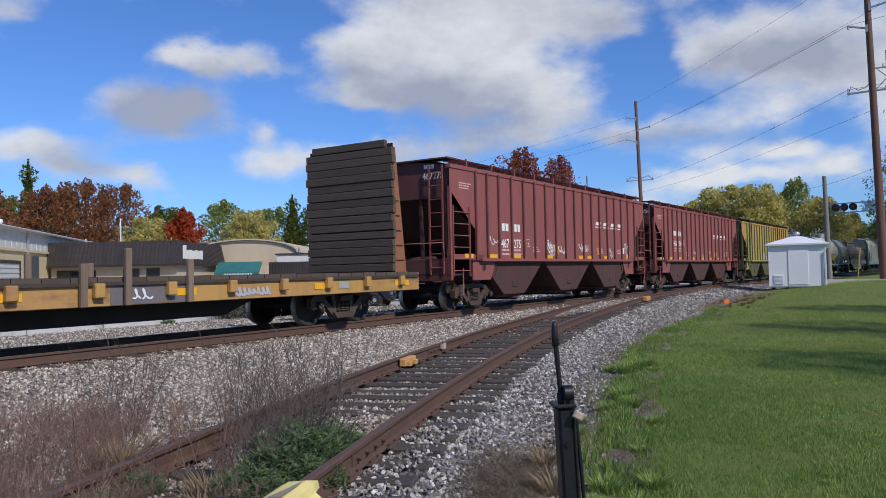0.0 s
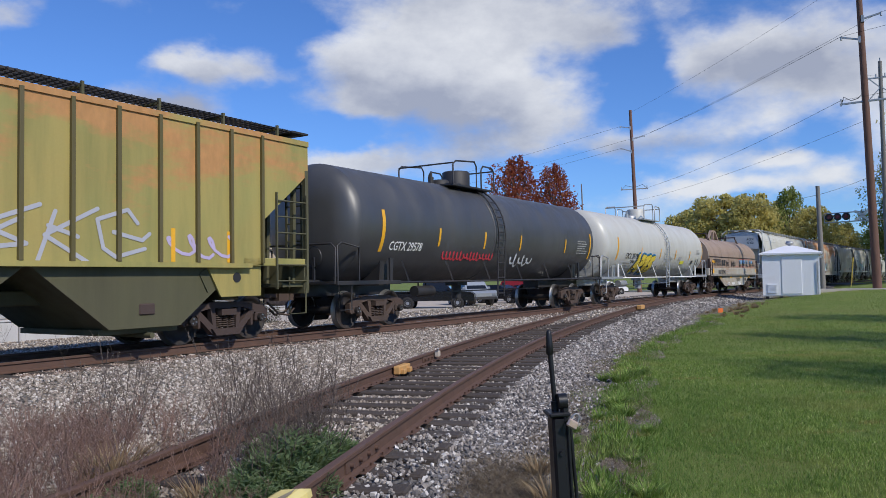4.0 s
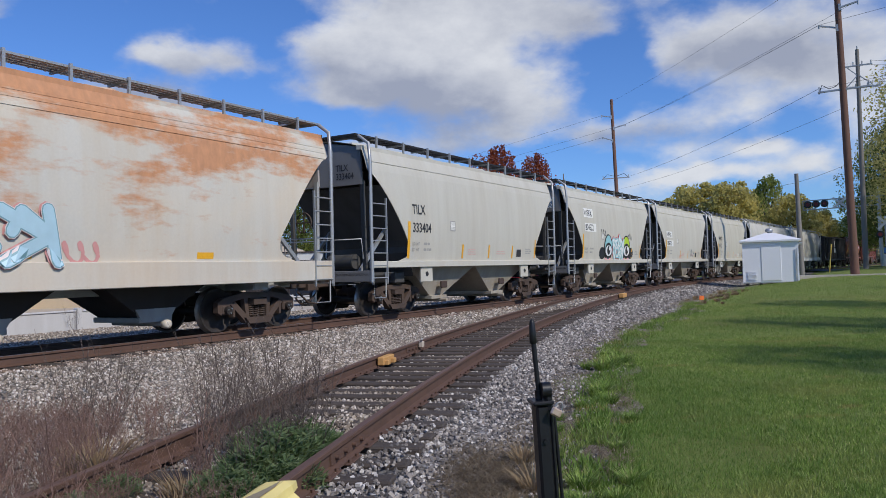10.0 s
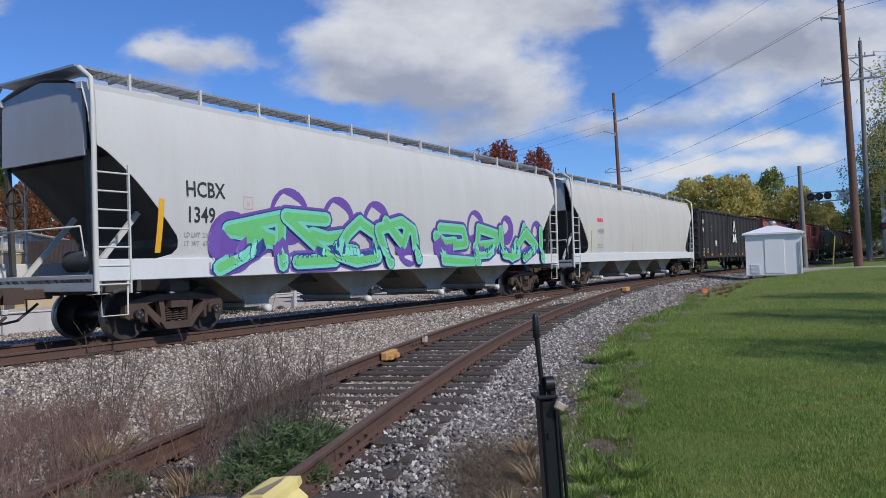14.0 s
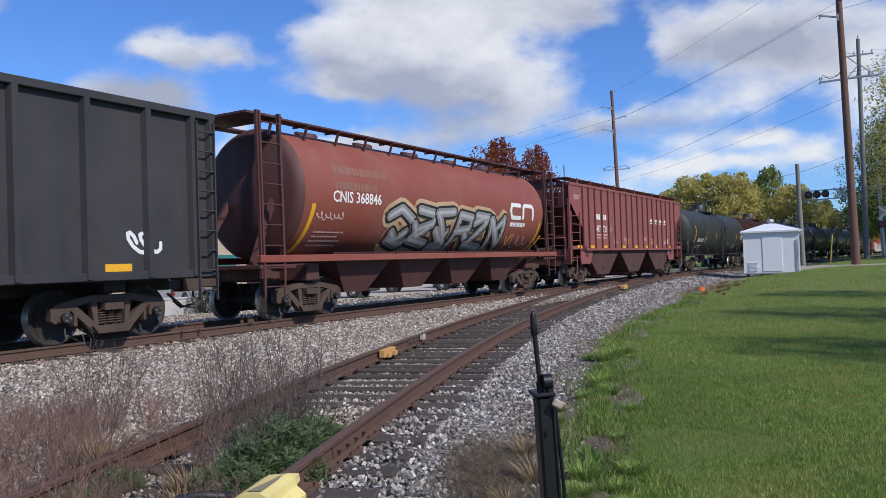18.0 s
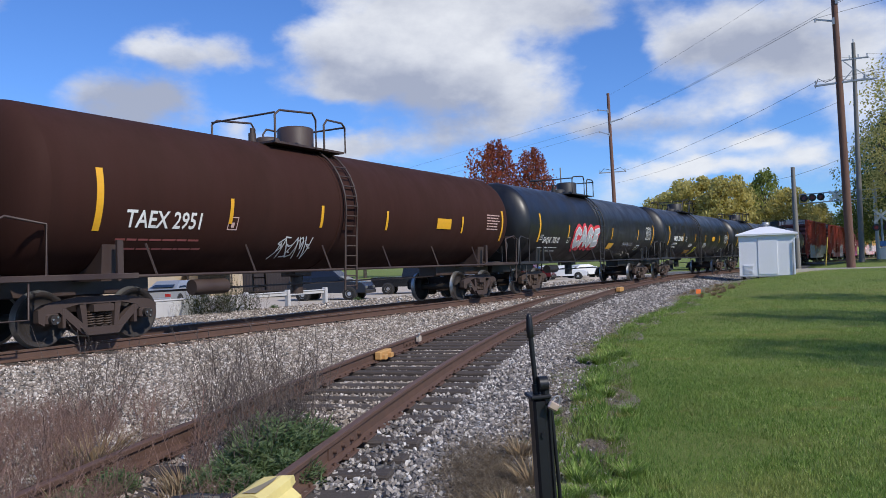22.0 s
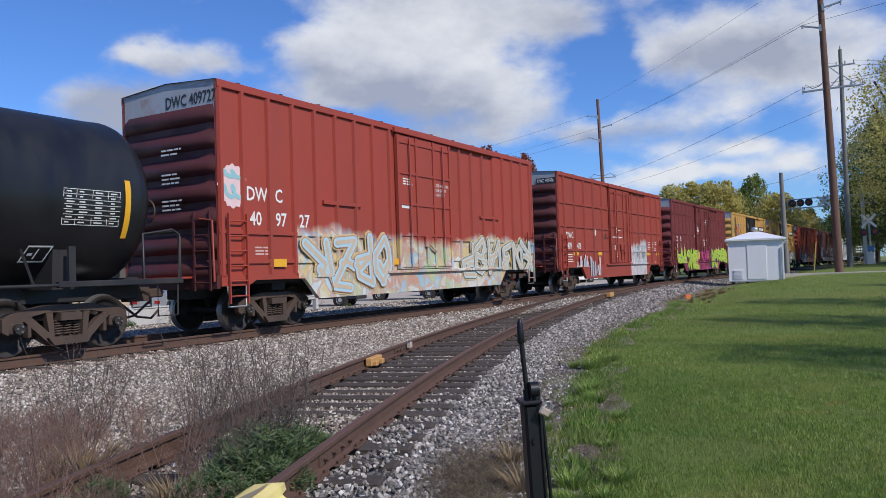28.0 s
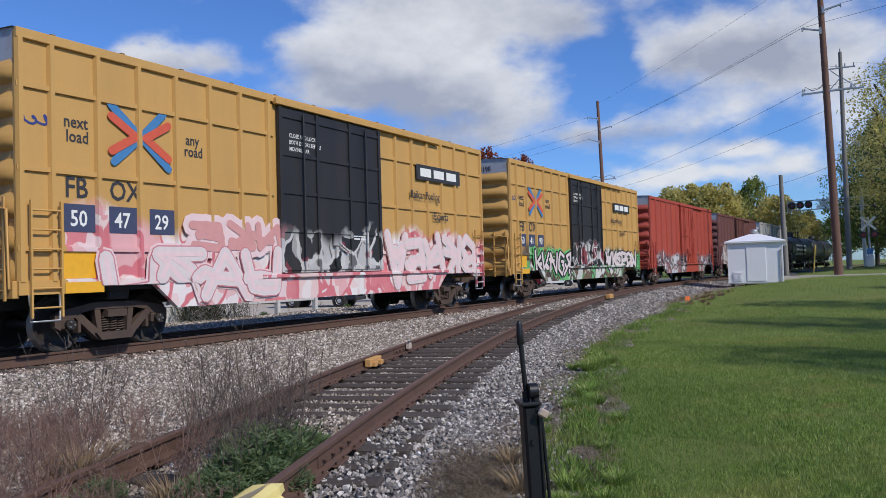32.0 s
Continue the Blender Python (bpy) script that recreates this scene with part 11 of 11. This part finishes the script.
def build_lot():
    lot = plain("pale_worn_concrete", (0.50, 0.43, 0.35), 0.9, 0, 0.2, 4, 0.3)
    rows = []
    for i in range(41):
        s = -30 + 110 * i / 40
        near = 10.3 + 2.0 * smooth(14, 19, s)
        rows.append([(p.x, p.y, -0.735) for p in (on_line(s, d) for d in (-near, -14, -20, -30, -46, -70))])
    tagged(new("parking_lot", G().grid(rows, True).mesh("parking_lot", lot)), "pale worn concrete parking lot behind the railway", "pavement", kind="structure")
    # low white wall along the foot of the stone bed, an open rail at its end
    white = worn("whitewashed_concrete", (0.62, 0.62, 0.63), (0.30, 0.27, 0.25), 0.45, 0.8)
    step = 2.45
    w = thing("low_wall", "low whitewashed wall with posts along the railway", "wall", at=pose(0, 0, 0))
    for i in range(10):
        p, q = on_line(-8.2 + i * step, -9.72), on_line(-8.2 + (i + 1) * step, -9.72)
        turn = -math.degrees(math.atan2(q.x - p.x, q.y - p.y))
        here = lambda ob: placed(ob, pose(p.x, p.y, 0, 0, 0, turn))
        low = 0.02 if i > 7 else -0.62
        here(part("wall_panel", G().box(-0.06, 0.06, 0.09, step - 0.09, low, 0.14, 0.015), white, w))
        here(part("coping", G().box(-0.09, 0.09, 0.09, step - 0.09, 0.142, 0.20, 0.015), white, w))
        here(part("wall_post", G().box(-0.11, 0.11, -0.088, 0.088, -0.66, 0.27, 0.02), white, w))
    here = lambda ob: placed(ob, pose(q.x, q.y, 0, 0, 0, turn))
    here(part("wall_post", G().box(-0.11, 0.11, -0.088, 0.088, -0.66, 0.27, 0.02), white, w))


def window(parent, x0, x1, z0, z1, y, bars, frame_m, glass):
    f = part("window", G().box(x0, x1, y - 0.06, y - 0.02, z0, z0 + 0.09).box(x0, x1, y - 0.06, y - 0.02, z1 - 0.09, z1).box(x0, x0 + 0.08, y - 0.06, y - 0.02, z0 + 0.09, z1 - 0.09).box(x1 - 0.08, x1, y - 0.06, y - 0.02, z0 + 0.09, z1 - 0.09), frame_m, parent)
    part("sill", G().box(x0 - 0.08, x1 + 0.08, y - 0.14, y, z0 - 0.08, z0), frame_m, f)
    n = bars + 1
    for i in range(n):
        a, b = x0 + 0.08 + (x1 - x0 - 0.16) * i / n, x0 + 0.08 + (x1 - x0 - 0.16) * (i + 1) / n
        part("pane", G().box(a, b - 0.01, y - 0.045, y - 0.03, z0 + 0.09, z1 - 0.09), glass, f)
        if i:
            part("glazing_bar", G().box(a - 0.03, a + 0.03, y - 0.065, y - 0.025, z0 + 0.09, z1 - 0.09), frame_m, f)


def build_buildings():
    beige = worn("beige_stucco", (0.56, 0.46, 0.33), (0.35, 0.29, 0.22), 0.25, 0.85)
    yellow = worn("yellow_beige_block", (0.66, 0.53, 0.30), (0.4, 0.33, 0.22), 0.25, 0.85)
    whitish = worn("off_white_metal_siding", (0.62, 0.62, 0.58), (0.45, 0.44, 0.4), 0.25, 0.6)
    brown = worn("dark_brown_ribbed_metal", (0.040, 0.030, 0.027), (0.07, 0.055, 0.05), 0.3, 0.5)
    glass = plain("dark_window_glass", (0.02, 0.024, 0.03), 0.08, 0, 0.1)
    white = M["white_mark"]
    # mansard shop
    h = thing("mansard_shop", "beige shop under a dark brown ribbed metal mansard", "shop building", at=pose(-18.1, 52.0, -0.45))
    part("wall", G().box(-9.0, -0.3, 0.5, 11.0, -0.6, 2.72), beige, h)
    part("mansard", G().prism([(0.0, 2.55), (0.5, 4.2), (0.8, 4.2), (0.8, 2.72), (0.5, 2.55)], "x", -9.2, 0.0).prism([(0.0, 2.55), (-0.35, 4.2), (-0.7, 4.2), (-0.7, 2.72), (-0.4, 2.55)], "y", 0.4, 11.2), brown, h, "dark brown ribbed metal mansard")
    part("roof", G().box(-9.2, -0.5, 0.6, 11.0, 3.9, 4.0), M["dark"], h)
    seam = G().bar((0, -0.02, 2.56), (0, 0.49, 4.2), 0.05, 0.06).mesh("seam", brown)
    for i in range(34):
        part("seam", seam, None, h, "", (-9.15 + i * 0.275, 0, 0))
    side = G().bar((0.02, 0, 2.56), (-0.35, 0, 4.2), 0.06, 0.05).mesh("seam", brown)
    for i in range(34):
        part("seam", side, None, h, "", (0, 0.45 + i * 0.31, 0))
    part("fascia", G().box(-9.25, 0.05, -0.05, 0.06, 2.46, 2.6).box(-0.06, 0.05, 0.06, 11.2, 2.46, 2.6), M["dark"], h)
    window(h, -8.6, -5.9, 1.0, 2.25, 0.5, 2, M["black_steel"], glass)
    window(h, -4.0, -2.9, 1.5, 2.3, 0.5, 1, M["black_steel"], glass)
    window(h, -2.4, -1.5, 1.5, 2.3, 0.5, 0, M["black_steel"], glass)
    for i, (y, hh) in enumerate(((0.7, 0.9), (1.25, 0.95), (1.9, 0.62), (2.5, 0.66), (3.1, 0.6), (3.7, 0.66), (4.3, 0.6), (4.9, 0.66))):
        part("sign_bar", G().box(-0.12, -0.02, y, y + 0.38, 2.95, 2.95 + hh), white, h, "white unreadable sign letter")
    # yellow workshop beside it, its long wall running back
    w = thing("workshop", "yellow-beige workshop with white upper siding and metal roof", "workshop", at=pose(-25.0, 42.7, -0.45, 0, 0, 13.2))
    part("wall", G().box(-14, 0, -14, 26, -0.6, 3.55), yellow, w)
    part("upper_siding", G().box(-14.03, 0.03, -14.03, 26.03, 3.55, 4.66), whitish, w, "off-white metal siding")
    for i in range(40):
        part("siding_rib", G().box(0.03, 0.06, -13.9 + i, -13.84 + i, 3.6, 4.66), whitish, w)
    part("trim_band", G().box(0.0, 0.12, -14, 26, 3.42, 3.55), yellow, w)
    part("roof", G().box(-14.3, 0.3, -14.3, 26.3, 4.66, 4.84, 0.03), whitish, w, "pale metal roof edge")
    part("gutter", G().box(0.3, 0.42, -14.3, 26.3, 4.66, 4.78, 0.02), M["galv"], w)
    part("roll_up_door", G().box(0.0, 0.06, -2.7, 3.5, -0.3, 2.65), whitish, w, "closed pale roll-up door")
    for i in range(10):
        part("door_slat", G().bar((0.08, -2.7, -0.2 + i * 0.29), (0.08, 3.5, -0.2 + i * 0.29), 0.04, 0.03), whitish, w)
    part("door_jamb", G().box(0, 0.1, -2.85, -2.7, -0.3, 2.85).box(0, 0.1, 3.5, 3.7, -0.3, 2.85).box(0, 0.1, -2.7, 3.5, 2.65, 2.85), brown, w)
    part("downpipe", G().cyl((0.12, 5.0, -0.3), (0.12, 5.0, 4.6), 0.06, 8), M["galv"], w)
    part("dark_bay", G().box(0.0, 0.07, 5.5, 7.6, -0.3, 3.2), plain("grey_bay", (0.09, 0.09, 0.095)), w)
    part("roof_fan", G().lathe([(0, 0.16), (0.25, 0.16), (0.32, 0.26), (0.5, 0.22), (0.55, 0)], "z", (-0.8, 2.6, 4.8), 14), white, w)
    # arch-roofed hall with awning
    a = thing("arch_roofed_hall", "beige hall with a low arched roof", "building", at=pose(-16.6, 64.0, -0.45))
    arch = [(-4.3, -0.6), (4.3, -0.6), (4.3, 3.55)] + [(4.3 * math.cos(q), 3.55 + 1.1 * math.sin(q)) for q in [math.pi * i / 14 for i in range(1, 14)]] + [(-4.3, 3.55)]
    part("wall", G().prism(arch, "y", 0, 18), beige, a)
    rim = [(4.5 * math.cos(q), 3.55 + 1.22 * math.sin(q)) for q in [math.pi * i / 14 for i in range(15)]]
    inner = [(4.32 * math.cos(q), 3.55 + 1.11 * math.sin(q)) for q in [math.pi * i / 14 for i in range(14, -1, -1)]]
    part("roof", G().prism(rim + inner, "y", -0.25, 18.2), beige, a)
    teal = worn("teal_awning_cloth", (0.030, 0.16, 0.155), (0.02, 0.08, 0.08), 0.3, 0.8)
    n = thing("cafe_front", "low tan front with a teal awning and white lettering", "building", at=pose(-17.5, 58.6, -0.45))
    part("wall", G().box(-0.2, 3.6, 0.6, 5.0, -0.6, 2.5), beige, n)
    part("awning", G().prism([(-0.6, 1.95), (0.6, 2.75), (0.6, 2.65), (-0.5, 1.85), (-0.5, 1.55), (-0.6, 1.55)], "x", 0, 3.4), teal, n, "teal cloth awning")
    for i in range(11):
        part("sign_bar", G().box(0.75 + i * 0.2, 0.87 + i * 0.2, -0.63, -0.605, 1.65, 1.85), white, n, "white unreadable awning letter")
    window(n, 0.5, 3.0, 0.5, 1.7, 0.6, 2, brown, glass)
    for x in (0.05, 3.35):
        part("awning_post", G().cyl((x, -0.5, 0), (x, -0.5, 1.6), 0.05, 8), brown, n)
    c = thing("white_annex", "off-white flat-roofed annex with a brown roof edge", "building", at=pose(-13.6, 62.0, -0.45))
    part("wall", G().box(0, 6.0, 0, 6, -0.6, 3.3), whitish, c)
    part("roof_edge", G().box(-0.1, 6.1, -0.1, 6.1, 3.3, 3.42), brown, c)
    part("vent_pipe", G().cyl((1.8, 0.3, 3.42), (1.8, 0.3, 3.9), 0.08, 8), M["galv"], c)
    d = thing("storage_container", "dark brown steel storage container", "container", at=pose(-12.0, 52.2, -0.45, 0, 0, -4))
    part("box", G().box(0, 4.2, 0, 2.4, 0.12, 2.55, 0.04), brown, d)
    for i in range(20):
        part("corrugation", G().box(0.1 + i * 0.205, 0.2 + i * 0.205, -0.04, 0.0, 0.25, 2.45), brown, d)
    part("skid", G().box(0.2, 4.0, 0.2, 2.2, 0, 0.12), M["dark"], d)
    for az, dist, top, label in ((-23.0, 60.0, 5.9, "thin white flagpole behind the shop"), (-25.2, 62.0, 4.5, "thin white vent pole behind the shop")):
        x, y = stand_at(az, dist)
        f = thing("white_pole", label, "pole", at=pose(x, y, -0.45))
        part("shaft", G().cyl((0, 0, 0), (0, 0, top), 0.06, 10, 0.045), white, f)
        part("finial", G().lathe([(0, 0.04), (0.05, 0.08), (0.1, 0.04), (0.12, 0)], "z", (0, 0, top), 10), white, f)
    x, y = stand_at(-18.0, 63.5)
    f = thing("street_lamp", "grey steel lamp post with a curved arm", "street lamp", at=pose(x, y, -0.45))
    part("post", G().tube([(0, 0, 0), (0, 0, 4.1), (0.15, 0, 4.3), (0.55, 0, 4.38)], 0.05, 8), M["galv"], f)
    part("lamp_head", G().box(0.45, 0.95, -0.12, 0.12, 4.32, 4.44, 0.04), M["galv"], f)


def vehicle(name, label, kind, paint, x, y, turn):
    """A parked vehicle; +x is its nose."""
    glass, tyre, rim = M["car_glass"], M["tyre"], M["rim"]
    v = thing(name, label, kind, "parked vehicles", at=pose(x, y, -0.735, 0, 0, turn))
    if name == "car":
        L, W, side = 4.6, 0.9, [(-2.3, 0.35), (-2.3, 0.85), (-2.1, 0.98), (-1.2, 1.0), (-0.75, 1.0), (1.05, 0.98), (2.1, 0.82), (2.3, 0.6), (2.3, 0.35)]
        cab = [(-1.75, 0.98), (-1.0, 1.42), (0.25, 1.44), (1.15, 0.96)]
    elif name == "pickup_truck":
        L, W, side = 5.6, 0.98, [(-2.8, 0.5), (-2.8, 1.15), (-0.5, 1.15), (1.2, 1.15), (2.55, 1.08), (2.8, 0.9), (2.8, 0.5)]
        cab = [(-0.75, 1.13), (-0.6, 1.82), (0.75, 1.84), (1.35, 1.13)]
    else:
        L, W, side = 4.8, 0.95, [(-2.4, 0.42), (-2.4, 1.02), (-2.3, 1.12), (1.1, 1.1), (2.2, 1.0), (2.4, 0.75), (2.4, 0.42)]
        cab = [(-2.3, 1.1), (-2.0, 1.74), (0.3, 1.78), (1.2, 1.08)]
    g = G().prism(side, "y", -W, W)
    part("body", g, paint, v)
    c = G()
    k = len(cab)
    vs = [(px, s * (W * 0.95 if i in (0, k - 1) else W * 0.76), pz) for s in (-1, 1) for i, (px, pz) in enumerate(cab)]
    c.add(vs, [tuple(range(k)), tuple(range(2 * k - 1, k - 1, -1))] + [(i, k + i, k + i + 1, i + 1) for i in range(k - 1)])
    part("cab", c, paint, v)
    low, top = cab[0][1] + 0.06, cab[1][1] - 0.10
    for s in (-1, 1):
        a0, a1 = cab[0][0] + (cab[1][0] - cab[0][0]) * 0.35 + 0.12, cab[1][0] + 0.05
        b0, b1 = cab[3][0] - 0.25, cab[2][0] - 0.02
        mid = (a1 + b1) / 2 - 0.1
        yl, yt = s * (W * 0.95 - 0.012), s * (W * 0.79)
        for (p0, p1, q0, q1) in ((a0, a1, mid - 0.04, mid - 0.04), (mid + 0.04, mid + 0.04, b0, b1)):
            part("side_window", G().add([(p0, yl, low), (q0, yl, low), (q1, yt, top), (p1, yt, top)], [(0, 1, 2, 3)]), glass, v)
        part("mirror", G().box(cab[3][0] - 0.35, cab[3][0] - 0.2, s * W - 0.06, s * W + 0.16, low, low + 0.16, 0.03), paint, v)
    part("windscreen", G().add([(cab[3][0] - 0.03, -W * 0.8, low + 0.02), (cab[3][0] - 0.03, W * 0.8, low + 0.02), (cab[2][0] + 0.06, W * 0.66, top), (cab[2][0] + 0.06, -W * 0.66, top)], [(0, 1, 2, 3)]), glass, v)
    part("rear_window", G().add([(cab[0][0] + 0.02, -W * 0.75, low + 0.05), (cab[0][0] + 0.02, W * 0.75, low + 0.05), (cab[1][0] - 0.06, W * 0.6, top), (cab[1][0] - 0.06, -W * 0.6, top)], [(3, 2, 1, 0)]), glass, v)
    z0 = side[0][1]
    for e in (-1, 1):
        part("bumper", G().box(min(e * L / 2 - 0.06, e * L / 2 + 0.1), max(e * L / 2 - 0.06, e * L / 2 + 0.1), -W * 0.95, W * 0.95, z0 - 0.06, z0 + 0.16, 0.04), M["black_steel"] if e > 0 else M["galv"], v)
        for s in (-1, 1):
            part("headlight" if e > 0 else "tail_light", G().box(e * L / 2 - 0.03, e * L / 2 + 0.03, s * W * 0.74 - 0.16, s * W * 0.74 + 0.16, z0 + 0.22, z0 + 0.38, 0.01), M["rim"] if e > 0 else M["lamp_red"], v)
            wx = e * L * 0.30
            r = 0.36 if name != "car" else 0.33
            part("wheel_arch", G().cyl((wx, s * (W - 0.3), r), (wx, s * (W + 0.006), r), r + 0.07, 18), M["black_steel"], v)
            wh = part("wheel", G().cyl((wx, s * (W - 0.14), r), (wx, s * (W + 0.012), r), 0.12, 10), rim, v)
            part("tyre", G().lathe([(s * (W - 0.2), r * 0.6), (s * (W - 0.2), r * 0.94), (s * (W - 0.16), r), (s * W, r), (s * (W + 0.03), r * 0.92), (s * (W + 0.03), r * 0.62)], "y", (wx, 0, r), 20), tyre, wh)
            part("rim", G().lathe([(s * (W + 0.03), r * 0.64), (s * (W - 0.02), r * 0.55), (s * (W - 0.01), r * 0.2), (s * (W + 0.01), 0.0)], "y", (wx, 0, r), 20), rim, wh)
    return v


def build_vehicles():
    M["car_glass"] = plain("tinted_car_glass", (0.012, 0.014, 0.016), 0.06, 0, 0.1, 10, 0)
    M["tyre"] = plain("black_tyre_rubber", (0.015, 0.015, 0.015), 0.85)
    M["rim"] = plain("silver_wheel_rim", (0.55, 0.56, 0.58), 0.3, 0.8)
    M["lamp_red"] = plain("red_lamp_plastic", (0.35, 0.015, 0.015), 0.2)
    dark = plain("dark_blue_car_paint", (0.014, 0.018, 0.03), 0.25, 0.1, 0.1, 6, 0)
    black = plain("black_car_paint", (0.012, 0.012, 0.014), 0.22, 0, 0.1, 6, 0)
    white = plain("white_car_paint", (0.74, 0.75, 0.76), 0.28, 0, 0.05, 6, 0)
    silver = plain("silver_car_paint", (0.42, 0.44, 0.46), 0.3, 0.5, 0.08, 6, 0)
    red = plain("red_car_paint", (0.30, 0.02, 0.02), 0.25, 0.1, 0.1, 6, 0)
    for args in (("suv", "dark blue parked sport utility vehicle on the lot", "car", dark, -5.2, 45.4, -14.0), ("pickup_truck", "black parked pickup truck on the lot", "pickup truck", black, -0.3, 51.8, -6.0),
                 ("car", "white parked sedan beside the road", "car", white, 18.3, 83.0, 20.0), ("car", "white parked sedan beside the road", "car", white, 15.2, 86.5, 25.0), ("suv", "red parked sport utility vehicle on the lot", "car", red, 7.6, 65.0, -28.0),
                 ("pickup_truck", "silver parked pickup truck with its nose to the railway", "pickup truck", silver, 2.4, 57.0, -70.0), ("car", "black parked sedan on the lot", "car", black, 5.0, 60.0, -40.0), ("suv", "maroon parked sport utility vehicle far down the lot", "car", plain("maroon_car_paint", (0.12, 0.012, 0.016), 0.25, 0.1, 0.1, 6, 0), 10.9, 74.5, -25.0),
                 ("car", "silver parked sedan before the shop", "car", silver, -14.0, 44.5, 80.0), ("car", "white parked sedan on the lot", "car", white, 15.0, 77.5, -15.0)):
        vehicle(*args)


build_lot()
build_buildings()
build_vehicles()


# ---- what moves: the whole train, and its wheels ----
def wagon_pose(s, half):
    a, b = on_line(s - half), on_line(s + half)
    d = b - a
    return pose((a.x + b.x) / 2, (a.y + b.y) / 2, 0, 0, 0, -math.degrees(math.atan2(d.x, d.y)))


def gone(t):
    """Metres rolled by a time; it comes in a little faster than it goes on, and drags once for a moment."""
    return SPEED * t - 0.4 * max(0.0, 1 - abs(t - 17.0) / 0.12) + 0.26 * (t - 1.3) * (1 - smooth(1.0, 2.5, t))


def motions():
    for car, u, half in TRAIN:
        walk(car, [(t, wagon_pose(u - gone(t), half)) for t in (0, 0.5, 1, 1.5, 2, 2.5, 3, 4, 5, *range(6, 17, 2), 16.5, 16.7, 16.8, 16.9, 17, 17.1, 17.2, 17.3, 17.5, *range(18, 33, 2))])
    # wheels roll while they pass the stretch before the eye
    for w, u, y in WHEELS:
        t0, t1 = max(0.0, (u - 42.0) / SPEED), min(32.0, (u + 9.0) / SPEED)
        rows = []
        if t1 > t0:
            f0, f1 = math.ceil(t0 * FPS), math.floor(t1 * FPS)
            turn = lambda f: pose(0, y, WHEEL_R, math.degrees((f - f0) / FPS * SPEED / WHEEL_R) % 360.0)
            if f0 > 0:
                rows.append((0.0, turn(f0)))
            rows += [(f / FPS, turn(f)) for f in range(f0, f1 + 1)]
            if f1 < 32 * FPS:
                rows.append((32.0, turn(f1)))
        else:
            rows = [(0.0, pose(0, y, WHEEL_R)), (32.0, pose(0, y, WHEEL_R))]
        walk(w, rows)


motions()
